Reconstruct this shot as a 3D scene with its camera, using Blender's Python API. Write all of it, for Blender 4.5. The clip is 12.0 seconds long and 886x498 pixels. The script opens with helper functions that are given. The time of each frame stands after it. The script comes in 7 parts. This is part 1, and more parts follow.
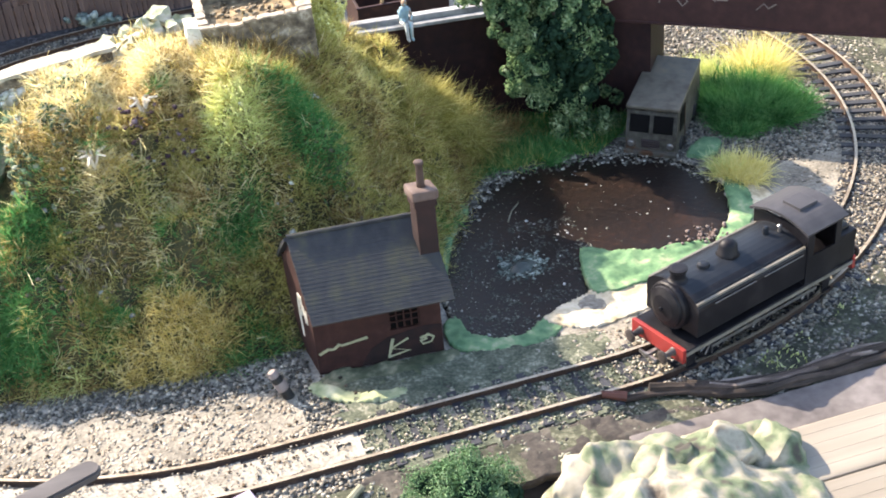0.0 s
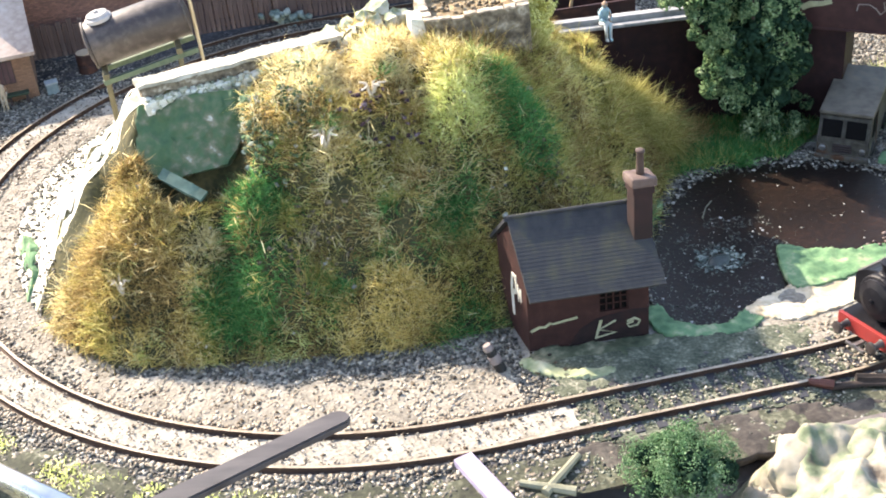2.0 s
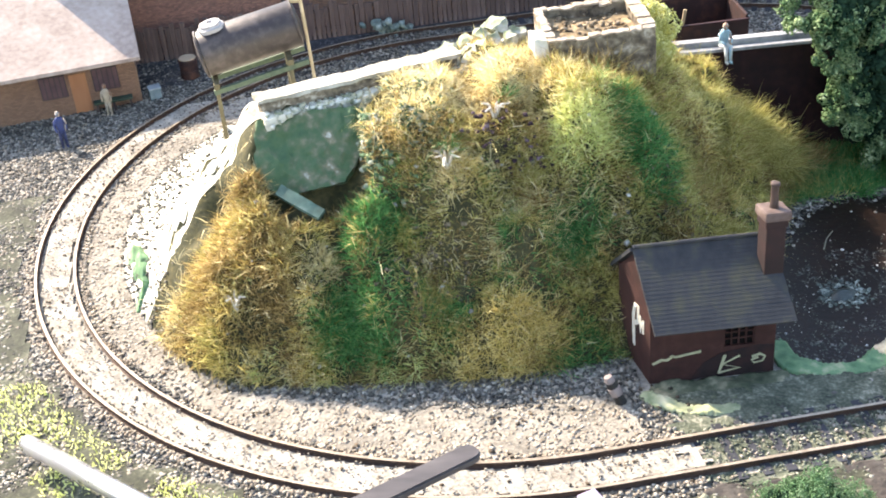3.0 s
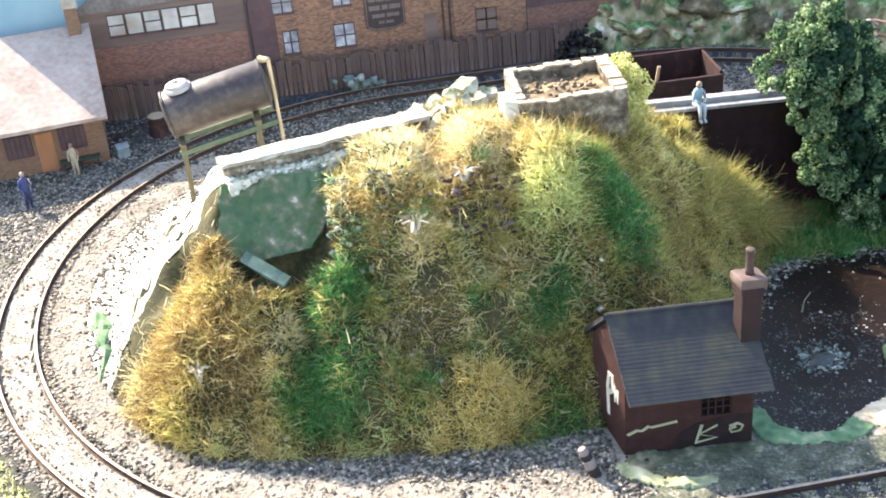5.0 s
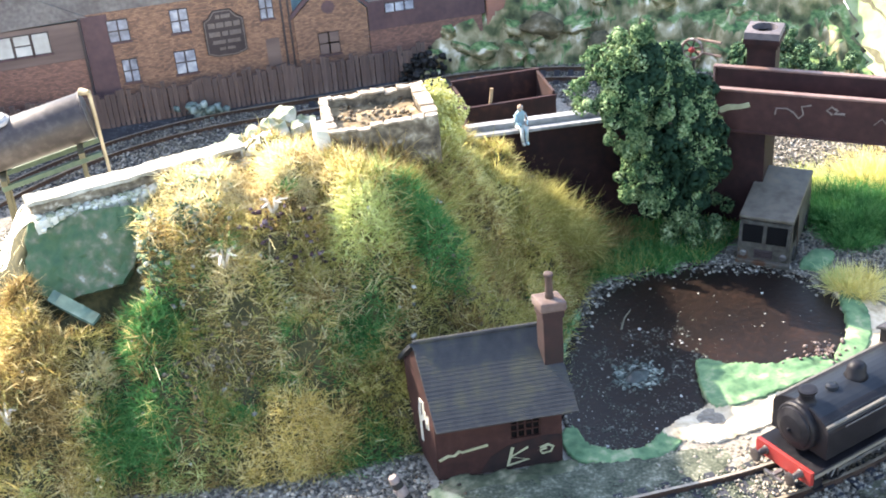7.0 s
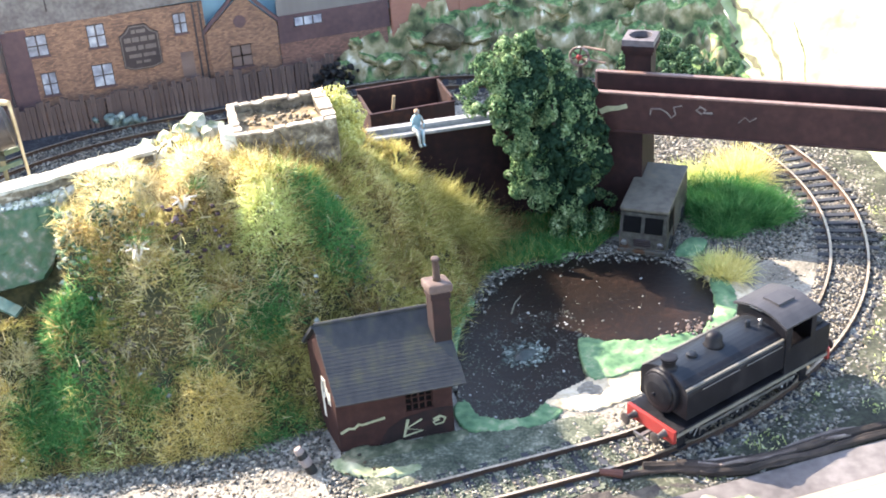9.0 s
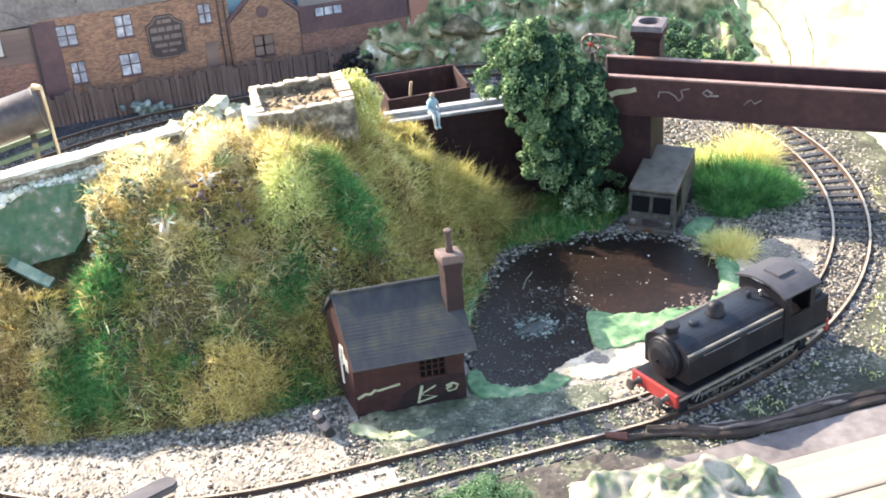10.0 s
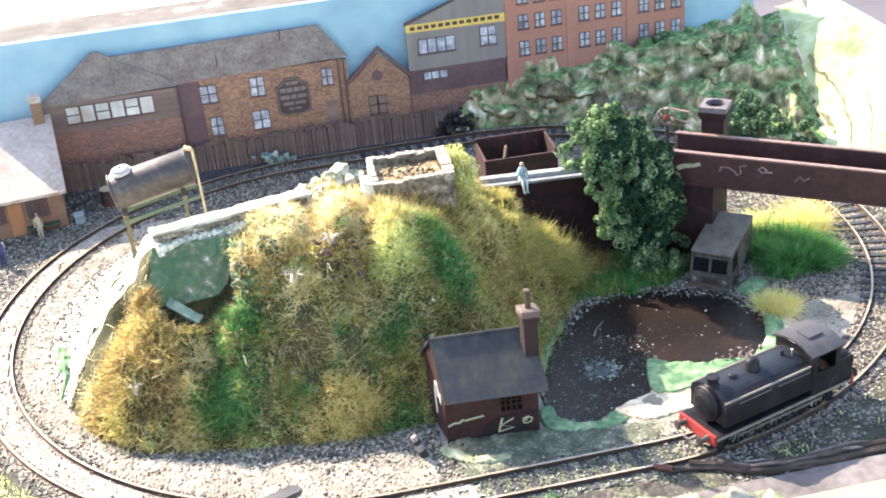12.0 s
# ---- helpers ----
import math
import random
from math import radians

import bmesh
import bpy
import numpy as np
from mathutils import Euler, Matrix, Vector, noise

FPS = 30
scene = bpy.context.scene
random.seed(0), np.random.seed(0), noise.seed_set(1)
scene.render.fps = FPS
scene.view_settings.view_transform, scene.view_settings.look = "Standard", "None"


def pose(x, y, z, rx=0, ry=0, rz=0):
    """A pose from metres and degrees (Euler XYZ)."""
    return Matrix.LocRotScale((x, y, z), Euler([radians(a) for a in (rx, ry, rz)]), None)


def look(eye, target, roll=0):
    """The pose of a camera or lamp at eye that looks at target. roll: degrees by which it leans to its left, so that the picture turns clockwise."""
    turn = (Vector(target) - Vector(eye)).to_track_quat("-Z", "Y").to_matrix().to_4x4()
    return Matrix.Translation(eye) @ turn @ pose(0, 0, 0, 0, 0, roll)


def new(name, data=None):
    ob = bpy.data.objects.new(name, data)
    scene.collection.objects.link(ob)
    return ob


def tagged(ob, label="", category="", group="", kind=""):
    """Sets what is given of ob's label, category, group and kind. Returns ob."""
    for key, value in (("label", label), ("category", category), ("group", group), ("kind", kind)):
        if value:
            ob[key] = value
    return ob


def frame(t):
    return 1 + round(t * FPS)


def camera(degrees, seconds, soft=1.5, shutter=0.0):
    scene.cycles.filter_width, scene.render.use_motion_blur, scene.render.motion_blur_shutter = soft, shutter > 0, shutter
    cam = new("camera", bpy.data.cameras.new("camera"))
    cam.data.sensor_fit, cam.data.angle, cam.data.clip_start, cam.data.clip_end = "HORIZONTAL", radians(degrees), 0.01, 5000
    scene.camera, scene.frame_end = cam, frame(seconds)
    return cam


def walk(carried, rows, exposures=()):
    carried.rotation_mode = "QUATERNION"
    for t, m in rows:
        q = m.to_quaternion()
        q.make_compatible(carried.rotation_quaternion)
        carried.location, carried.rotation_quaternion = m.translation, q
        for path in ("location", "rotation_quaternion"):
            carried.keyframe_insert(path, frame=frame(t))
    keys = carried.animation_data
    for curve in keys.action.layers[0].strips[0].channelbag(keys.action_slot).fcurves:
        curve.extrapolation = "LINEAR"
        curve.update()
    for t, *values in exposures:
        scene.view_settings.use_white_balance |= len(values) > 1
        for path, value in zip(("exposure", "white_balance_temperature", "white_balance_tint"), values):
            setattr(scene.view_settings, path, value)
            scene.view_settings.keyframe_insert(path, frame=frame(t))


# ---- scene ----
cam = camera(39.17, 12.0, soft=1.9)
PATH = [
    (0, (-0.0412, -0.3421, 0.2688), (0.0647, 0.0637, -0.0034), -5.39),
    (0.5, (-0.0480, -0.3464, 0.2703), (0.0541, 0.0604, -0.0019), -5.66),
    (1, (-0.0554, -0.3543, 0.2729), (0.0386, 0.0568, 0.0043), -5.92),
    (1.5, (-0.0668, -0.3589, 0.2720), (0.0132, 0.0575, 0.0071), -5.98),
    (2, (-0.0854, -0.3557, 0.2721), (-0.0176, 0.0646, 0.0098), -5.76),
    (2.5, (-0.0969, -0.3497, 0.2744), (-0.0426, 0.0726, 0.0122), -5.63),
    (2.7, (-0.1054, -0.3457, 0.2777), (-0.0583, 0.0776, 0.0158), -5.52),
    (4.3, (-0.1054, -0.3262, 0.2781), (-0.0611, 0.1046, 0.0281), -5.56),
    (4.5, (-0.1073, -0.3274, 0.2784), (-0.0594, 0.1041, 0.0303), -5.04),
    (5, (-0.0982, -0.3268, 0.2789), (-0.0432, 0.1048, 0.0325), -5.32),
    (5.5, (-0.0937, -0.3276, 0.2778), (-0.0338, 0.1035, 0.0317), -5.53),
    (6, (-0.0860, -0.3291, 0.2781), (-0.0199, 0.0996, 0.0294), -5.47),
    (6.5, (-0.0772, -0.3297, 0.2785), (-0.0013, 0.0970, 0.0293), -5.20),
    (7, (-0.0630, -0.3323, 0.2817), (0.0285, 0.0941, 0.0370), -4.77),
    (7.5, (-0.0547, -0.3403, 0.2836), (0.0474, 0.0855, 0.0421), -4.80),
    (7.7, (-0.0518, -0.3451, 0.2843), (0.0540, 0.0803, 0.0437), -4.71),
    (9.3, (-0.0629, -0.3787, 0.2924), (0.0577, 0.0419, 0.0505), -4.28),
    (9.5, (-0.0641, -0.3809, 0.2923), (0.0562, 0.0394, 0.0497), -4.51),
    (10, (-0.0635, -0.3984, 0.2924), (0.0470, 0.0260, 0.0522), -4.68),
    (10.5, (-0.0614, -0.4212, 0.3020), (0.0310, 0.0095, 0.0655), -5.03),
    (11, (-0.0529, -0.4330, 0.3102), (0.0350, 0.0011, 0.0781), -4.92),
    (11.5, (-0.0540, -0.4475, 0.3276), (0.0364, -0.0117, 0.0997), -4.21),
    (12, (-0.0723, -0.4750, 0.3554), (-0.0002, -0.0382, 0.1229), -5.28),
]
walk(cam, [(t, look(e, g, r)) for t, e, g, r in PATH], exposures=[(0, 2.22, 7300, 14), (2, 2.25, 7300, 14), (5, 2.43, 7200, 14), (6.5, 2.46, 7200, 14), (7.5, 2.75, 6900, 14), (9.5, 2.61, 7050, 14), (11, 2.54, 7200, 14), (12, 2.58, 7200, 14)])

# ---- light ----
SUN_FROM = Vector((-0.63, 0.78, 0.0)).normalized()
SUN_HEIGHT = radians(36.5)
world = bpy.data.worlds.new("sky")
scene.world = world
world.use_nodes = True
sky = world.node_tree.nodes.new("ShaderNodeTexSky")
sky.sky_type = "NISHITA"
sky.sun_disc = False
sky.sun_elevation = SUN_HEIGHT
sky.sun_rotation = math.atan2(SUN_FROM.x, SUN_FROM.y)
world.node_tree.links.new(sky.outputs[0], world.node_tree.nodes["Background"].inputs[0])
world.node_tree.nodes["Background"].inputs[1].default_value = 0.15
sun = new("sun", bpy.data.lights.new("sun", "SUN"))
sun.data.energy, sun.data.angle, sun.data.color = 3.2, radians(0.5), (1.0, 0.93, 0.82)
way = Vector((SUN_FROM.x * math.cos(SUN_HEIGHT), SUN_FROM.y * math.cos(SUN_HEIGHT), math.sin(SUN_HEIGHT)))
sun.rotation_mode = "QUATERNION"
sun.rotation_quaternion = way.to_track_quat("Z", "Y")

# ---- small helpers: lengths below are millimetres ----
MM = 0.001
rng = np.random.default_rng(7)


def T(x=0, y=0, z=0, rx=0, ry=0, rz=0, s=(1, 1, 1)):
    return Matrix.LocRotScale((x, y, z), Euler([radians(a) for a in (rx, ry, rz)]), Vector(s))


def thing(name, x, y, z, rz, label, category, group=""):
    ob = new(name)
    ob.empty_display_size = 0.005
    ob.location = (x * MM, y * MM, z * MM)
    ob.rotation_euler = (0, 0, radians(rz))
    return tagged(ob, label, category, group)


def part(name, bm, material, parent=None, label="", smooth=False, kind=""):
    bm.transform(Matrix.Scale(MM, 4))
    me = bpy.data.meshes.new(name)
    bm.to_mesh(me)
    bm.free()
    for m in material if isinstance(material, (list, tuple)) else [material]:
        me.materials.append(m)
    if smooth:
        me.shade_smooth()
    ob = new(name, me)
    ob.parent = parent
    return tagged(ob, label, "", "", kind)


def raw(name, verts, faces, material, parent=None, smooth=False):
    """A mesh object from numpy arrays, in millimetres."""
    me = bpy.data.meshes.new(name)
    n, m, k = len(verts), len(faces), faces.shape[1]
    me.vertices.add(n)
    me.vertices.foreach_set("co", (np.asarray(verts, np.float32) * MM).ravel())
    me.loops.add(m * k)
    me.loops.foreach_set("vertex_index", faces.astype(np.int32).ravel())
    me.polygons.add(m)
    me.polygons.foreach_set("loop_start", np.arange(0, m * k, k, dtype=np.int32))
    me.update(calc_edges=True)
    me.validate()
    me.materials.append(material)
    if smooth:
        me.shade_smooth()
    ob = new(name, me)
    ob.parent = parent
    return ob


def box(bm, x0, x1, y0, y1, z0, z1, m=None, bevel=0.0, mi=0):
    out = bmesh.ops.create_cube(bm, size=1.0, matrix=(m or Matrix()) @ T((x0 + x1) / 2, (y0 + y1) / 2, (z0 + z1) / 2, s=(abs(x1 - x0), abs(y1 - y0), abs(z1 - z0))))
    verts = out["verts"]
    faces = {f for v in verts for f in v.link_faces}
    for f in faces:
        f.material_index = mi
    if bevel:
        bmesh.ops.bevel(bm, geom=list({e for v in verts for e in v.link_edges}), offset=bevel, segments=2, affect="EDGES", profile=0.6)
    return bm


def rod(bm, a, b, r0, r1=None, seg=10, caps=True):
    """A round bar from a to b."""
    a, b = Vector(a), Vector(b)
    d = b - a
    q = d.to_track_quat("Z", "Y").to_matrix().to_4x4()
    bmesh.ops.create_cone(bm, cap_ends=caps, segments=seg, radius1=r0, radius2=r0 if r1 is None else r1, depth=d.length, matrix=Matrix.Translation((a + b) / 2) @ q)
    return bm


def turned(bm, profile, seg=20, m=None):
    """A lathed shape from (radius, height) pairs, closed at both ends."""
    rings = []
    m = m or Matrix()
    for r, z in profile:
        rings.append([bm.verts.new(m @ Vector((r * math.cos(2 * math.pi * k / seg), r * math.sin(2 * math.pi * k / seg), z))) for k in range(seg)])
    for p, q in zip(rings, rings[1:]):
        for k in range(seg):
            bm.faces.new((p[k], p[(k + 1) % seg], q[(k + 1) % seg], q[k]))
    bm.faces.new(rings[0][::-1])
    bm.faces.new(rings[-1])
    return bm


def prism(bm, outline, z0, z1, m=None, mi=0):
    """An upright slab with the given outline."""
    m = m or Matrix()
    low = [bm.verts.new(m @ Vector((x, y, z0))) for x, y in outline]
    top = [bm.verts.new(m @ Vector((x, y, z1))) for x, y in outline]
    n = len(outline)
    made = [bm.faces.new(low[::-1]), bm.faces.new(top)]
    made += [bm.faces.new((low[k], low[(k + 1) % n], top[(k + 1) % n], top[k])) for k in range(n)]
    for f in made:
        f.material_index = mi
    return bm


def wobble(bm, amount, scale, seed=0.0):
    for v in bm.verts:
        v.co += noise.noise_vector(v.co * scale + Vector((seed, seed, seed))) * amount
    return bm


UPRIGHT = T(rx=90)  # turns an outline drawn in x, z upright, facing -y


# ---- materials ----
def mat(name, colours, scale=300, coarse=None, rough=0.75, bump=0.3, metal=0.0, island=0.0, spec=0.4, per_object=0.0, stretch=(1, 1, 1), thin=0.0):
    """A surface whose colour runs over the given list by fine and coarse noise (and by piece), with fine relief."""
    m = bpy.data.materials.new(name)
    m.use_nodes = True
    nt = m.node_tree
    nodes, link = nt.nodes, nt.links.new
    bsdf = nodes["Principled BSDF"]
    at = nodes.new("ShaderNodeTexCoord")
    st = nodes.new("ShaderNodeMapping")
    st.inputs["Scale"].default_value = stretch
    link(at.outputs["Object"], st.inputs["Vector"])

    def noise_node(s, detail):
        n = nodes.new("ShaderNodeTexNoise")
        n.inputs["Scale"].default_value, n.inputs["Detail"].default_value = s, detail
        link(st.outputs[0], n.inputs["Vector"])
        return n.outputs["Fac"]

    def mix(a, b, f):
        x = nodes.new("ShaderNodeMix")
        x.inputs[0].default_value = f
        link(a, x.inputs[2])
        link(b, x.inputs[3])
        return x.outputs[0]

    fine, wide = noise_node(scale, 6), noise_node(coarse or scale / 7, 3)
    fac = mix(fine, wide, 0.5)
    stretch_range = nodes.new("ShaderNodeMapRange")
    stretch_range.inputs[1].default_value, stretch_range.inputs[2].default_value = 0.34, 0.66
    link(fac, stretch_range.inputs[0])
    fac = stretch_range.outputs[0]
    if island:
        geo = nodes.new("ShaderNodeNewGeometry")
        fac = mix(fac, geo.outputs["Random Per Island"], island)
    if per_object:
        info = nodes.new("ShaderNodeObjectInfo")
        fac = mix(fac, info.outputs["Random"], per_object)
    ramp = nodes.new("ShaderNodeValToRGB")
    cr = ramp.color_ramp
    while len(cr.elements) < len(colours):
        cr.elements.new(0.5)
    for k, c in enumerate(colours):
        cr.elements[k].position = k / max(1, len(colours) - 1)
        cr.elements[k].color = (*c, 1)
    link(fac, ramp.inputs[0])
    link(ramp.outputs[0], bsdf.inputs["Base Color"])
    vary = nodes.new("ShaderNodeMapRange")
    vary.inputs[3].default_value, vary.inputs[4].default_value = max(0.02, rough - 0.12), min(1, rough + 0.12)
    link(fine, vary.inputs[0])
    link(vary.outputs[0], bsdf.inputs["Roughness"])
    bsdf.inputs["Metallic"].default_value = metal
    bsdf.inputs["Specular IOR Level"].default_value = spec
    if thin:
        pass_light = nodes.new("ShaderNodeBsdfTranslucent")
        both = nodes.new("ShaderNodeMixShader")
        both.inputs[0].default_value = thin
        link(ramp.outputs[0], pass_light.inputs["Color"])
        link(bsdf.outputs[0], both.inputs[1])
        link(pass_light.outputs[0], both.inputs[2])
        link(both.outputs[0], nodes["Material Output"].inputs["Surface"])
    if bump:
        b = nodes.new("ShaderNodeBump")
        b.inputs["Strength"].default_value, b.inputs["Distance"].default_value = bump, 0.0005
        link(fine, b.inputs["Height"])
        link(b.outputs[0], bsdf.inputs["Normal"])
    return m


def brick_mat(name, a, b, mortar, length, height):
    """Printed brickwork on card: courses too small to stand proud."""
    m = mat(name, [a, b], scale=500, rough=0.8, bump=0.1)
    nt = m.node_tree
    nodes, link = nt.nodes, nt.links.new
    bsdf = nodes["Principled BSDF"]
    ramp = next(n for n in nodes if n.type == "VALTORGB")
    at = next(n for n in nodes if n.type == "TEX_COORD")
    turn = nodes.new("ShaderNodeMapping")
    turn.inputs["Rotation"].default_value = (radians(90), 0, 0)
    link(at.outputs["Object"], turn.inputs["Vector"])
    br = nodes.new("ShaderNodeTexBrick")
    br.inputs["Scale"].default_value = 1000
    br.inputs["Brick Width"].default_value, br.inputs["Row Height"].default_value = length, height
    br.inputs["Mortar Size"].default_value = 0.12
    br.inputs["Mortar"].default_value = (*mortar, 1)
    br.inputs["Color1"].default_value = (*a, 1)
    br.inputs["Color2"].default_value = (*b, 1)
    link(turn.outputs[0], br.inputs["Vector"])
    x = nodes.new("ShaderNodeMix")
    x.data_type = "RGBA"
    x.inputs[0].default_value = 0.6
    link(ramp.outputs[0], x.inputs[6])
    link(br.outputs["Color"], x.inputs[7])
    link(x.outputs[2], bsdf.inputs["Base Color"])
    return m


M_MAT = mat("matted_dry_turf", [(0.014, 0.018, 0.006), (0.04, 0.038, 0.013), (0.10, 0.08, 0.03)], 500, coarse=70, rough=0.95, bump=0.8)
M_PLASTER = mat("pale_plaster", [(0.24, 0.27, 0.17), (0.52, 0.50, 0.39), (0.66, 0.62, 0.52), (0.74, 0.71, 0.62)], 220, coarse=60, rough=0.9)
M_SAND = mat("sandy_bank", [(0.30, 0.24, 0.15), (0.52, 0.44, 0.31), (0.66, 0.59, 0.46)], 350, coarse=90, rough=0.9, bump=0.8)
M_GREENPAINT = mat("green_painted_plaster", [(0.035, 0.085, 0.04), (0.075, 0.165, 0.078), (0.135, 0.235, 0.115), (0.34, 0.35, 0.22)], 260, coarse=50, rough=0.8, bump=0.7)
M_ROCKGREEN = mat("green_painted_rock", [(0.02, 0.055, 0.028), (0.036, 0.085, 0.038), (0.05, 0.10, 0.044), (0.08, 0.11, 0.058), (0.17, 0.16, 0.105), (0.46, 0.46, 0.40)], 260, coarse=42, rough=0.75, bump=0.5)
M_BED = mat("ballast_bed", [(0.10, 0.095, 0.083), (0.22, 0.205, 0.175), (0.40, 0.37, 0.31)], 700, coarse=45, rough=0.95)
M_STONE_PALE = mat("pale_ballast_stone", [(0.08, 0.065, 0.048), (0.20, 0.165, 0.125), (0.30, 0.26, 0.205), (0.45, 0.405, 0.335)], 500, island=0.7, rough=0.9)
M_STONE_MOSS = mat("mossy_grey_stone", [(0.035, 0.045, 0.03), (0.085, 0.10, 0.07), (0.16, 0.17, 0.125), (0.34, 0.33, 0.26)], 500, island=0.85, rough=0.9)
M_STONE_DARK = mat("dark_ballast_stone", [(0.03, 0.028, 0.024), (0.075, 0.07, 0.06), (0.135, 0.126, 0.105), (0.42, 0.39, 0.33)], 500, island=0.9, rough=0.85)
M_RAIL = mat("worn_rail_top", [(0.22, 0.17, 0.12), (0.42, 0.35, 0.27)], 500, rough=0.4, metal=0.35, bump=0.05)
M_RUST = mat("rusty_rail_side", [(0.03, 0.016, 0.011), (0.075, 0.04, 0.024)], 700, rough=0.8)
M_SLEEPER = mat("grey_black_sleeper", [(0.014, 0.015, 0.019), (0.036, 0.038, 0.047)], 300, rough=0.7, per_object=0.4)
# near-black brick: the retaining wall's shade is put into this colour
M_DARKBRICK = mat("blackish_brick", [(0.010, 0.005, 0.006), (0.020, 0.009, 0.009), (0.033, 0.015, 0.014)], 260, rough=0.85, bump=0.35, spec=0.2)
M_HUTBRICK = mat("dark_red_brick_paint", [(0.020, 0.009, 0.008), (0.036, 0.015, 0.013), (0.06, 0.027, 0.022)], 260, rough=0.8, bump=0.35, spec=0.2)
M_SLATE = mat("blue_grey_slate", [(0.017, 0.018, 0.021), (0.032, 0.033, 0.036), (0.055, 0.053, 0.038)], 260, coarse=70, rough=0.8, bump=0.25, per_object=0.08, spec=0.25, stretch=(1, 0.35, 1))
M_WHITEDAUB = mat("white_daub", [(0.42, 0.39, 0.32), (0.66, 0.63, 0.55)], 400, rough=0.6)
M_YELLOWDAUB = mat("pale_yellow_daub", [(0.20, 0.20, 0.12), (0.36, 0.355, 0.23)], 400, rough=0.6)
M_DARKGLASS = mat("dark_window", [(0.003, 0.003, 0.003), (0.006, 0.0055, 0.006)], 300, rough=0.6, bump=0, spec=0.05)
M_POND = mat("brown_resin_water", [(0.005, 0.0036, 0.0032), (0.009, 0.006, 0.0048), (0.014, 0.008, 0.0056), (0.026, 0.013, 0.0085)], 420, coarse=34, rough=0.42, bump=0.35, spec=0.22)
M_LITTER = mat("pale_speck", [(0.08, 0.08, 0.07), (0.24, 0.24, 0.22), (0.6, 0.6, 0.56)], 300, island=0.9, rough=0.7)
M_LITTER_TEAL = mat("teal_fleck", [(0.02, 0.03, 0.027), (0.08, 0.11, 0.097), (0.34, 0.39, 0.35)], 300, island=0.9, rough=0.6)
M_VAN = mat("rusting_van_paint", [(0.02, 0.018, 0.014), (0.05, 0.045, 0.036), (0.082, 0.076, 0.064), (0.08, 0.04, 0.022)], 320, coarse=60, rough=0.7, spec=0.25)
M_RUSTRED = mat("oxide_red_girder", [(0.018, 0.007, 0.0078), (0.034, 0.0125, 0.0125), (0.055, 0.022, 0.020)], 260, coarse=40, rough=0.6, spec=0.3)
# paler girder colour, a highlight painted on top flanges and end plates
M_FLANGE = mat("highlight_flange", [(0.11, 0.06, 0.05), (0.22, 0.14, 0.115)], 300, rough=0.6)
M_BLACK = mat("black_loco_paint", [(0.004, 0.0038, 0.0055), (0.0075, 0.007, 0.0095), (0.018, 0.0165, 0.018)], 380, coarse=90, rough=0.5, bump=0.06, spec=0.2)
M_BOILER = mat("blue_black_boiler", [(0.007, 0.009, 0.013), (0.013, 0.016, 0.021)], 300, rough=0.45, bump=0.05, spec=0.25)
M_CABROOF = mat("dusty_grey_roof", [(0.028, 0.027, 0.03), (0.05, 0.048, 0.053)], 260, rough=0.6, bump=0.1, spec=0.3)
M_BUFFRED = mat("buffer_beam_red", [(0.16, 0.012, 0.012), (0.27, 0.03, 0.025)], 300, rough=0.5, bump=0.05)
M_LINING = mat("pale_lining", [(0.10, 0.09, 0.074), (0.19, 0.17, 0.14)], 300, rough=0.5)
M_STEEL = mat("dull_steel", [(0.14, 0.13, 0.13), (0.3, 0.29, 0.28)], 300, rough=0.4, metal=0.8)
M_TANK = mat("weathered_black_tank", [(0.012, 0.0085, 0.008), (0.03, 0.022, 0.02), (0.075, 0.06, 0.054)], 320, coarse=60, rough=0.5, bump=0.15, spec=0.5)
M_TIMBER = mat("mossy_timber", [(0.06, 0.055, 0.03), (0.13, 0.11, 0.06), (0.2, 0.17, 0.1)], 300, rough=0.85, stretch=(1, 1, 0.3))
M_STONEWALL = mat("grey_stone_wall", [(0.03, 0.022, 0.015), (0.10, 0.077, 0.052), (0.20, 0.16, 0.11), (0.46, 0.40, 0.31)], 420, coarse=130, rough=0.9, bump=1.0)
M_COPING = mat("pale_coping", [(0.24, 0.21, 0.17), (0.44, 0.40, 0.34)], 300, coarse=90, rough=0.85)
M_RUINTOP = mat("tan_broken_wall_top", [(0.20, 0.15, 0.10), (0.36, 0.29, 0.215), (0.52, 0.45, 0.36)], 260, coarse=90, rough=0.9, bump=0.7)
M_PARAPET = mat("weathered_parapet_top", [(0.20, 0.19, 0.14), (0.38, 0.35, 0.28), (0.56, 0.52, 0.43)], 260, coarse=70, rough=0.9, bump=0.7)
M_STRAW = mat("straw_fibre", [(0.46, 0.37, 0.17), (0.77, 0.66, 0.36), (0.90, 0.84, 0.60)], 200, coarse=75, island=0.6, rough=0.85, bump=0, thin=0.55, spec=0.2)
M_BROWNGRASS = mat("brown_fibre", [(0.10, 0.068, 0.027), (0.33, 0.23, 0.09), (0.70, 0.55, 0.27)], 200, coarse=75, island=0.7, rough=0.85, bump=0, thin=0.58, spec=0.2)
M_OLIVE = mat("olive_fibre", [(0.15, 0.14, 0.04), (0.47, 0.43, 0.14), (0.82, 0.75, 0.36)], 200, coarse=75, island=0.7, rough=0.85, bump=0, thin=0.65, spec=0.2)
M_GREEN = mat("green_fibre", [(0.025, 0.10, 0.03), (0.075, 0.25, 0.075), (0.28, 0.50, 0.19)], 200, coarse=75, island=0.6, rough=0.85, bump=0, thin=0.5, spec=0.2)
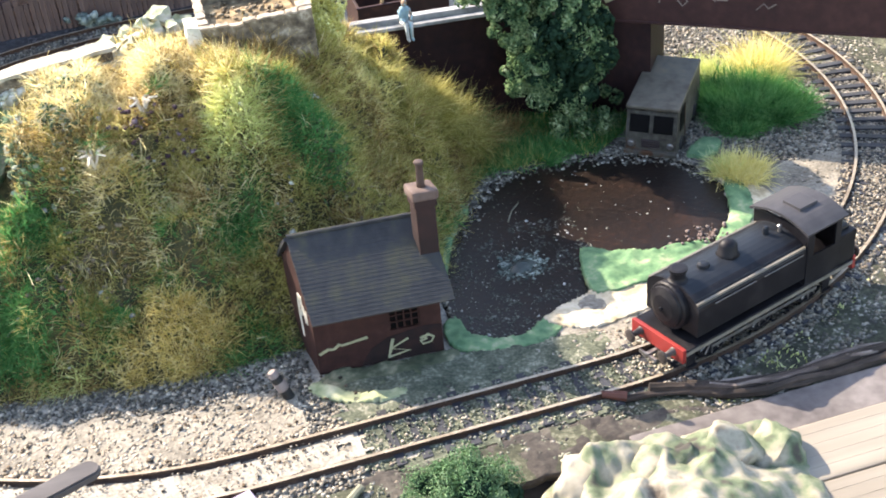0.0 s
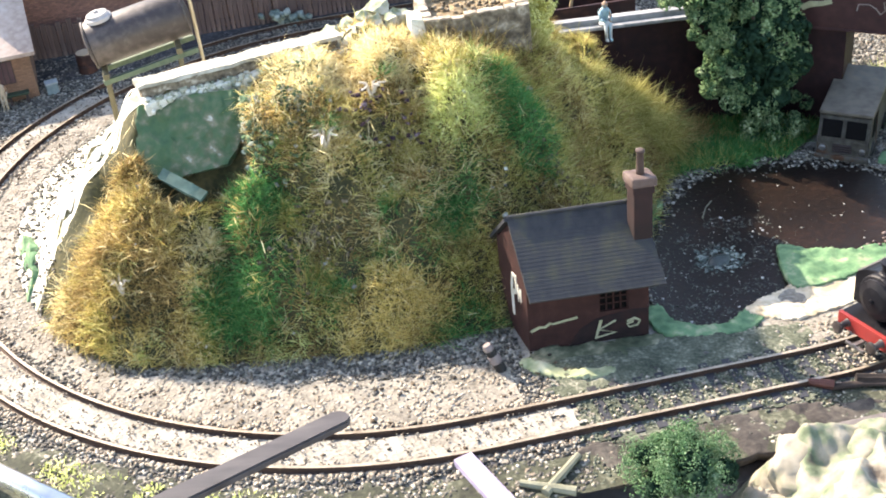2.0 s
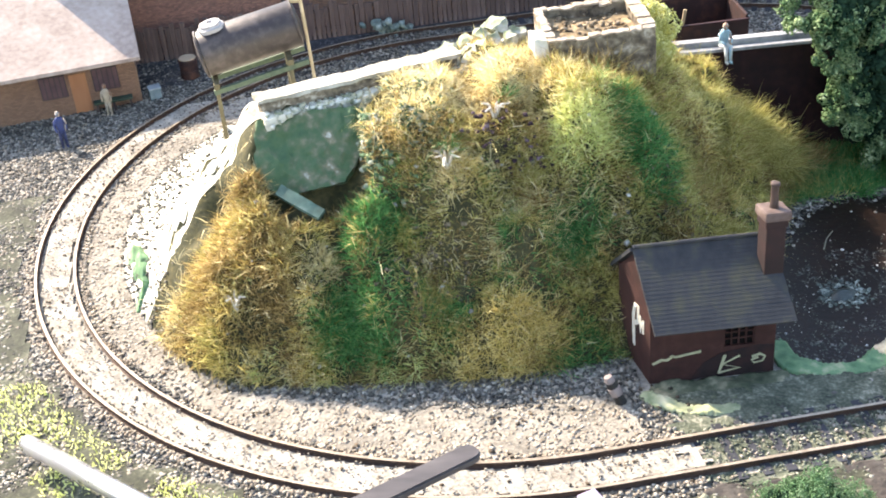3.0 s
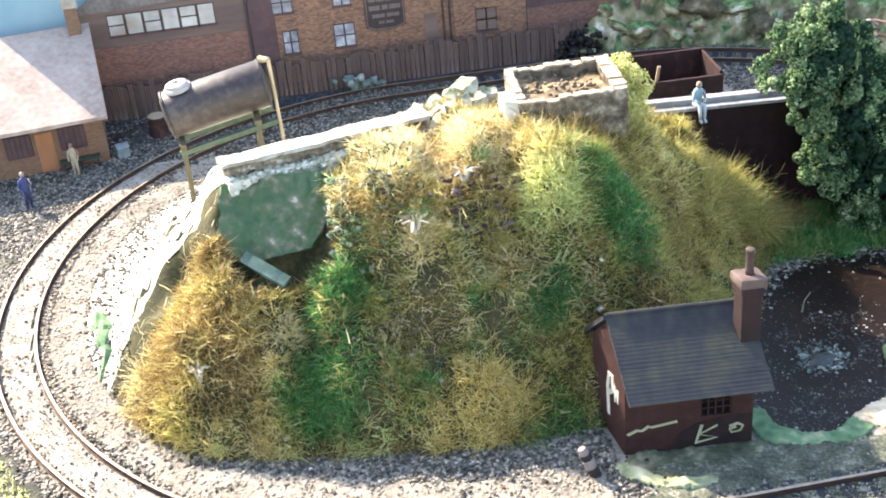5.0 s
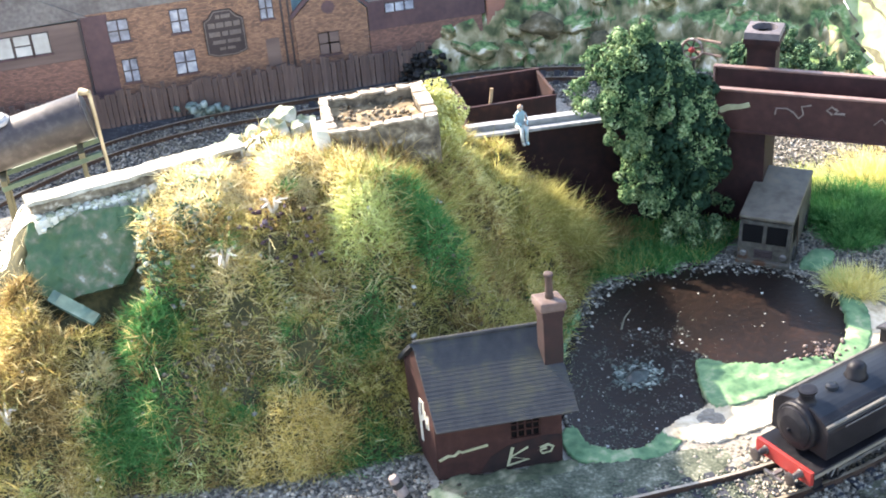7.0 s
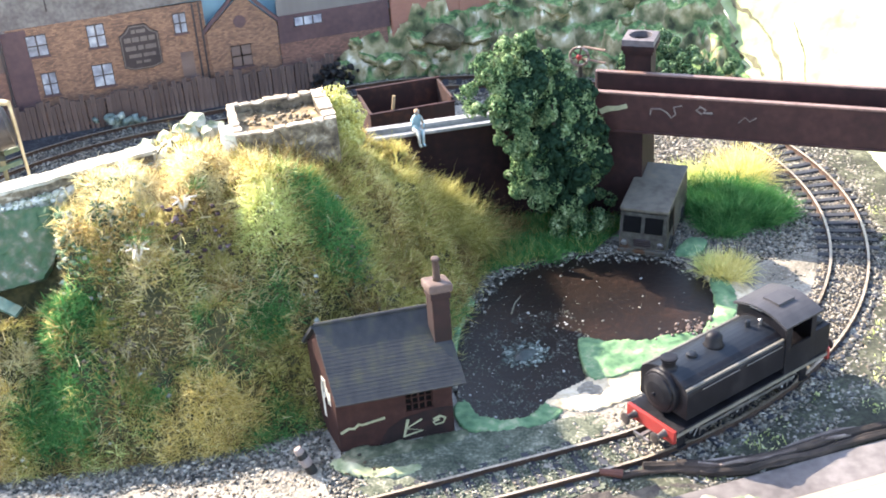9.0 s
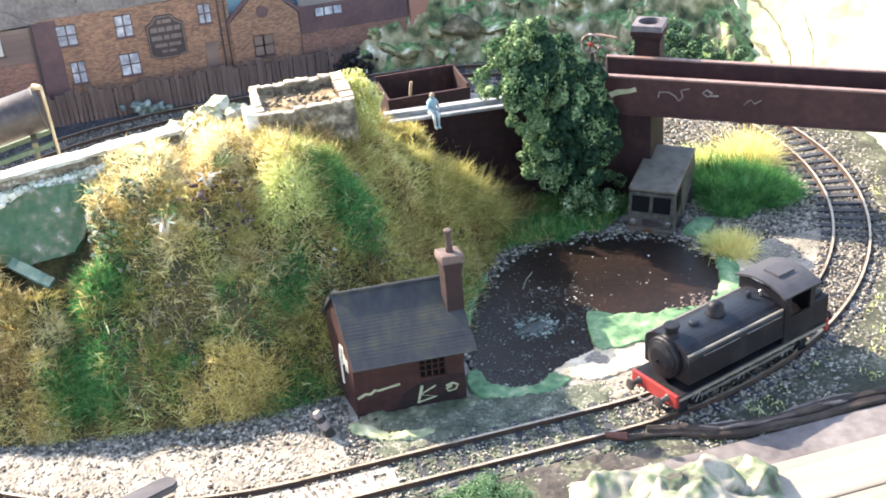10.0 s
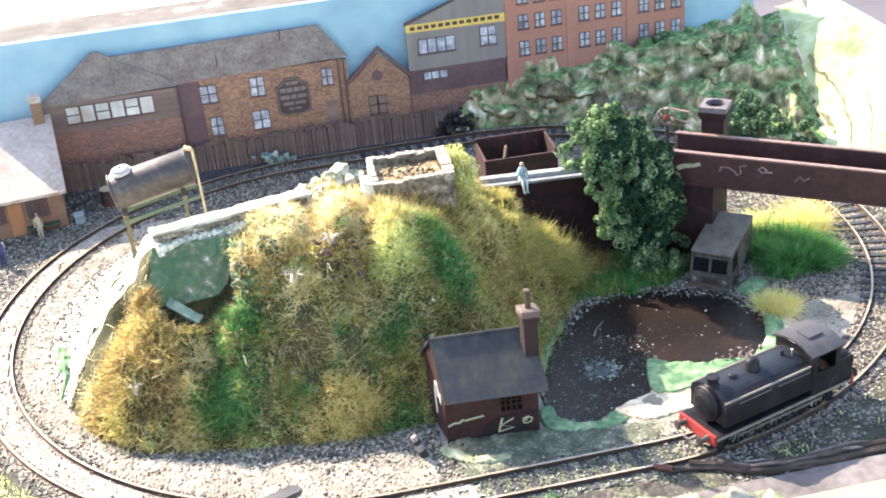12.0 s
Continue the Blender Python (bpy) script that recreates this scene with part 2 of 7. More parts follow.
M_LIME = mat("pale_green_fibre", [(0.36, 0.44, 0.13), (0.66, 0.70, 0.29), (0.85, 0.86, 0.52)], 200, coarse=75, island=0.6, rough=0.85, bump=0, thin=0.55, spec=0.2)
M_YELLOW = mat("yellow_fibre", [(0.56, 0.48, 0.14), (0.78, 0.70, 0.30), (0.88, 0.82, 0.50)], 200, coarse=75, island=0.6, rough=0.85, bump=0, thin=0.55, spec=0.2)
M_GOLD = mat("golden_fibre", [(0.40, 0.29, 0.08), (0.74, 0.59, 0.22), (0.92, 0.82, 0.47)], 200, coarse=75, island=0.6, rough=0.85, bump=0, thin=0.5, spec=0.2)
M_TREE = mat("dark_green_foam_leaf", [(0.013, 0.04, 0.02), (0.058, 0.125, 0.058), (0.27, 0.38, 0.18), (0.74, 0.80, 0.52)], 260, coarse=100, island=0.35, rough=0.95, bump=0, spec=0.05, thin=0.35)
# near-black green puts the shade deep in the foliage into the colour
M_TREEDARK = mat("inner_leaf_painted_shade", [(0.008, 0.02, 0.012), (0.02, 0.045, 0.025)], 260, island=0.5, rough=0.95, bump=0, spec=0.05)
M_BUSH = mat("mid_green_foam_leaf", [(0.03, 0.08, 0.037), (0.11, 0.205, 0.095), (0.36, 0.46, 0.27)], 260, coarse=90, island=0.45, rough=0.95, bump=0, spec=0.05, thin=0.1)
M_YELLOWFOAM = mat("yellow_foam_leaf", [(0.34, 0.32, 0.07), (0.60, 0.57, 0.17), (0.78, 0.76, 0.42)], 200, island=0.7, rough=0.9, bump=0)
M_BARK = mat("twig_bark", [(0.010, 0.007, 0.006), (0.028, 0.02, 0.016), (0.07, 0.05, 0.04)], 500, rough=0.9, stretch=(0.3, 1, 1))
M_FADEDDAUB = mat("faded_daub", [(0.08, 0.06, 0.055), (0.2, 0.17, 0.155)], 300, rough=0.7)
# tree leaf colours darkened for the shade on the far bushes
M_BUSHDARK = mat("shade_dark_foam_leaf", [(0.012, 0.035, 0.018), (0.035, 0.08, 0.04), (0.11, 0.17, 0.09), (0.30, 0.36, 0.23)], 260, coarse=110, island=0.45, rough=0.95, bump=0, spec=0.05)

# ---- shape of the land ----
LEFT_X, RIGHT_X, MID_Y, RADIUS = -26.9, 87.2, 155.2, 196.7


def smooth(t):
    t = np.clip(t, 0, 1)
    return t * t * (3 - 2 * t)


def from_line(x, y):
    """Distance from the track's spine: RADIUS on the centre line of the track."""
    return np.hypot(x - np.clip(x, LEFT_X, RIGHT_X), y - MID_Y)


def hill_height(x, y):
    """The grassy mound inside the loop: steep in front, gentle behind, a flat top."""
    x, y = np.asarray(x, float), np.asarray(y, float)
    back = smooth((y - 88) / 80)
    around = (168 - from_line(x, y)) * (1.5 * (1 - back) + 0.55 * back)
    front = (y - np.interp(x, [-200, -160, -96, -50, 0, 60], [58, 40, 26, 17, 17, 28])) * 1.42
    right = (np.interp(y, [20, 35, 55, 75, 95, 120, 155, 200, 330], [48, 54, 60, 74, 89, 101, 106, 106, 108]) - x) * 1.3
    top = np.interp(x, [-140, -60, -34, -20, 24, 44, 60], [73, 78, 84, 85, 84, 64, 56]) - 0.5 * np.maximum(0, y - 122)
    parts = np.stack([around, front, right, top])
    h = -6 * np.log(np.exp(-np.clip(parts, -300, 300) / 6).sum(0))
    hollow = smooth((23 - np.abs(x + 107)) / 7) * smooth((y - 62) / 9) * smooth((112 - y) / 6)
    return h + hollow * np.minimum(0, 46.5 + np.maximum(0, y - 84) * 1.6 - h)


def lumps(x, y, size, seed=0.0):
    """Smooth uneven values round 0, with lumps of that size."""
    x, y = np.asarray(x, float), np.asarray(y, float)
    flat = [noise.fractal(Vector((a / size + seed, b / size - seed, seed)), 1.0, 2.0, 3) for a, b in zip(x.ravel(), y.ravel())]
    return np.array(flat).reshape(x.shape)


def curved(points, steps=6):
    """A closed smooth outline through the given corners."""
    p = np.array(points, float)
    out = []
    for k in range(len(p)):
        a, b, c, d = p[k - 1], p[k], p[(k + 1) % len(p)], p[(k + 2) % len(p)]
        for s in np.arange(steps) / steps:
            out.append(0.5 * (2 * b + (c - a) * s + (2 * a - 5 * b + 4 * c - d) * s**2 + (3 * b - a - 3 * c + d) * s**3))
    return np.array(out)


def inside(x, y, outline):
    x, y = np.asarray(x, float), np.asarray(y, float)
    hit = np.zeros(x.shape, bool)
    for (ax, ay), (bx, by) in zip(outline, np.roll(outline, -1, 0)):
        cross = ((ay > y) != (by > y)) & (x < (bx - ax) * (y - ay) / (by - ay + 1e-12) + ax)
        hit ^= cross
    return hit


POND = curved([(75, 74), (95, 97), (115, 105), (150, 101), (178, 82), (184, 56), (171, 28), (150, 16), (133, 22), (113, 34), (104, 10), (86, 2), (74, -7), (58, -2), (53, 13), (58, 42)])


def grid(name, x0, x1, y0, y1, step, height, material, keep=None, parent=None):
    xs, ys = np.arange(x0, x1 + step, step), np.arange(y0, y1 + step, step)
    gx, gy = np.meshgrid(xs, ys)
    gz = height(gx, gy)
    v = np.stack([gx, gy, gz], -1).reshape(-1, 3)
    i = np.arange(len(v)).reshape(gx.shape)
    f = np.stack([i[:-1, :-1], i[:-1, 1:], i[1:, 1:], i[1:, :-1]], -1).reshape(-1, 4)
    if keep is not None:
        ok = keep(gx, gy).ravel()
        f = f[ok[f].all(1)]
        used = np.unique(f)
        remap = np.zeros(len(v), int)
        remap[used] = np.arange(len(used))
        v, f = v[used], remap[f]
    return raw(name, v, f, material, parent, smooth=True)


# ---- the table, the board and the ground far below ----
M_FLOOR = mat("dull_purple_paving", [(0.06, 0.055, 0.065), (0.10, 0.09, 0.10)], 4, coarse=0.6, rough=0.85)
# near-white surface that holds the glare beyond the backdrop in its colour
M_PALEGLARE = mat("pale_glare_surface", [(0.62, 0.60, 0.56), (0.8, 0.79, 0.75)], 20, rough=0.7)
M_WOOD = mat("pale_pine", [(0.17, 0.145, 0.11), (0.23, 0.20, 0.16), (0.29, 0.26, 0.21)], 160, coarse=60, rough=0.6, bump=0.25, stretch=(0.06, 1, 1))
M_EDGE = mat("purple_grey_edging", [(0.075, 0.064, 0.062), (0.12, 0.105, 0.10), (0.17, 0.15, 0.145)], 240, coarse=30, rough=0.8)

bm = bmesh.new()
box(bm, -30000, 30000, -30000, 30000, -760, -750)
tagged(part("ground", bm, M_FLOOR), "dull purple-grey paving far below the table", "floor", kind="structure")
bm = bmesh.new()
box(bm, -420, 420, -240, 420, -40, -14, bevel=2)
tagged(part("table_top", bm, M_WOOD), "pale pine table top under the model railway", "table", kind="structure")
for x, y in ((-390, -210), (390, -210), (-390, 390), (390, 390)):
    bm = bmesh.new()
    box(bm, x - 25, x + 25, y - 25, y + 25, -750, -40.5, bevel=2)
    tagged(part("table_leg", bm, M_WOOD), "square pale pine table leg", "table leg", kind="structure")


def ground_height(gx, gy):
    z = lumps(gx, gy, 26, 3.0) * 0.5 - 0.2
    deep = inside(gx, gy, POND)
    return np.where(deep, -3.0, z)


g = grid("baseboard", -330, 372, -78, 388, 3.0, ground_height, M_BED, keep=lambda x, y: y > -78)
tagged(g, "grey gravel-strewn baseboard of a model railway", "ground", kind="structure")
bm = bmesh.new()
box(bm, -330, 372, -78, 388, -14, -8)
tagged(part("baseboard_core", bm, M_EDGE), "dark fibreboard core of the baseboard", "board", kind="structure")


def hill_surface(gx, gy):
    h = hill_height(gx, gy)
    bulge = 9 * np.exp(-(((gx + 142) / 24) ** 2) - ((gy - 58) / 17) ** 2) - 8 * np.exp(-(((gx + 101) / 7) ** 2) - ((gy - 56) / 16) ** 2) + 5 * np.exp(-(((gx + 40) / 20) ** 2) - ((gy - 32) / 8) ** 2) - 6 * np.exp(-(((gx + 68) / 12) ** 2) - ((gy - 46) / 8) ** 2) + 9 * np.exp(-(((gx + 5) / 12) ** 2) - ((gy - 66) / 10) ** 2) - 15 * np.exp(-(((gx - 42) / 11) ** 2) - ((gy - 76) / 10) ** 2)
    return h + bulge + (lumps(gx, gy, 26, 1.0) * 8.0 + lumps(gx, gy, 12, 5.0) * 6.0) * (1 + 0.9 * smooth((gx - 30) / 25)) * np.clip(h / 25, 0, 1)


hill = thing("hill", -40, 150, 0, 0, "grass-covered plaster mound inside the track loop", "hill")
tagged(hill, kind="structure")
hill_mesh = grid("mound", -200, 118, 14, 330, 2.5, hill_surface, M_MAT, keep=lambda x, y: hill_height(x, y) > -5)
hill_mesh.parent = hill
hill_mesh.matrix_parent_inverse = Matrix.Translation((0.04, -0.15, 0))


def on_hill(x, y):
    return float(hill_surface(np.array([[float(x)]]), np.array([[float(y)]]))[0, 0])


# bare sunlit plaster on the left and rear flank
def bare(gx, gy):
    edge = np.interp(gy, [60, 75, 85, 95, 104, 112, 330], [-230, -204, -188, -162, -140, -40, 120])
    return (gx < edge + lumps(gx, gy, 14, 9.0) * 10 + lumps(gx, gy, 5, 19.0) * 5) & (hill_height(gx, gy) > -5)


flank = grid("plaster_flank", -200, 110, 70, 330, 2.5, lambda x, y: hill_surface(x, y) + 0.3, M_PLASTER, keep=bare)
flank.parent = hill
flank.matrix_parent_inverse = Matrix.Translation((0.04, -0.15, 0))

M_APRON = mat("dull_green_apron", [(0.025, 0.035, 0.02), (0.06, 0.075, 0.04), (0.10, 0.11, 0.065), (0.26, 0.24, 0.16)], 320, coarse=60, rough=0.9, bump=0.8)
M_SOIL = mat("dark_peaty_soil", [(0.02, 0.017, 0.015), (0.045, 0.038, 0.033), (0.09, 0.08, 0.065)], 500, coarse=60, rough=0.95, bump=0.9)
# ---- pond ----
pond = thing("pond", 120, 50, -0.7, 0, "still dark brown pond with a glossy surface", "pond")
tagged(pond, kind="structure")
bm = bmesh.new()
prism(bm, (POND - (120, 50)) * 1.025, -4, 0)
part("water", bm, M_POND, pond)


def bank(name, corners, lift, material, label, steps=5):
    o = curved(corners, steps)
    x0, y0 = o.min(0) - 2
    x1, y1 = o.max(0) + 2
    ob = grid(name, x0, x1, y0, y1, 0.8, lambda x, y: lift + lumps(x, y, 12, 2.0) * 1.3 + lumps(x, y, 4, 8.0) * 0.4, material, keep=lambda x, y: inside(x, y, o))
    m = ob.modifiers.new("thick", "SOLIDIFY")
    m.thickness, m.offset = 0.003, -1
    return tagged(ob, label, "bank", kind="structure")


M_LIP = mat("cream_green_plaster", [(0.12, 0.17, 0.08), (0.30, 0.32, 0.18), (0.46, 0.44, 0.30)], 260, coarse=80, rough=0.9, bump=0.7)
bank("sand_bank", [(82, -2), (98, -14), (127, -9), (160, 2), (186, 22), (199, 40), (194, 58), (186, 62), (184, 52), (170, 24), (150, 13), (132, 16), (116, 18), (104, 8)], 1.2, M_SAND, "pale sandy bank beside the pond")
bank("green_bank", [(112, 35), (124, 28), (140, 22), (160, 21), (156, 11), (132, 5), (112, 3), (105, 9)], 2.0, M_GREENPAINT, "green painted bank jutting into the pond")
bank("green_bank", [(54, 14), (57, -1), (73, -7), (86, 1), (91, -5), (78, -14), (60, -12), (48, -6), (47, 8)], 1.0, M_GREENPAINT, "green painted rim between hut and pond")
bank("green_bank", [(59, 40), (66, 56), (76, 74), (82, 82), (74, 84), (62, 62), (54, 46)], 1.6, M_GREENPAINT, "green painted rim below the grassy slope")
bank("green_bank", [(184, 54), (176, 34), (164, 22), (160, 14), (174, 17), (186, 32), (192, 50), (191, 63)], 1.8, M_GREENPAINT, "thin green painted rim of the pond")
bank("green_bank", [(182, 84), (192, 93), (200, 90), (198, 82), (188, 78)], 2.5, M_GREENPAINT, "green painted hump beside the van")
bank("green_bank", [(-3, -8), (6, -15), (20, -17), (38, -13), (48, -10), (46, -4), (20, -2), (2, 0)], 0.5, M_APRON, "dull green and ochre apron in front of the hut")

bank("pad_lip", [(-6, -7), (-3, -13), (6, -20), (18, -23.5), (26, -22), (24, -18.5), (12, -16.5), (2, -9), (-2, -4)], 1.7, M_LIP, "cream and green plaster lip of the hut's pad")
bank("soil_patch", [(2, -56), (30, -58), (60, -56), (92, -60), (112, -66), (120, -74), (90, -77), (20, -77), (0, -70)], 0.5, M_SOIL, "dark peaty soil outside the curve of the track")
M_VERGE = mat("mossy_dark_verge", [(0.012, 0.013, 0.009), (0.03, 0.032, 0.02), (0.055, 0.058, 0.036), (0.15, 0.15, 0.105)], 600, coarse=55, rough=0.95, bump=0.9)
g = grid("verge", -330, 340, -77, 215, 2.5, lambda x, y: 0.55 + lumps(x, y, 16, 12.0) * 0.7, M_VERGE, keep=lambda x, y: from_line(x, y) > RADIUS + 15 + lumps(x, y, 12, 14.0) * 4)
tagged(g, "dark mossy verge outside the track", "ground", kind="structure")
# ---- track ----
LOOP = 2 * (RIGHT_X - LEFT_X) + 2 * math.pi * RADIUS


def track_at(s, off=0.0):
    """The point at a length s along the loop, moved outwards by off, and the direction of travel (anticlockwise)."""
    s = s % LOOP
    run, arc = RIGHT_X - LEFT_X, math.pi * RADIUS
    r = RADIUS + off
    if s < run:
        return LEFT_X + s, MID_Y - r, 0.0
    s -= run
    if s < arc:
        a = -math.pi / 2 + s / RADIUS
        return RIGHT_X + r * math.cos(a), MID_Y + r * math.sin(a), a + math.pi / 2
    s -= arc
    if s < run:
        return RIGHT_X - s, MID_Y + r, math.pi
    a = math.pi / 2 + (s - run) / RADIUS
    return LEFT_X + r * math.cos(a), MID_Y + r * math.sin(a), a + math.pi / 2


track = thing("railway_track", 30, 155, 0, 0, "oval loop of model railway track with rusty rails", "railway track")
tagged(track, kind="structure")
for off in (-8.25, 8.25):
    bm = bmesh.new()
    rings = []
    section = [(-1.0, 0.6), (-0.35, 1.1), (-0.35, 2.1), (-0.6, 2.4), (-0.6, 3.0), (0.6, 3.0), (0.6, 2.4), (0.35, 2.1), (0.35, 1.1), (1.0, 0.6)]
    for k in range(260):
        ring = []
        for o, z in section:
            x, y, _ = track_at(k * LOOP / 260, off + o)
            ring.append(bm.verts.new((x - 30, y - 155, z)))
        rings.append(ring)
    for p, q in zip(rings, rings[1:] + rings[:1]):
        for j in range(len(section)):
            f = bm.faces.new((p[j], q[j], q[(j + 1) % 10], p[(j + 1) % 10]))
            f.material_index = 1 if j == 4 else 0
    part("rail", bm, [M_RUST, M_RAIL], track)
bm = bmesh.new()
box(bm, -1.7, 1.7, -14, 14, -0.6, 1.1, bevel=0.25)
first = None
for k in range(178):
    x, y, a = track_at(k * LOOP / 178)
    if first is None:
        first = part("sleeper", bm, M_SLEEPER, track)
        ob = first
    else:
        ob = new("sleeper", first.data)
        ob.parent = track
    sunk = 0.0 if x > 12 else 0.6
    ob.location = ((x - 30) * MM, (y - 155) * MM, -sunk * MM)
    ob.rotation_euler = (0, 0, a + random.uniform(-0.03, 0.03))

# ---- ballast ----
M_BEDPALE = mat("pale_ballast_dust", [(0.10, 0.088, 0.07), (0.22, 0.198, 0.16), (0.36, 0.33, 0.275)], 900, coarse=50, rough=0.95, bump=0.8)


def shoulder(gx, gy):
    e = from_line(gx, gy) - RADIUS + lumps(gx, gy, 10, 16.0) * 3
    # pale bed is left out where dark stones paint the mound's shadow
    foot = (gy > np.interp(gx, [-160, -100, -60, -10], [40, 16, 2, -2])) & (gx < 4) & (gx > -150) & (e < -12) & (gy < 60)
    return (e < 14) & ((gx < -30) | (gy < 62)) & (gy < 300) & (hill_height(gx, gy) < 3) & ~inside(gx, gy, POND) & ~foot & (gy > -76) & ~((gx > -10) & (gx < 84) & (e < -13))


g = grid("ballast_shoulder", -250, 250, -76, 300, 2.5, lambda x, y: 0.55 + lumps(x, y, 8, 17.0) * 0.35, M_BEDPALE, keep=shoulder)
tagged(g, "pale dusty bed of the ballast under the track", "ground", kind="structure")
M_INFILL = mat("pale_trodden_ballast", [(0.15, 0.13, 0.10), (0.28, 0.255, 0.21), (0.40, 0.37, 0.315)], 800, coarse=90, rough=0.95, bump=1.0)
g = grid("ballast_infill", -250, 12, -60, 300, 1.6, lambda x, y: 1.35 + lumps(x, y, 5, 27.0) * 0.35, M_INFILL, keep=lambda x, y: (np.abs(from_line(x, y) - RADIUS) < 7.0) & (x < 4 + lumps(x, y, 6, 28.0) * 16))
tagged(g, "pale trodden ballast packed between the rails", "ground", kind="structure")
M_MUD = mat("muddy_green_bed", [(0.022, 0.028, 0.018), (0.06, 0.07, 0.046), (0.11, 0.118, 0.082), (0.28, 0.27, 0.205)], 900, coarse=110, rough=0.95, bump=1.0)
g = grid("muddy_bed", -8, 125, -62, 16, 1.6, lambda x, y: 0.75 + lumps(x, y, 6, 29.0) * 0.4, M_MUD, keep=lambda x, y: (from_line(x, y) - RADIUS < 16 + lumps(x, y, 9, 30.0) * 5) & ~inside(x, y, POND) & (x > 2 + lumps(x, y, 7, 33.0) * 9) & (x < 104 + lumps(x, y, 8, 34.0) * 20) & (y < np.interp(x, [0, 50, 80, 100, 125], [-8, -8, -12, -16, -16])))
tagged(g, "muddy green-grey bed of the track beside the hut", "ground", kind="structure")


CHIP_V = np.array([(x, y, z) for x in (-1, 1) for y in (-1, 1) for z in (-1, 1)]) * 0.62
CHIP_F = np.array([(0, 1, 3), (0, 3, 2), (4, 6, 7), (4, 7, 5), (0, 4, 5), (0, 5, 1), (2, 3, 7), (2, 7, 6), (0, 2, 6), (0, 6, 4), (1, 5, 7), (1, 7, 3)])


def pebbles(name, pos, size, material, label, flat=0.7, category="gravel"):
    """Many rough little stone chips in one mesh."""
    n = len(pos)
    v = CHIP_V[None] * (1 + rng.uniform(-0.5, 0.35, (n, 8, 3)))
    spin = rng.uniform(0, 2 * np.pi, n)
    c, s = np.cos(spin)[:, None], np.sin(spin)[:, None]
    stretch = rng.uniform(0.7, 1.35, (n, 1))
    x, y, z = v[..., 0] * stretch, v[..., 1], v[..., 2] * flat
    v = np.stack([x * c - y * s, x * s + y * c, z], -1) * size[:, None, None] + pos[:, None]
    f = (CHIP_F[None] + (np.arange(n) * 8)[:, None, None]).reshape(-1, 3)
    ob = raw(name, v.reshape(-1, 3), f, material)
    return tagged(ob, label, category, kind="stuff")


n = 300000
px, py = rng.uniform(-300, 320, n), rng.uniform(-76, 372, n)
e = from_line(px, py) - RADIUS
clear_hill = hill_height(px, py) < 0.5
clear_pond = ~inside(px, py, POND)
band = (e > -80) & ((e > -34) | (px < 60) | ((px > 150) & (py > 58))) & (e < 34 + 60 * smooth((-px - 60) / 120))
sand = (px > 84) & (py < 62) & (py > -14) & (e < -14)
hutpad = (px > -3) & (px < 52) & (py > -16) & (py < 30)
ok = ~((e > 12) & (py > 305) & (px > -120) & (px < 95)) & clear_hill & clear_pond & band & ~hutpad & (~sand | (rng.random(n) < 0.25))
density = np.where(np.abs(e) < 15, 0.9, np.where((e > 15) & (py < 200), np.where(px > 60, 0.95, 0.75), 0.8))
ok &= rng.random(n) < density
on_rail = (np.abs(np.abs(e) - 8.25) < 1.5)
ok &= ~on_rail
front = smooth((75 - py) / 40)
left = smooth((10 - px) / 60) * (1 - 0.85 * smooth((py - 250) / 50))
pale_odds = np.maximum(0.94 * left, 0.86 * front)
pale_odds = np.maximum(pale_odds, 0.3) * np.where(e > 13, 0.3, 1.0) * np.where(py > 290, 0.3, 1.0)
yard_side = (px > -10) & (px < 84) & (e < -13) & (py < 40)
pale_odds = np.where(yard_side, 0.22, np.where((px > 50) & (np.abs(e) < 13), pale_odds * 0.72, pale_odds))
# the mound's shadow on the ballast is painted with mostly dark stones
painted_foot_shade = (py > np.interp(px, [-160, -100, -60, -10], [36, 12, -4, -8]) + 5 * np.sin(px * 0.23)) & (px < 0) & (e < -10) & (py < 60)
pale_odds = np.where(painted_foot_shade, 0.1, pale_odds)
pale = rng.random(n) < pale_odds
left_cover = np.maximum(smooth((20 - px) / 60), front)
size = rng.uniform(0.4, 1.0, n) * np.where(np.abs(e) < 7.2, 0.85, 1.12)
pz = rng.uniform(-0.2, 0.35, n) + np.where(np.abs(e) < 7.2, 1.25 * left_cover, np.where(np.abs(e) < 13, 0.8 * left_cover, 0.1))
mossy = (px > 2) & (px < 108 + 8 * np.sin(py)) & (e > -34) & (py < 30) & (rng.random(n) < 0.9 - 0.5 * smooth((px - 84) / 30))
filled = (np.abs(e) < 7.0) & (px < 6) & (py < 300)
ok &= ~(filled & (rng.random(n) < 0.82)) & ~(mossy & (np.abs(e) < 7) & (rng.random(n) < 0.4))
size = np.where(mossy | filled, size * 0.7, size)
pz = np.where(filled, pz + 0.7, pz)
pebbles("mossy_ballast", np.stack([px, py, pz], -1)[ok & mossy], size[ok & mossy], M_STONE_MOSS, "dirty green-grey ballast in front of the hut")
ok &= ~mossy
for flag, name, m, label in ((ok & pale, "pale_ballast", M_STONE_PALE, "pale buff stone ballast along the track"), (ok & ~pale, "dark_ballast", M_STONE_DARK, "dark grey stone ballast with pale flecks, also painting the mound's shadow")):
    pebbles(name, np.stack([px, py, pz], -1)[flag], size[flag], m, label)

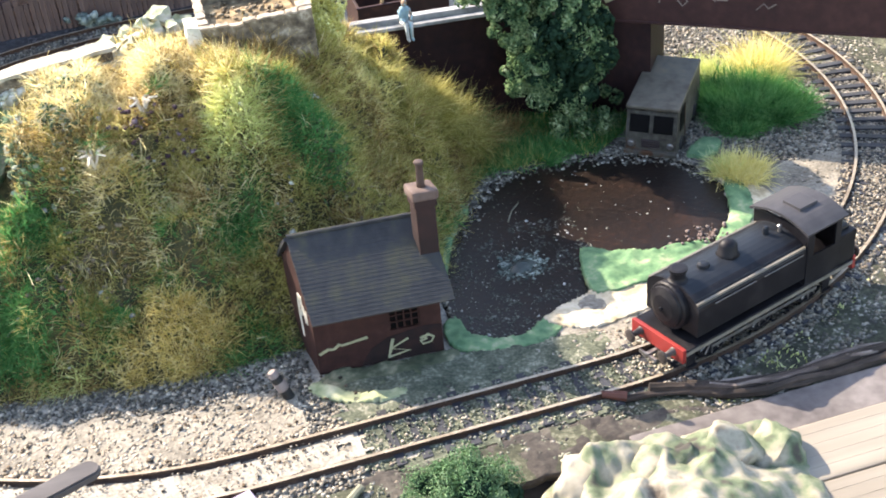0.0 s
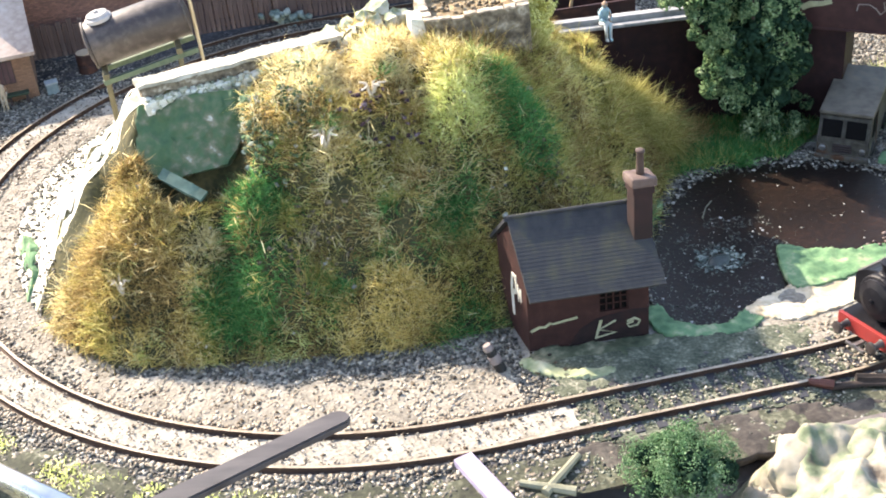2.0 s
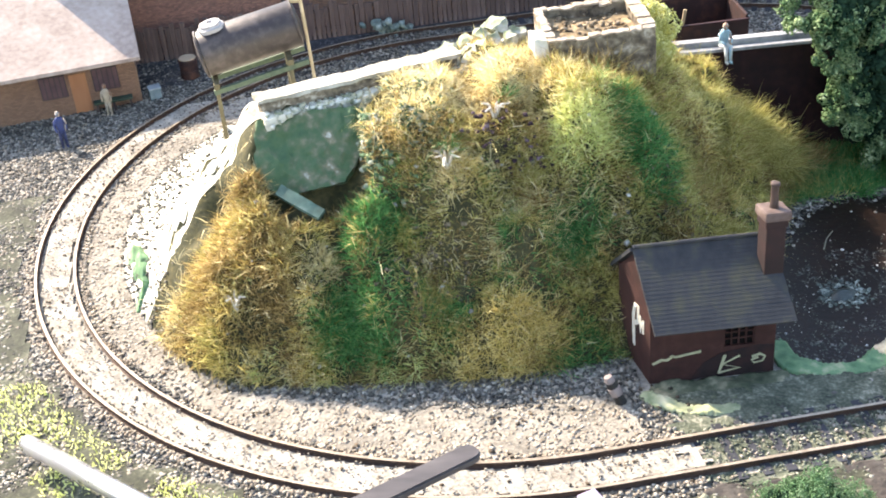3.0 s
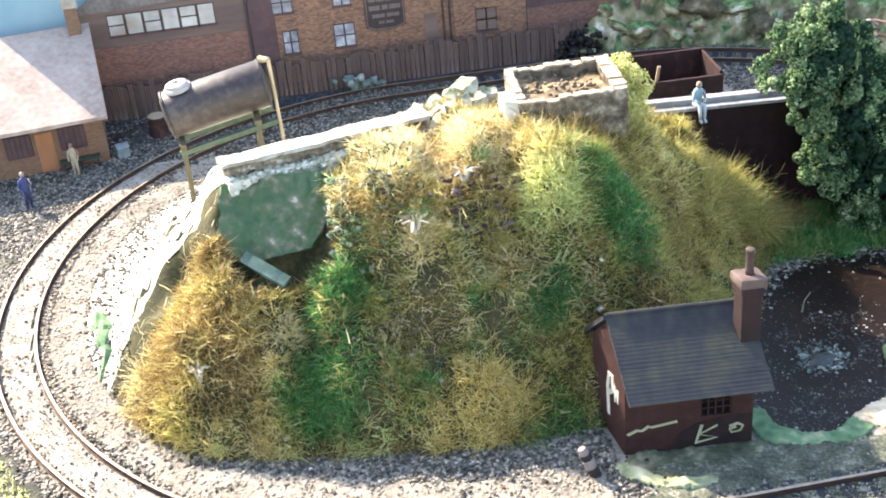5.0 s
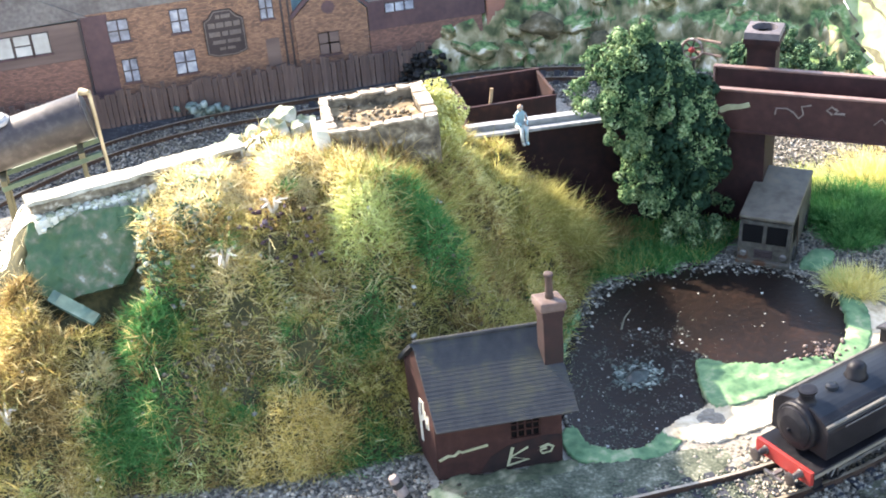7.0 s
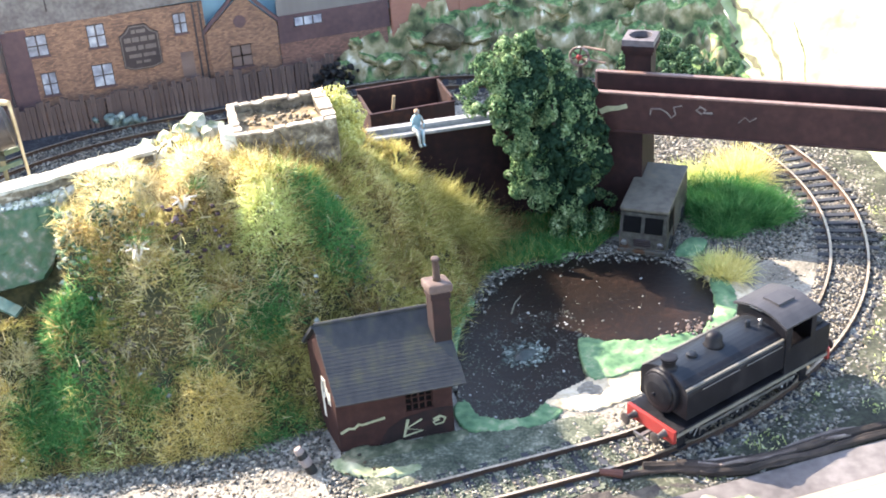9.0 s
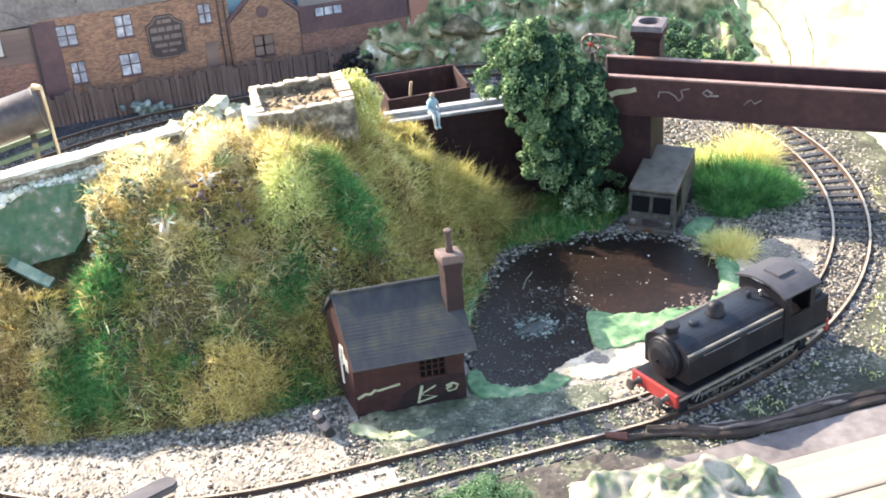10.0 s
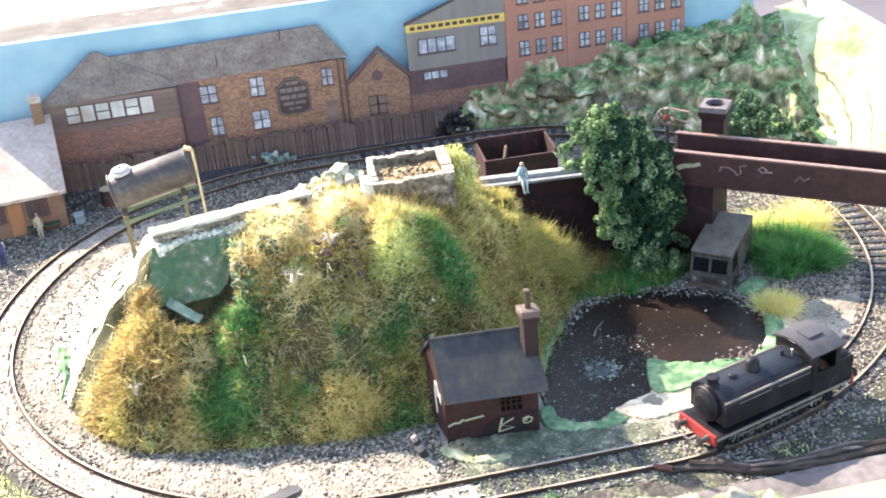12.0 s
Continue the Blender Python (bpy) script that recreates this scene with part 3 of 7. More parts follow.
# brown leaf litter and grit caught in the pale ballast
n = 5200
lx, ly = rng.uniform(-245, 10, n), rng.uniform(-60, 290, n)
e = from_line(lx, ly) - RADIUS
ok = (e > -45) & (e < 16) & (hill_height(lx, ly) < 1) & (lumps(lx, ly, 16, 61.0) > 0.02) & (np.abs(np.abs(e) - 8.25) > 1.4)
pebbles("leaf_litter", np.stack([lx, ly, np.where(np.abs(e) < 7, 1.7, 0.9) + rng.uniform(-0.1, 0.3, n)], -1)[ok], rng.uniform(0.3, 0.95, n)[ok], mat("brown_leaf_litter", [(0.02, 0.015, 0.01), (0.06, 0.042, 0.026), (0.14, 0.10, 0.065)], 300, island=0.9, rough=0.9), "brown leaf litter and grit in the pale ballast", 0.35, "litter")

# gravel that has rolled onto the foot of the plaster flank
n = 5200
fx, fy = rng.uniform(-200, -140, n), rng.uniform(66, 290, n)
fh = hill_height(fx, fy)
ok = (fh > -2) & (fh < 22) & (rng.random(n) < np.clip(1 - fh / 24, 0.03, 1) * 0.8)
pebbles("flank_gravel", np.stack([fx, fy, hill_surface(fx, fy) + 1.0], -1)[ok], rng.uniform(0.4, 1.0, n)[ok], M_STONE_DARK, "loose grey gravel at the foot of the plaster flank")
yard = grid("yard", -215, 90, 330, 386, 3.0, lambda x, y: 0.5 + lumps(x, y, 10, 4.0) * 0.3, mat("black_cinder_yard", [(0.012, 0.012, 0.014), (0.035, 0.034, 0.038), (0.09, 0.09, 0.09)], 300, coarse=60, rough=0.9), keep=lambda x, y: from_line(x, y) > RADIUS + 11)
tagged(yard, "black cinder yard along the fence", "ground", kind="structure")
# dark coal dust and grit of the yard behind the track, and the gritty rim of the pond
n = 9000
px, py = rng.uniform(-210, 120, n), rng.uniform(330, 370, n)
ok = from_line(px, py) > RADIUS + 13
pebbles("yard_grit", np.stack([px, py, np.zeros(n)], -1)[ok], rng.uniform(0.5, 1.1, n)[ok], mat("black_coal_grit", [(0.006, 0.006, 0.007), (0.018, 0.017, 0.02), (0.045, 0.044, 0.048), (0.2, 0.2, 0.2)], 400, island=0.9, rough=0.7), "black coal grit of the yard")
n = 17000
t = rng.integers(0, len(POND), n)
ring = POND[t] + rng.normal(0, 2.6, (n, 2)) + (POND[t] - (118, 50)) * rng.uniform(-0.05, 0.16, (n, 1))
wet = inside(ring[:, 0], ring[:, 1], POND)
ok = (ring[:, 1] > 62) & (ring[:, 0] < 186) & (~wet | (rng.random(n) < 0.35))
pebbles("pond_grit", np.stack([ring[:, 0], ring[:, 1], np.where(wet, -0.7, 0.3)], -1)[ok], rng.uniform(0.4, 1.1, n)[ok], M_STONE_DARK, "grey grit along the pond's edge")
n = 2600
px, py = rng.uniform(52, 118, n), rng.uniform(-8, 66, n)
ok = inside(px, py, POND) & (lumps(px, py, 14, 31.0) > -0.05)
pebbles("pond_silt", np.stack([px, py, np.full(n, -0.75)], -1)[ok], rng.uniform(0.25, 0.8, n)[ok], mat("silty_chip", [(0.012, 0.012, 0.010), (0.04, 0.042, 0.036), (0.12, 0.13, 0.11)], 300, island=0.9, rough=0.7), "grey-green silt and chips in the shallow water", 0.5, "silt")
n = 2000
px, py = rng.uniform(52, 186, n), rng.uniform(-8, 106, n)
ok = inside(px, py, POND) & (rng.random(n) < np.where((px < 118) & (py < 66), 0.6, 0.16))
pebbles("pond_specks", np.stack([px, py, np.full(n, -0.6)], -1)[ok], (0.14 + 0.85 * rng.random(n) ** 5)[ok], M_LITTER, "pale specks floating on the pond", 0.4, "litter")
n = 210
a, r = rng.uniform(0, 2 * np.pi, n), rng.normal(6.6, 1.5, n)
px, py = 88 + r * np.cos(a) * 1.15, 35 + r * np.sin(a)
pebbles("pond_weed", np.stack([px, py, np.full(n, -0.5)], -1), rng.uniform(0.35, 1.1, n), M_LITTER_TEAL, "ring of teal weed floating on the pond", 0.4, "weed")
n = 90
px, py = rng.normal(161, 6, n), rng.normal(22, 4, n)
pebbles("pond_rubble", np.stack([px, py, rng.uniform(-1.5, 2.5, n)], -1), rng.uniform(0.5, 1.3, n), mat("pink_grey_rubble", [(0.05, 0.038, 0.034), (0.12, 0.085, 0.077), (0.22, 0.19, 0.175)], 200, island=0.8), "heap of pink-grey rubble at the pond's edge", 0.7, "rubble")
n = 1500
px, py = rng.uniform(52, 150, n), rng.uniform(-8, 100, n)
ok = inside(px, py, POND) & (rng.random(n) < np.clip((135 - px) / 70, 0, 1))
pebbles("pond_flecks", np.stack([px, py, np.full(n, -0.62)], -1)[ok], rng.uniform(0.14, 0.42, n)[ok], mat("olive_fleck", [(0.02, 0.025, 0.02), (0.07, 0.08, 0.06), (0.2, 0.22, 0.18)], 300, island=0.9, rough=0.7), "tiny olive-grey flecks floating on the pond", 0.4, "litter")
stone = thing("pond_stone", 88, 35, -1.4, 20, "dark flat stone in the middle of the pond", "stone")
bm = bmesh.new()
bmesh.ops.create_icosphere(bm, subdivisions=3, radius=1.0, matrix=T(0, 0, 0, s=(6.5, 4, 2.2)))
wobble(bm, 0.8, 0.3, 3)
part("stone_body", bm, mat("wet_dark_stone", [(0.01, 0.014, 0.013), (0.03, 0.042, 0.038), (0.07, 0.09, 0.08)], 260, rough=0.4), stone)
n = 60
lx, ly = rng.normal(176, 7, n), rng.normal(94, 3.5, n)
pebbles("pond_litter", np.stack([lx, ly, np.full(n, -0.4)], -1), rng.uniform(0.3, 0.9, n), M_LITTER, "small pale chips on the pond beside the van", 0.5, "litter")
sprig = thing("pond_twig", 98, 73, -0.4, 55, "thin pale twig floating on the pond", "twig")
bm = bmesh.new()
rod(bm, (-7, 0, 0), (1, 0.6, 0.4), 0.4, 0.35, 7)
rod(bm, (1, 0.6, 0.4), (8, -0.4, 0.2), 0.35, 0.25, 7)
part("stem", bm, mat("grey_olive_twig", [(0.10, 0.095, 0.07), (0.2, 0.19, 0.14)], 300), sprig)

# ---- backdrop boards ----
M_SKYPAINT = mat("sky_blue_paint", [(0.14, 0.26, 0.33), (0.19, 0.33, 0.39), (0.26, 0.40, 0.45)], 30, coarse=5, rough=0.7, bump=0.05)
# sky blue lightened: the sun on the end board is in its colour
M_SKYPALE = mat("sunlit_sky_paint", [(0.55, 0.68, 0.70), (0.68, 0.78, 0.78)], 30, coarse=5, rough=0.7, bump=0.05)
bm = bmesh.new()
box(bm, -262, 326, 386, 391, -14, 108.6, bevel=0.6)
tagged(part("wall_back", bm, M_SKYPAINT), "sky-blue painted backdrop board behind the railway", "backdrop", kind="structure")
bm = bmesh.new()
box(bm, 372.5, 377, -78, 391, -14, 66, bevel=0.6)
tagged(part("wall_right", bm, M_SKYPALE), "sky-painted end board, its colour lightened for the sun on it", "backdrop", kind="structure")
bm = bmesh.new()
box(bm, -262, 318, 392, 436, -14, 107.6, bevel=1.5)
M_LEDGE = mat("flaking_brown_ledge", [(0.035, 0.028, 0.024), (0.065, 0.054, 0.047), (0.10, 0.085, 0.075), (0.4, 0.38, 0.35)], 60, coarse=22, rough=0.85)
tagged(part("ledge", bm, M_LEDGE), "flaking brown ledge behind the backdrop", "ledge", kind="structure")
# added block, stands in for the white glare behind the ledge
bm = bmesh.new()
box(bm, -2500, 250, 440, 2600, -750, 52, bevel=1)
tagged(part("pale_platform", bm, M_PALEGLARE), "added pale block for the white glare beyond the backdrop", "platform", kind="structure")

# ---- flat card buildings on the backdrop ----
M_BRICK_A = brick_mat("orange_brick_print", (0.085, 0.045, 0.035), (0.33, 0.18, 0.105), (0.075, 0.055, 0.052), 2.4, 0.95)
M_BRICK_B = brick_mat("red_brick_print", (0.085, 0.045, 0.038), (0.27, 0.135, 0.095), (0.075, 0.052, 0.05), 2.4, 0.95)
M_BRICK_C = brick_mat("salmon_brick_print", (0.25, 0.11, 0.08), (0.31, 0.145, 0.105), (0.27, 0.14, 0.105), 2.0, 0.8)
M_CLAD = mat("brown_cladding_print", [(0.09, 0.06, 0.055), (0.14, 0.095, 0.08), (0.18, 0.13, 0.11)], 200, rough=0.8, stretch=(0.15, 1, 1), bump=0.1)
M_SHADEPRINT = mat("purple_brick_print", [(0.06, 0.035, 0.04), (0.105, 0.06, 0.06)], 300, rough=0.8, bump=0.1)
M_ROOFPRINT = mat("grey_slate_print", [(0.085, 0.07, 0.067), (0.135, 0.117, 0.11), (0.19, 0.17, 0.158)], 420, coarse=90, rough=0.8, bump=0.1)
M_SHEETING = mat("grey_sheeting_print", [(0.13, 0.115, 0.11), (0.18, 0.165, 0.155)], 150, rough=0.8, stretch=(1, 1, 0.1), bump=0.1)
M_PANE = mat("blue_white_pane", [(0.09, 0.09, 0.11), (0.22, 0.235, 0.28), (0.46, 0.47, 0.50)], 220, coarse=80, rough=0.35, bump=0)
M_PANE_WARM = mat("ochre_grey_pane", [(0.22, 0.14, 0.06), (0.30, 0.29, 0.27), (0.5, 0.49, 0.47)], 110, coarse=50, rough=0.35, bump=0, per_object=0.3)
M_FRAME = mat("dark_window_frame", [(0.03, 0.02, 0.02), (0.06, 0.045, 0.045)], 300, rough=0.7)
M_SIGNDARK = mat("dark_signboard", [(0.02, 0.013, 0.015), (0.045, 0.03, 0.03)], 300, rough=0.6)
M_SIGNINK = mat("faded_sign_lettering", [(0.09, 0.068, 0.062), (0.16, 0.13, 0.115)], 300, rough=0.7)
M_SIGNYELLOW = mat("yellow_fascia", [(0.42, 0.28, 0.06), (0.52, 0.37, 0.10)], 300, rough=0.7)
CARD_Y = 380.0


def card(parent, name, outline, material, y0=0.0, depth=2.0, label=""):
    """A piece of card cut to an outline in x and z, facing the layout; y0 says how far it stands proud."""
    bm = bmesh.new()
    prism(bm, outline, 0, depth, UPRIGHT @ T(0, 0, y0))
    bmesh.ops.recalc_face_normals(bm, faces=bm.faces)
    return part(name, bm, material, parent, label)


def card_house(x, label):
    return thing("card_building", x, CARD_Y, 0, 0, label, "building", "flat card buildings on the backdrop")


def window(parent, x0, x1, z0, z1, panes=2, pane_mat=None, rows=2):
    w = card(parent, "window", [(x0, z0), (x1, z0), (x1, z1), (x0, z1)], M_FRAME, 2.0, 0.6)
    step = (x1 - x0) / panes
    rise = (z1 - z0) / rows
    for k in range(panes):
        for j in range(rows):
            a, b = x0 + k * step + 0.5, x0 + (k + 1) * step - 0.5
            c, d = z0 + j * rise + 0.45, z0 + (j + 1) * rise - 0.45
            card(w, "pane", [(a, c), (b, c), (b, d), (a, d)], pane_mat or M_PANE, 2.5, 0.35)
    card(w, "sill", [(x0 - 0.8, z0 - 1.2), (x1 + 0.8, z0 - 1.2), (x1 + 0.8, z0), (x0 - 0.8, z0)], M_SHADEPRINT, 2.0, 0.9)
    return w


h = card_house(-155, "brown timber-clad works with a hipped slate roof, brick below")
card(h, "brick_wall", [(-48, 0), (46, 0), (46, 42), (-48, 42)], M_BRICK_B)
card(h, "cladding", [(-48, 42.1), (46, 42.1), (46, 64), (-48, 64)], M_CLAD)
card(h, "roof", [(-52, 63), (50, 66), (12, 87), (-3, 97), (-8, 97)], M_ROOFPRINT, 0.4, 2.4)
for k in range(6):
    window(h, -33 + k * 10.2, -33 + (k + 1) * 10.2 - 0.6, 48.5, 61, 1, M_PANE_WARM, 1 if k % 2 else 2)
card(h, "downpipe", [(44.5, 2), (46, 2), (46, 66), (44.5, 66)], M_FRAME, 2.0, 1.2)
h = card_house(-50, "orange-brick workshop range with a long grey slate roof")
card(h, "brick_wall", [(-58.8, 0), (61, 0), (61, 67), (-58.8, 67)], M_BRICK_A)
card(h, "shaded_bay", [(-58.8, 0), (-44, 0), (-44, 66), (-58.8, 66)], M_SHADEPRINT, 2.0, 0.3)
card(h, "roof", [(-104, 64), (62, 68.5), (44, 94), (-106, 92)], M_ROOFPRINT, -0.4, 2.2)
for x0, x1, z0, z1 in ((-45, -33, 49, 62), (-41, -32, 24, 38), (-9.5, 1, 49, 63), (-11, 1.5, 24, 38), (42, 50, 49.5, 62)):
    window(h, x0, x1, z0, z1)
card(h, "doorway", [(43, 20), (51, 20), (51, 37), (43, 37)], M_CLAD, 2.0, 0.4)
card(h, "downpipe", [(54, 18), (55.2, 18), (55.2, 67), (54, 67)], M_FRAME, 2.0, 1.0)
card(h, "downpipe", [(58, 18), (59.2, 18), (59.2, 67), (58, 67)], M_FRAME, 2.0, 1.0)
for x, z in ((-30, 80), (16, 92)):
    card(h, "roof_vent", [(x, z - 5), (x + 1, z - 5), (x + 1, z + 3), (x, z + 3)], M_FRAME, 1.9, 0.5)
s = card(h, "sign", [(8.5, 33), (14, 31), (26, 31), (32, 33), (32, 53), (28, 55), (25, 59), (15, 59), (12, 55), (8.5, 53)], M_SIGNDARK, 2.0, 1.2, "dark arched signboard with faded lettering")
for words, z, tall in ((((16, 18.5), (19.2, 24.6)), 54, 2.2), (((11, 15), (15.8, 20), (20.8, 25), (25.8, 29.6)), 48.6, 3.0), (((11, 17.5), (18.6, 22), (23, 29.6)), 43.4, 2.8), (((12.5, 20), (21, 28.5)), 38.8, 2.2), (((16, 19.4), (20.4, 25)), 35, 1.6)):
    for x0, x1 in words:
        card(s, "lettering_bar", [(x0, z), (x1, z), (x1, z + tall), (x0, z + tall)], M_SIGNINK, 3.2, 0.2)
border = [(9.3, 33.7), (14.2, 31.8), (25.8, 31.8), (31.2, 33.7), (31.2, 52.5), (27.4, 54.4), (24.6, 58.2), (15.4, 58.2), (12.6, 54.4), (9.3, 52.5)]
for (ax, az), (bx, bz) in zip(border, border[1:] + border[:1]):
    ux, uz = bx - ax, bz - az
    ln = math.hypot(ux, uz)
    nx, nz = -uz / ln * 0.3, ux / ln * 0.3
    card(s, "border_strip", [(ax - nx, az - nz), (bx - nx, bz - nz), (bx + nx, bz + nz), (ax + nx, az + nz)], M_SIGNINK, 3.2, 0.15)
h = card_house(33, "small orange-brick gabled workshop end")
card(h, "gable_wall", [(-22, 0), (22, 0), (22, 47), (1.5, 68), (-22, 47)], M_BRICK_A, 0.6)
card(h, "barge_board", [(-24, 46), (1.5, 70), (24, 46), (24, 49), (1.5, 73), (-24, 49)], M_SHADEPRINT, 1.0, 2.2)
window(h, -9, 4, 22, 36, 2, M_CLAD, 2)
card(h, "round_vent", [(-1 + 4 * math.cos(a), 51 + 4 * math.sin(a)) for a in np.linspace(0, 6.0, 12)], M_SHADEPRINT, 2.6, 0.4)
h = card_house(92, "grey sheeted factory above a dark brick wall")
card(h, "brick_wall", [(-36.5, 0), (34, 0), (34, 32), (-36.5, 32)], M_BRICK_B)
card(h, "shaded_wall", [(-36.5, 32.1), (36, 32.1), (36, 50), (-36.5, 50)], M_SHADEPRINT)
card(h, "sheeting", [(-36, 50.1), (37, 50.1), (37, 101), (8, 101), (-36, 85)], M_SHEETING)
card(h, "roof_edge", [(-37, 84), (8, 100.6), (8, 102), (-37, 86.5)], M_FRAME, 2.0, 0.5)
f = card(h, "fascia", [(-36, 79), (37, 78), (37, 84), (-36, 84.6)], M_SIGNYELLOW, 2.0, 0.6, "yellow fascia with dark lettering")
for k in range(13):
    a = -33 + k * 5.2
    card(f, "lettering_bar", [(a, 80.4), (a + 3.6, 80.4), (a + 3.6, 83), (a, 83)], M_SIGNDARK, 2.6, 0.15)
window(h, -28, -1, 62, 73, 4, None, 1)
window(h, 18, 30, 62, 76, 2)
window(h, -26, -8, 42, 48, 3, None, 1)
h = card_house(198, "long salmon-brick mill with rows of sash windows")
card(h, "brick_wall", [(-69, 2), (69, 2), (69, 104), (-69, 104)], M_BRICK_C)
for bay in range(3):
    card(h, "pilaster", [(-68.5 + bay * 46, 30), (-64 + bay * 46, 30), (-64 + bay * 46, 104), (-68.5 + bay * 46, 104)], M_BRICK_C, 2.0, 0.8)
    for k in range(3):
        for z in (50, 70, 89):
            a = -59 + bay * 46 + k * 12.5
            window(h, a, a + 7.5, z, z + 10.5, 2)
card(h, "string_course", [(-69, 65), (69, 65), (69, 66.5), (-69, 66.5)], M_BRICK_C, 2.0, 0.8)

# ---- fence of upright boards ----
M_FENCE = mat("weathered_dark_fence", [(0.055, 0.036, 0.032), (0.105, 0.07, 0.06), (0.21, 0.155, 0.13)], 500, coarse=120, rough=0.85, per_object=0.3, stretch=(1, 1, 0.15))
fence = thing("fence", -60, 371, 0, 0, "weathered dark brown close-boarded fence", "fence")
bm = bmesh.new()
box(bm, -1.36, 1.36, -0.6, 0.6, -1, 22, bevel=0.2)
plank = None
x = -140.0
while x < 148:
    if plank is None:
        plank = part("board", bm, M_FENCE, fence)
        ob = plank
    else:
        ob = new("board", plank.data)
        ob.parent = fence
    ob.location = (x * MM, random.uniform(-0.4, 0.3) * MM, 0)
    ob.rotation_euler = (0, radians(random.uniform(-1.6, 1.6)), 0)
    ob.scale = (random.uniform(0.85, 1.08), 1, random.uniform(0.86, 1.08))
    x += 2.95
for z in (5, 16):
    bm = bmesh.new()
    box(bm, -141, 147, 0.9, 2.2, z, z + 2.2)
    part("rail", bm, M_FENCE, fence)

# ---- rocky bank and hillside on the right ----
M_CRAG = mat("painted_rock_bank", [(0.02, 0.05, 0.02), (0.06, 0.13, 0.045), (0.17, 0.26, 0.095), (0.42, 0.46, 0.26)], 260, coarse=90, rough=0.88, bump=0.9)


def earthy_faces(m, colours):
    """Steep faces of the bank show earth and stone instead of moss."""
    nt = m.node_tree
    nodes, link = nt.nodes, nt.links.new
    bsdf = nodes["Principled BSDF"]
    moss = next(n for n in nodes if n.type == "VALTORGB")
    at = next(n for n in nodes if n.type == "TEX_COORD")
    grain = nodes.new("ShaderNodeTexNoise")
    grain.inputs["Scale"].default_value, grain.inputs["Detail"].default_value = 95, 5
    link(at.outputs["Object"], grain.inputs["Vector"])
    ramp = nodes.new("ShaderNodeValToRGB")
    cr = ramp.color_ramp
    while len(cr.elements) < len(colours):
        cr.elements.new(0.5)
    for k, c in enumerate(colours):
        cr.elements[k].position = 0.28 + 0.44 * k / (len(colours) - 1)
        cr.elements[k].color = (*c, 1)
    link(grain.outputs["Fac"], ramp.inputs[0])
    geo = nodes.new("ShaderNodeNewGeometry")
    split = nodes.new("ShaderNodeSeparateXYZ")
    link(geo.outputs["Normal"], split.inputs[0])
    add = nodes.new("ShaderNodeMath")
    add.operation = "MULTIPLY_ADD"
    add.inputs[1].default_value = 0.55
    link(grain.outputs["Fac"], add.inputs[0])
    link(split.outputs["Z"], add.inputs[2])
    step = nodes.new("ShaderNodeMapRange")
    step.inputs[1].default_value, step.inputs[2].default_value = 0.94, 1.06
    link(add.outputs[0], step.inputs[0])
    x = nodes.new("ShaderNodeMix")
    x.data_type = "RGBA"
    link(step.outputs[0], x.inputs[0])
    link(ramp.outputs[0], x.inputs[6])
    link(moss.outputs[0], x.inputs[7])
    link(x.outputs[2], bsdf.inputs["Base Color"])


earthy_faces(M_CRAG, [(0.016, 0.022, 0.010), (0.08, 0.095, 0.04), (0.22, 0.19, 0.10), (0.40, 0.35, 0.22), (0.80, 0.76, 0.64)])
M_HILLSIDE = mat("pale_green_hillside", [(0.11, 0.16, 0.06), (0.24, 0.30, 0.14), (0.34, 0.39, 0.23), (0.46, 0.48, 0.34)], 90, coarse=18, rough=0.85, bump=0.6)


def crag_rock(gx, gy):
    """Uneven terraces climbing from the track to the backdrop, with one tall peak."""
    r = (np.hypot(gx - RIGHT_X, gy - MID_Y) - 214) * 66 / np.maximum(15, np.hypot(gx - RIGHT_X, 231) - 214)
    r += (lumps(gx, gy, 34, 4.0) * 28 + lumps(gx, gy, 13, 6.0) * 6) * smooth(r / 20)
    tall = np.interp(gx, [85, 100, 130, 174, 262], [0.3, 0.62, 0.9, 1.0, 1.05])
    z = np.zeros_like(r)
    for start, rise in ((3, 11), (19, 11), (33, 12), (50, 11)):
        z += rise * smooth((r - start) / 6) + 0.06 * np.clip(r - start, 0, 14)
    peak = 66 * np.clip(1 - np.hypot((gx - 319) / 44, (gy - 386) / 60), 0, 1) ** 0.8
    z = np.maximum(z * tall, peak)
    return z + (lumps(gx, gy, 6, 8.0) * 0.9 + lumps(gx, gy, 16, 18.0) * 4) * smooth(r / 8) - 0.5


def hillside_slope(gx, gy):
    r = np.hypot(gx - RIGHT_X, gy - MID_Y)
    rise = smooth((r - np.interp(gy, [60, 176, 258, 340], [226, 236, 246, 262])) / 70)
    return rise * np.interp(gy, [-60, 60, 200, 330, 386], [14, 40, 56, 62, 58]) + (lumps(gx, gy, 20, 7.0) * 5 + lumps(gx, gy, 7, 3.0) * 1.5) * rise - 0.6


def far_land(gx, gy):
    blend = smooth((gx - gy * 0.2 - 254) / 16) * smooth((370 - gy) / 40)
    return crag_rock(gx, gy) * (1 - blend) + hillside_slope(gx, gy) * blend


def seam(gx, gy):
    return gx - gy * 0.2 - 268 - lumps(gx, gy, 24, 15.0) * 5


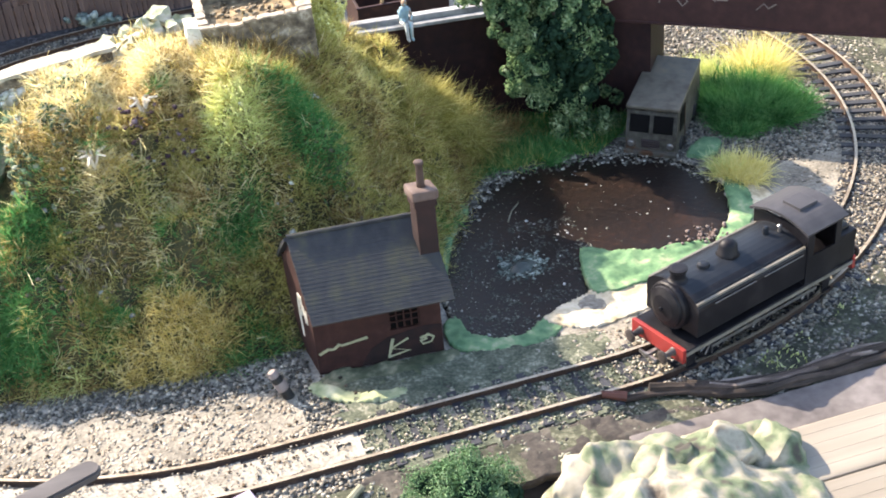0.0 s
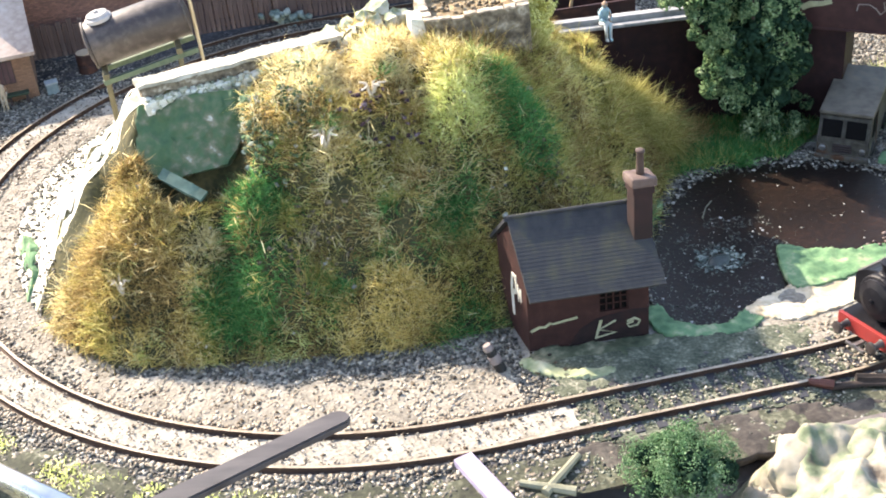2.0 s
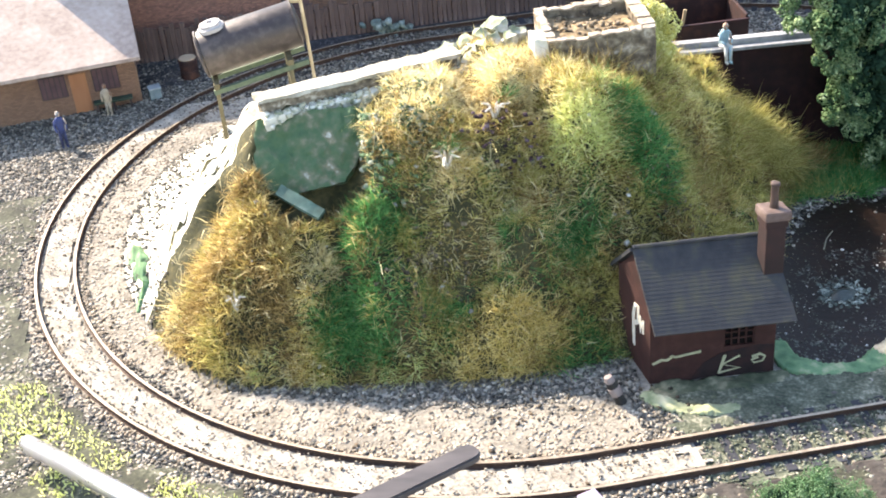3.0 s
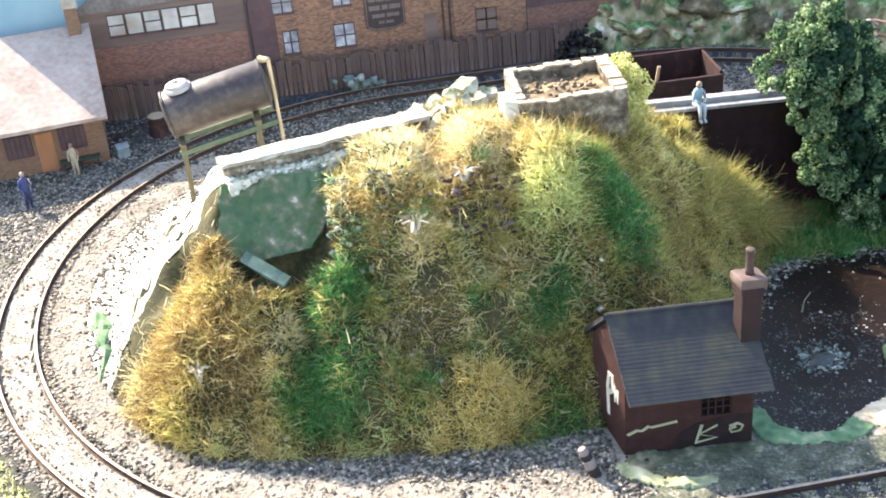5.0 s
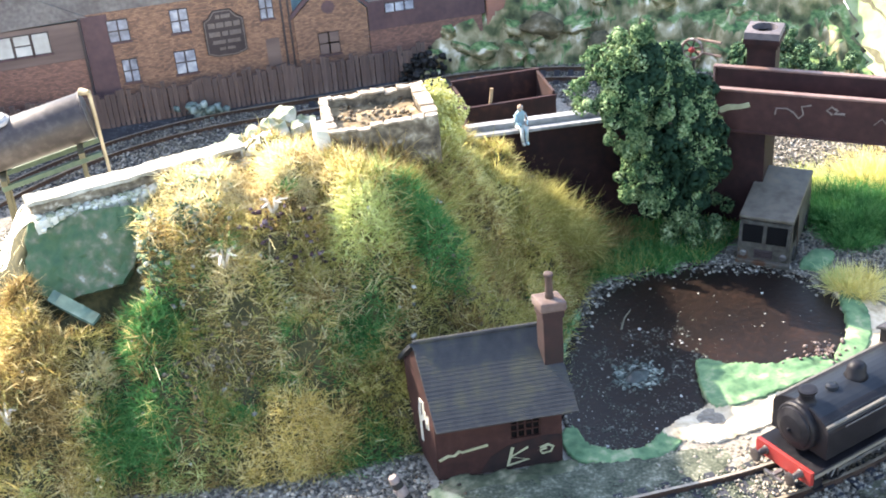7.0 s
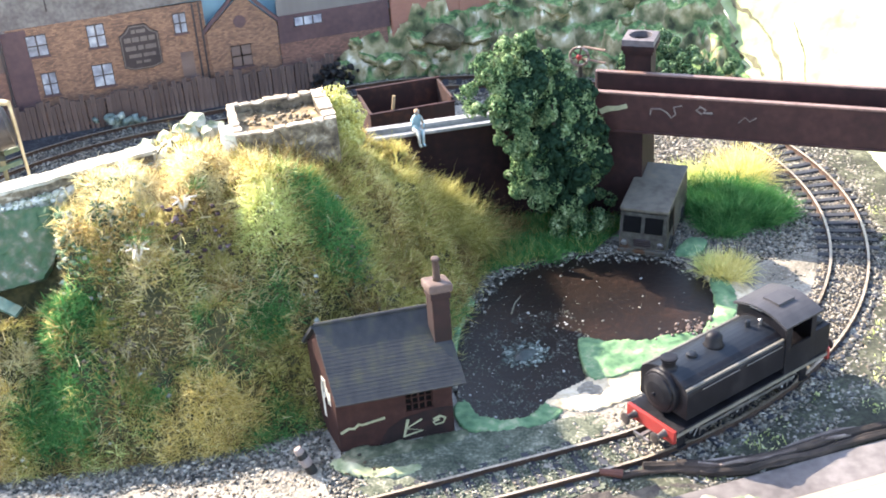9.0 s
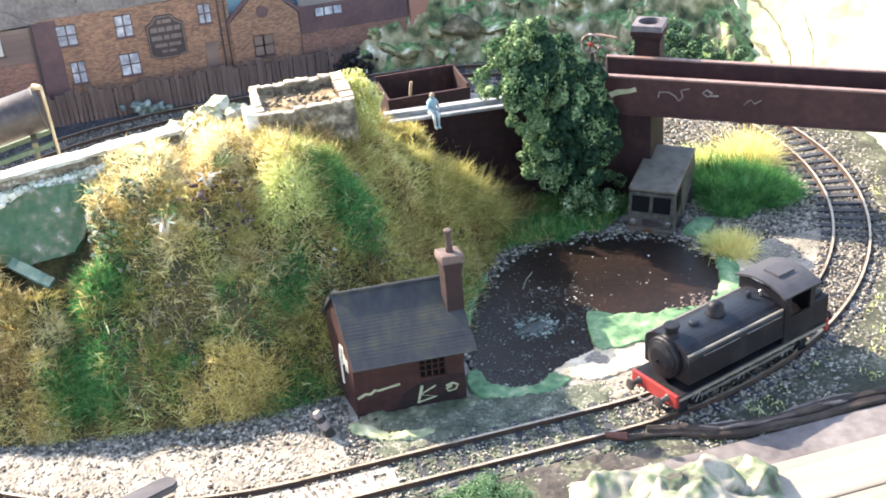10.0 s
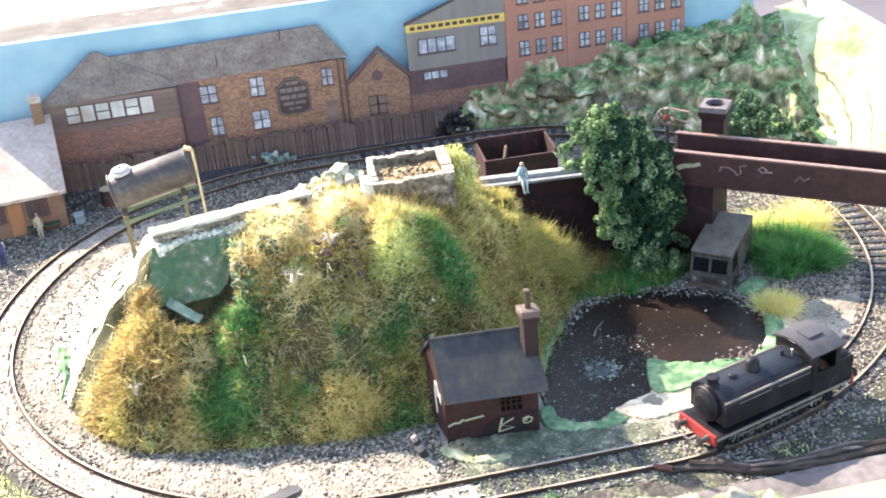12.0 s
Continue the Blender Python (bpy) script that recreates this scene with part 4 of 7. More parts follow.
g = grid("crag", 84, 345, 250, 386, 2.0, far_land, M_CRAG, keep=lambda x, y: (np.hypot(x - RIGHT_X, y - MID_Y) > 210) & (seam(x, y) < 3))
tagged(g, "mossy painted rock bank rising to the backdrop", "bank", kind="structure")
g = grid("hillside", 240, 372, -20, 404, 2.5, lambda x, y: far_land(x, y) + 0.3, M_HILLSIDE, keep=lambda x, y: (np.hypot(x - RIGHT_X, y - MID_Y) > 220) & (seam(x, y) > 0))
tagged(g, "pale green painted hillside in full sun", "hillside", kind="structure")

M_CRAGOCHRE = mat("ochre_rock_face", [(0.025, 0.028, 0.015), (0.08, 0.07, 0.038), (0.14, 0.115, 0.07), (0.32, 0.29, 0.22)], 260, coarse=90, rough=0.9, bump=0.9)
crag_rocks = thing("rock_outcrops", 200, 350, 0, 0, "green-capped painted plaster rocks standing out of the bank", "rock")
shapes = []
for k in range(7):
    bm = bmesh.new()
    bmesh.ops.create_icosphere(bm, subdivisions=4, radius=10.0)
    wobble(bm, 5.0, 0.075, k * 5.3)
    wobble(bm, 2.2, 0.2, k * 3.7)
    wobble(bm, 0.7, 0.55, k * 2.1)
    ob = part("rock", bm, M_CRAGOCHRE if k == 3 else M_CRAG, crag_rocks, smooth=True)
    shapes.append(ob.data)
    bpy.data.objects.remove(ob)
for k in range(64):
    a = radians(rng.uniform(36, 94))
    r = rng.uniform(218, 300) if k > 22 else rng.uniform(216, 226)
    x, y = RIGHT_X + r * math.cos(a), MID_Y + r * math.sin(a)
    if y > 381 or seam(np.array([x]), np.array([y]))[0] > -10:
        continue
    z = float(far_land(np.array([[x]]), np.array([[y]]))[0, 0])
    ob = new("rock", shapes[k % 7])
    ob.parent = crag_rocks
    ob.location = ((x - 200) * MM, (y - 350) * MM, (z - 1.5) * MM)
    ob.rotation_euler = (rng.uniform(-0.4, 0.4), rng.uniform(-0.4, 0.4), rng.uniform(0, 6.28))
    q = rng.uniform(0.45, 1.0)
    ob.scale = (q * rng.uniform(0.9, 1.5), q * rng.uniform(0.7, 1.0), q * rng.uniform(0.6, 0.95))
M_CRACK = mat("dark_crack", [(0.07, 0.065, 0.035), (0.16, 0.15, 0.09)], 300, rough=0.95)


def crack(points, width):
    """A dark fissure drawn down the hillside as a thin uneven strip."""
    p = np.array([(np.interp(t, np.arange(len(points)), [q[0] for q in points]), np.interp(t, np.arange(len(points)), [q[1] for q in points])) for t in np.linspace(0, len(points) - 1, 40)])
    p += np.stack([lumps(p[:, 0], p[:, 1], 9, 51.0), lumps(p[:, 1], p[:, 0], 9, 52.0)], -1) * 1.3
    w = 0.6 * width * (0.35 + np.abs(lumps(p[:, 1], p[:, 0], 12, 53.0)) * 2)[:, None]
    sides = np.concatenate([p - w * (0.9, 0.3), p + w * (0.9, 0.3)])
    v = np.concatenate([sides, far_land(sides[:, 0], sides[:, 1])[:, None] + 0.75], 1)
    k = np.arange(39)[:, None]
    ob = raw("crack", v, np.concatenate([k, k + 40, k + 41, k + 1], 1), M_CRACK)
    return tagged(ob, "dark fissure in the pale hillside", "crack", kind="structure")


crack(((337, 318), (340, 292), (341, 272), (335, 246), (326, 226)), 1.5)
crack(((326, 290), (329, 272), (327, 252)), 1.8)
crack(((352, 262), (347, 240), (336, 222)), 1.0)

# ---- lineside hut ----
hut = thing("lineside_hut", 0, 0, 0, -5, "dark red brick lineside hut with a slate roof and graffiti", "hut")
W, D, EAVE, RIDGE = 44.3, 28.5, 34.5, 49.0
bm = bmesh.new()
box(bm, 0, 26, 0, 1.6, 0, EAVE)
box(bm, 26, 37, 0, 1.6, 0, 13)
box(bm, 26, 37, 0, 1.6, 24, EAVE)
box(bm, 37, W, 0, 1.6, 0, EAVE)
part("front_wall", bm, M_HUTBRICK, hut)
bm = bmesh.new()
box(bm, 0, W, D - 1.6, D, 0, EAVE)
part("rear_wall", bm, M_HUTBRICK, hut)
for x in (0, W - 1.6):
    bm = bmesh.new()
    prism(bm, [(1.6, 0), (D - 1.6, 0), (D - 1.6, EAVE), (D / 2, RIDGE - 2.4), (1.6, EAVE)], 0, 1.6, T(x + 0, 0, 0) @ Matrix(((0, 0, 1, 0), (1, 0, 0, 0), (0, 1, 0, 0), (0, 0, 0, 1))))
    bmesh.ops.recalc_face_normals(bm, faces=bm.faces)
    part("gable_wall", bm, M_HUTBRICK, hut)
bm = bmesh.new()
box(bm, 26, 37, 1.0, 1.5, 13, 24)
w = part("window", bm, M_DARKGLASS, hut, "small dark barred window")
for k in range(5):
    bm = bmesh.new()
    box(bm, 26.1 + k * 2.6, 26.6 + k * 2.6, 0.3, 1.0, 13, 24)
    part("glazing_bar", bm, M_HUTBRICK, w)
for k in range(1, 4):
    bm = bmesh.new()
    box(bm, 26, 37, 0.35, 0.95, 13 + k * 2.7, 13.5 + k * 2.7)
    part("glazing_bar", bm, M_HUTBRICK, w)
DROP, RUN = 21.0, 24.0
pitch = math.degrees(math.atan2(DROP, RUN))
slope = math.hypot(DROP, RUN)
for side in (1, -1):
    base = T(W / 2 + 1.0, D / 2, RIDGE) @ T(rz=0 if side == 1 else 180) @ T(rx=pitch) @ T(0, -slope, 0)
    bm = bmesh.new()
    box(bm, -W / 2 - 1.5, W / 2 + 2.6, 0, slope, -1.4, -0.3)
    bm.transform(base)
    roof = part("roof_slope", bm, M_SLATE, hut)
    rows = 22
    for k in range(rows):
        bm = bmesh.new()
        d = slope / rows
        lift = random.uniform(0, 0.02)
        box(bm, -W / 2 - 1.5 + random.uniform(-0.2, 0.2), W / 2 + 2.6 + random.uniform(-0.2, 0.2), -0.1 + random.uniform(-0.08, 0.08), d + 0.3, -0.32, -0.02 + lift, T(0, k * d, 0, rx=-2.4))
        bm.transform(base)
        part("slate_course", bm, M_SLATE, roof)
bm = bmesh.new()
rod(bm, (-0.3, D / 2, RIDGE + 0.1), (W + 3.4, D / 2, RIDGE + 0.1), 0.8, seg=8)
part("ridge_tile", bm, M_SLATE, hut)
bm = bmesh.new()
box(bm, 40.5, 47.2, 3.2, 9.0, 34, 60, bevel=0.3)
box(bm, 40.0, 47.7, 2.7, 9.5, 57.5, 60.4, bevel=0.4)
c = part("chimney", bm, mat("chimney_brick", [(0.014, 0.006, 0.0055), (0.024, 0.010, 0.009), (0.04, 0.018, 0.015)], 260, rough=0.8), hut)
bm = bmesh.new()
box(bm, 39.3, 48.4, 2.0, 10.2, 60.4, 64.0, bevel=0.9)
wobble(bm, 0.25, 0.4, 4)
part("chimney_cap", bm, mat("rubbed_pink_cap", [(0.06, 0.036, 0.03), (0.12, 0.083, 0.07), (0.2, 0.155, 0.135)], 220, rough=0.8), c, "rubbed pale pink chimney cap")
bm = bmesh.new()
turned(bm, [(1.5, 63.3), (1.3, 66), (1.2, 72), (1.6, 72.4), (1.5, 73.4), (0.9, 73.5)], 12, T(44.0, 6.1, 0))
part("chimney_pot", bm, mat("clay_pot", [(0.04, 0.024, 0.019), (0.09, 0.058, 0.048)], 300), c, "clay chimney pot", smooth=True)


def stroke(parent, name, pts, width, material, m, lift=0.25):
    """A daubed line of paint on a wall drawn in x and z, one ribbon with uneven edges."""
    p = [Vector((x, z)) for x, z in pts]
    bm = bmesh.new()
    rows = []
    for k, q in enumerate(p):
        d = (p[min(k + 1, len(p) - 1)] - p[max(k - 1, 0)]).normalized()
        side = Vector((-d.y, d.x)) * width / 2 * random.uniform(0.75, 1.2)
        rows.append([bm.verts.new(m @ Vector((c.x, y, c.y))) for y in (0.0, -lift) for c in (q - side, q + side)])
    for u, w in zip(rows, rows[1:]):
        for i, j in ((2, 3), (0, 2), (3, 1)):
            bm.faces.new((u[i], u[j], w[j], w[i]))
    for u in (rows[0], rows[-1]):
        bm.faces.new((u[0], u[1], u[3], u[2]))
    bmesh.ops.recalc_face_normals(bm, faces=bm.faces)
    return part(name, bm, material, parent)


flat = Matrix()
stroke(hut, "graffiti", [(0.8, 8.6), (4, 10.2), (6, 9.8), (8, 11.4), (9, 10.8), (14, 11.6), (18, 12.2)], 1.0, M_YELLOWDAUB, flat)
stroke(hut, "graffiti", [(24.5, 1.6), (26.6, 9.5)], 1.0, M_YELLOWDAUB, flat)
stroke(hut, "graffiti", [(32, 8.6), (25.6, 5.4), (32, 3.4), (24.8, 2.0)], 1.0, M_YELLOWDAUB, flat)
stroke(hut, "graffiti", [(36.2, 7.4), (39, 8.4), (41, 7.2), (40, 5.2), (37, 4.8), (36.2, 6.2), (38.6, 7.0)], 0.9, M_YELLOWDAUB, flat)
gable = T(0, 0, 0) @ Matrix(((0, 1, 0, 0), (-1, 0, 0, 0), (0, 0, 1, 0), (0, 0, 0, 1)))
stroke(hut, "graffiti", [(-14, 8), (-14.5, 20), (-13, 26), (-10, 27), (-10.5, 20), (-13.5, 18)], 2.0, M_WHITEDAUB, gable)
stroke(hut, "graffiti", [(-8.5, 24), (-8, 17), (-6.8, 22), (-5.5, 24), (-5.8, 18)], 1.2, M_WHITEDAUB, gable)

# near-black panel over the lower right of the front wall
bm = bmesh.new()
prism(bm, [(15, 0.2), (W - 0.2, 0.2), (W - 0.2, 12), (38, 12.6), (25, 10.5), (19, 7), (16, 3)], 0, 0.14, UPRIGHT)
bmesh.ops.recalc_face_normals(bm, faces=bm.faces)
part("soot_stain", bm, mat("near_black_patch", [(0.008, 0.006, 0.006), (0.02, 0.012, 0.012), (0.035, 0.016, 0.014)], 200, rough=0.85, spec=0.2), hut, "black patch low on the front wall")
# the card shell is slightly out of square
for ob in hut.children_recursive:
    on_roof = ob.name.split(".")[0] in ("roof_slope", "slate_course")
    for v in ob.data.vertices:
        v.co.x -= 0.124 * v.co.y + 0.00094 if on_roof else 0.19 * v.co.y

# ---- marker posts beside the hut ----
M_POSTBLACK = mat("matt_black_post", [(0.005, 0.005, 0.005), (0.014, 0.013, 0.014)], 300, rough=0.6)
M_PINKBAND = mat("pinkish_white_band", [(0.15, 0.115, 0.105), (0.25, 0.205, 0.19)], 300, rough=0.7)
post = thing("marker_post", -12.5, -8, 0.3, 0, "stubby black and white banded marker post leaning back", "marker post")
for k, (z0, z1, m) in enumerate(((0, 4.0, M_POSTBLACK), (4.0, 7.4, M_PINKBAND), (7.4, 9.6, M_POSTBLACK), (9.6, 12.2, M_PINKBAND))):
    bm = bmesh.new()
    turned(bm, [(2.0 if k != 1 else 2.2, z0), (2.0 if k != 1 else 2.2, z1 - 0.2), (1.9, z1)] if k < 3 else [(1.8, z0), (1.9, z0 + 0.7), (1.5, z1 - 0.3), (0.7, z1)], 14, T(rx=-10, ry=-22))
    part("band", bm, m, post, smooth=False)

# ---- girder bridge, abutment and pillar ----
GX, GY, GA = 161.0, 138.0, math.degrees(math.atan2(-0.6, 0.8))
bridge = thing("girder_bridge", GX, GY, 0, GA, "oxide-red plate girder bridge with daubed graffiti", "bridge")
for y0 in (0, 26):
    bm = bmesh.new()
    box(bm, 0, 160, y0 - 0.8, y0 + 0.8, 48.8, 67.2)
    g = part("girder", bm, M_RUSTRED, bridge)
    for z in (48, 67.2):
        bm = bmesh.new()
        box(bm, -0.3, 160.3, y0 - 1.5, y0 + 1.5, z, z + 1.0, bevel=0.25)
        # only the upper flange takes the painted highlight
        part("flange", bm, M_FLANGE if z > 60 else M_RUSTRED, g)
    bm = bmesh.new()
    box(bm, -1.2, -0.2, y0 - 1.8, y0 + 1.8, 48.5, 68, bevel=0.2)
    part("end_plate", bm, M_FLANGE, g)
    for k in range(1, 6):
        bm = bmesh.new()
        box(bm, k * 27, k * 27 + 1.0, y0 + 0.8, y0 + 1.9, 49, 67.1)
        part("stiffener", bm, M_RUSTRED, g)
bm = bmesh.new()
box(bm, 0, 160, 2.3, 23.7, 50, 52)
part("deck", bm, mat("dark_deck", [(0.03, 0.02, 0.02), (0.06, 0.04, 0.035)], 300), bridge)
m = T(0, -0.85, 0)
stroke(bridge, "graffiti", [(7, 57.6), (11, 59.6), (16, 60.2), (20, 61.6)], 2.4, M_YELLOWDAUB, m)
stroke(bridge, "graffiti", [(31, 58), (31.5, 61), (36, 61.2), (39, 59.5), (41, 57), (43, 59), (42, 62.5), (46, 63.6)], 0.6, M_FADEDDAUB, m)
stroke(bridge, "graffiti", [(55, 60), (52.5, 61.8), (54.5, 63.6), (57, 62), (55.5, 60.6), (60, 60.8)], 0.9, M_FADEDDAUB, m)
stroke(bridge, "graffiti", [(72, 57), (75, 60), (77, 58), (80, 60)], 0.5, M_FADEDDAUB, m)
bm = bmesh.new()
box(bm, 0.5, 27.5, -0.5, 22, 0, 47.8, bevel=0.4)
part("abutment", bm, M_DARKBRICK, bridge)
bm = bmesh.new()
box(bm, 150, 170, -1.0, 27, 0, 47.8, bevel=0.4)
part("abutment", bm, M_DARKBRICK, bridge)
pillar = thing("brick_pillar", GX + 0.8 * 19 + 0.6 * 36, GY - 0.6 * 19 + 0.8 * 36, 0, GA, "dark red brick pillar with a moulded hollow cap", "pillar")
bm = bmesh.new()
box(bm, -6.5, 6.5, -6.5, 6.5, 0, 76, bevel=0.3)
part("shaft", bm, M_DARKBRICK, pillar)
for k, (r, z0, z1) in enumerate(((7.4, 76, 78), (8.2, 78, 80.5))):
    bm = bmesh.new()
    box(bm, -r, r, -r, r, z0, z1, bevel=0.4)
    part("moulding", bm, M_DARKBRICK, pillar)
M_CAPGREY = mat("pale_purple_cap", [(0.06, 0.05, 0.055), (0.125, 0.108, 0.112)], 300, rough=0.8)
bm = bmesh.new()
seg = 24
for k in range(seg):
    a0, a1 = 2 * math.pi * k / seg, 2 * math.pi * (k + 1) / seg

    def sq(a):
        c, s = math.cos(a), math.sin(a)
        f = 7.8 / max(abs(c), abs(s))
        return c * f, s * f

    o0, o1 = sq(a0), sq(a1)
    i0, i1 = (5.7 * math.cos(a0), 5.7 * math.sin(a0)), (5.7 * math.cos(a1), 5.7 * math.sin(a1))
    v = [bm.verts.new((*p, z)) for p, z in ((o0, 83.5), (o1, 83.5), (i1, 83.9), (i0, 83.9), (o0, 80.5), (o1, 80.5), (i1, 80.6), (i0, 80.6))]
    for q in ((0, 1, 2, 3), (4, 5, 1, 0), (3, 2, 6, 7)):
        bm.faces.new([v[j] for j in q])
bmesh.ops.remove_doubles(bm, verts=bm.verts, dist=0.01)
bmesh.ops.recalc_face_normals(bm, faces=bm.faces)
part("cap", bm, M_CAPGREY, pillar, "pale hollow cap")
# black disc paints the shade in the cap's hollow
bm = bmesh.new()
turned(bm, [(5.8, 80.55), (5.7, 80.7)], 24)
part("cap_well", bm, M_DARKGLASS, pillar)

# ---- retaining wall with coping, and the figurine sitting on it ----
M_BLUECOPING = mat("blue_grey_coping", [(0.13, 0.135, 0.14), (0.24, 0.24, 0.24), (0.34, 0.335, 0.33)], 300, coarse=90, rough=0.8)
wall = thing("retaining_wall", 58, 156, 0, -6, "dark red brick retaining wall with a pale coping", "wall")
bm = bmesh.new()
box(bm, 0, 118, 0, 5, 0, 54)
part("brickwork", bm, M_DARKBRICK, wall)
for y0, y1, z0, z1 in ((-1.2, 2.4, 54, 55.6), (3.0, 7.5, 54, 58)):
    bm = bmesh.new()
    box(bm, -1, 119, y0, y1, z0, z1, bevel=0.4)
    wobble(bm, 0.25, 0.2)
    part("coping", bm, M_BLUECOPING, wall)


def figurine(x, y, z, rz, tall, colours, label, sitting=False):
    """A tiny cast figure, one plain moulded shape painted in three colours: coat, trousers, head."""
    bm = bmesh.new()
    k = tall / 22

    def paint(slot, before):
        for f in list(bm.faces)[before:]:
            f.material_index = slot

    if sitting:
        for sx in (-1, 1):
            rod(bm, (sx * 1.0 * k, 0.6 * k, 1.2 * k), (sx * 1.2 * k, -4.6 * k, 1.5 * k), 1.15 * k, 0.95 * k)
            rod(bm, (sx * 1.2 * k, -4.5 * k, 1.8 * k), (sx * 1.0 * k, -4.9 * k, -5.2 * k), 0.95 * k, 0.65 * k)
            rod(bm, (sx * 1.0 * k, -4.6 * k, -5.2 * k), (sx * 1.0 * k, -6.4 * k, -5.6 * k), 0.7 * k, 0.6 * k)
        paint(1, 0)
        c = len(bm.faces)
        turned(bm, [(1.7, 0), (2.1, 2), (2.5, 6.2), (2.2, 7.8), (0.9, 8.8)], 12, T(0, 0.6 * k, 0.6 * k, rx=12, s=(k, k * 0.72, k)))
        for sx in (-1, 1):
            rod(bm, (sx * 2.3 * k, -0.6 * k, 7.4 * k), (sx * 2.7 * k, -2.4 * k, 4.2 * k), 0.75 * k, 0.65 * k)
            rod(bm, (sx * 2.7 * k, -2.4 * k, 4.2 * k), (sx * 1.2 * k, -4.4 * k, 3.0 * k), 0.65 * k, 0.55 * k)
        paint(0, c)
        head = T(0, -1.4 * k, 10.6 * k, s=(1.35 * k, 1.45 * k, 1.7 * k))
    else:
        for sx in (-1, 1):
            rod(bm, (sx * 0.95 * k, 0, 10 * k), (sx * 1.15 * k, 0, 0.8 * k), 1.15 * k, 0.8 * k)
            rod(bm, (sx * 1.15 * k, 0.4 * k, 0.6 * k), (sx * 1.3 * k, -1.6 * k, 0.5 * k), 0.75 * k, 0.6 * k)
        paint(1, 0)
        c = len(bm.faces)
        turned(bm, [(1.9, 8.6), (1.8, 11), (2.4, 15.4), (2.2, 17), (0.9, 18.2)], 12, T(0, 0, 0, s=(k, k * 0.68, k)))
        for sx in (-1, 1):
            rod(bm, (sx * 2.3 * k, 0, 16.4 * k), (sx * 3.0 * k, -0.3 * k, 13 * k), 0.78 * k, 0.68 * k)
            rod(bm, (sx * 3.0 * k, -0.3 * k, 13 * k), (sx * 2.7 * k, -1.5 * k, 9.8 * k), 0.68 * k, 0.55 * k)
        paint(0, c)
        head = T(0, 0, 19.8 * k, s=(1.3 * k, 1.4 * k, 1.7 * k))
    c = len(bm.faces)
    bmesh.ops.create_icosphere(bm, subdivisions=2, radius=1.0, matrix=head)
    paint(2, c)
    paints = [mat("figure_paint", [tuple(v * 0.6 for v in q), q], 300, rough=0.7, bump=0.1) for q in colours]
    ob = part("figurine", bm, paints, None, smooth=True)
    ob.location = (x * MM, y * MM, z * MM)
    ob.rotation_euler = (0, 0, radians(rz))
    return tagged(ob, label, "figurine")


figurine(80.5, 154.0, 55.8, 10, 21.5, ((0.30, 0.46, 0.52), (0.50, 0.52, 0.50), (0.42, 0.27, 0.18)), "tiny pale blue cast figurine sitting on the coping", True)
figurine(-232, 269, 0.4, 20, 21, ((0.04, 0.06, 0.17), (0.03, 0.04, 0.10), (0.42, 0.36, 0.30)), "tiny navy blue cast figurine standing on the gravel")
figurine(-211, 302, 0.4, -10, 19, ((0.45, 0.37, 0.26), (0.40, 0.34, 0.26), (0.26, 0.13, 0.08)), "tiny cream and brown cast figurine beside the shed")

# ---- rusty open wagon behind the wall ----
M_OXIDE = mat("rust_red_wagon", [(0.014, 0.006, 0.0055), (0.03, 0.011, 0.009), (0.085, 0.034, 0.02)], 260, coarse=60, rough=0.7)
wagon = thing("open_wagon", 103, 258, 0, -2, "rust-red open wagon, empty, with a broken lath inside", "wagon")
for name, a in (("side", (-24, 24, -17, -15.5, 10, 30.5)), ("side", (-24, 24, 15.5, 17, 10, 33)), ("end", (-24, -22.5, -15.4, 15.4, 10, 31)), ("end", (22.5, 24, -15.4, 15.4, 10, 33)), ("floor", (-22.4, 22.4, -15.4, 15.4, 10, 11.5)), ("solebar", (-25, 25, -12, -9, 6, 9.9)), ("solebar", (-25, 25, 9, 12, 6, 9.9))):
    bm = bmesh.new()
    box(bm, *a, bevel=0.3)
    part(name, bm, M_OXIDE, wagon)
for y in (-16.3, 16.3):
    bm = bmesh.new()
    box(bm, -24.5, 24.5, y - 0.9, y + 0.9, 30.5 if y < 0 else 33, 31.2 if y < 0 else 33.7, bevel=0.2)
    part("capping", bm, M_RUSTRED, wagon)
for x in (-14, 14):
    for y in (-8, 8):
        bm = bmesh.new()
        turned(bm, [(6, -1.2), (6.6, -1.1), (6.6, -0.8), (5.8, -0.7), (5.8, 1.0), (1.2, 1.3)], 20, T(x, y, 6, rx=90 if y < 0 else -90))
        part("wheel", bm, M_RUST, wagon)
bm = bmesh.new()
box(bm, -0.8, 0.8, -0.4, 0.4, 0, 22, T(-12, -13, 18, rx=8, ry=6))
part("lath", bm, mat("split_lath", [(0.32, 0.22, 0.12), (0.5, 0.38, 0.24)], 300), wagon, "pale broken lath")

# ---- derelict van half in the pond ----
van = thing("derelict_van", 184.8, 111.4, -1.2, -129, "derelict rusting box van without glass, nose at the pond", "van")
L, Wd = 49.0, 22.4
bm = bmesh.new()
prism(bm, [(-L / 2, 3), (L / 2 - 2, 3), (L / 2, 5), (L / 2 - 0.4, 12.6), (L / 2 - 4.6, 23.2), (-L / 2 + 1, 24.0), (-L / 2, 21.4)], -Wd / 2, Wd / 2, T(rx=90))
bmesh.ops.recalc_face_normals(bm, faces=bm.faces)
bmesh.ops.bevel(bm, geom=list(bm.edges), offset=0.6, segments=2, affect="EDGES")
wobble(bm, 0.25, 0.15)
part("body", bm, M_VAN, van, smooth=False)
bm = bmesh.new()
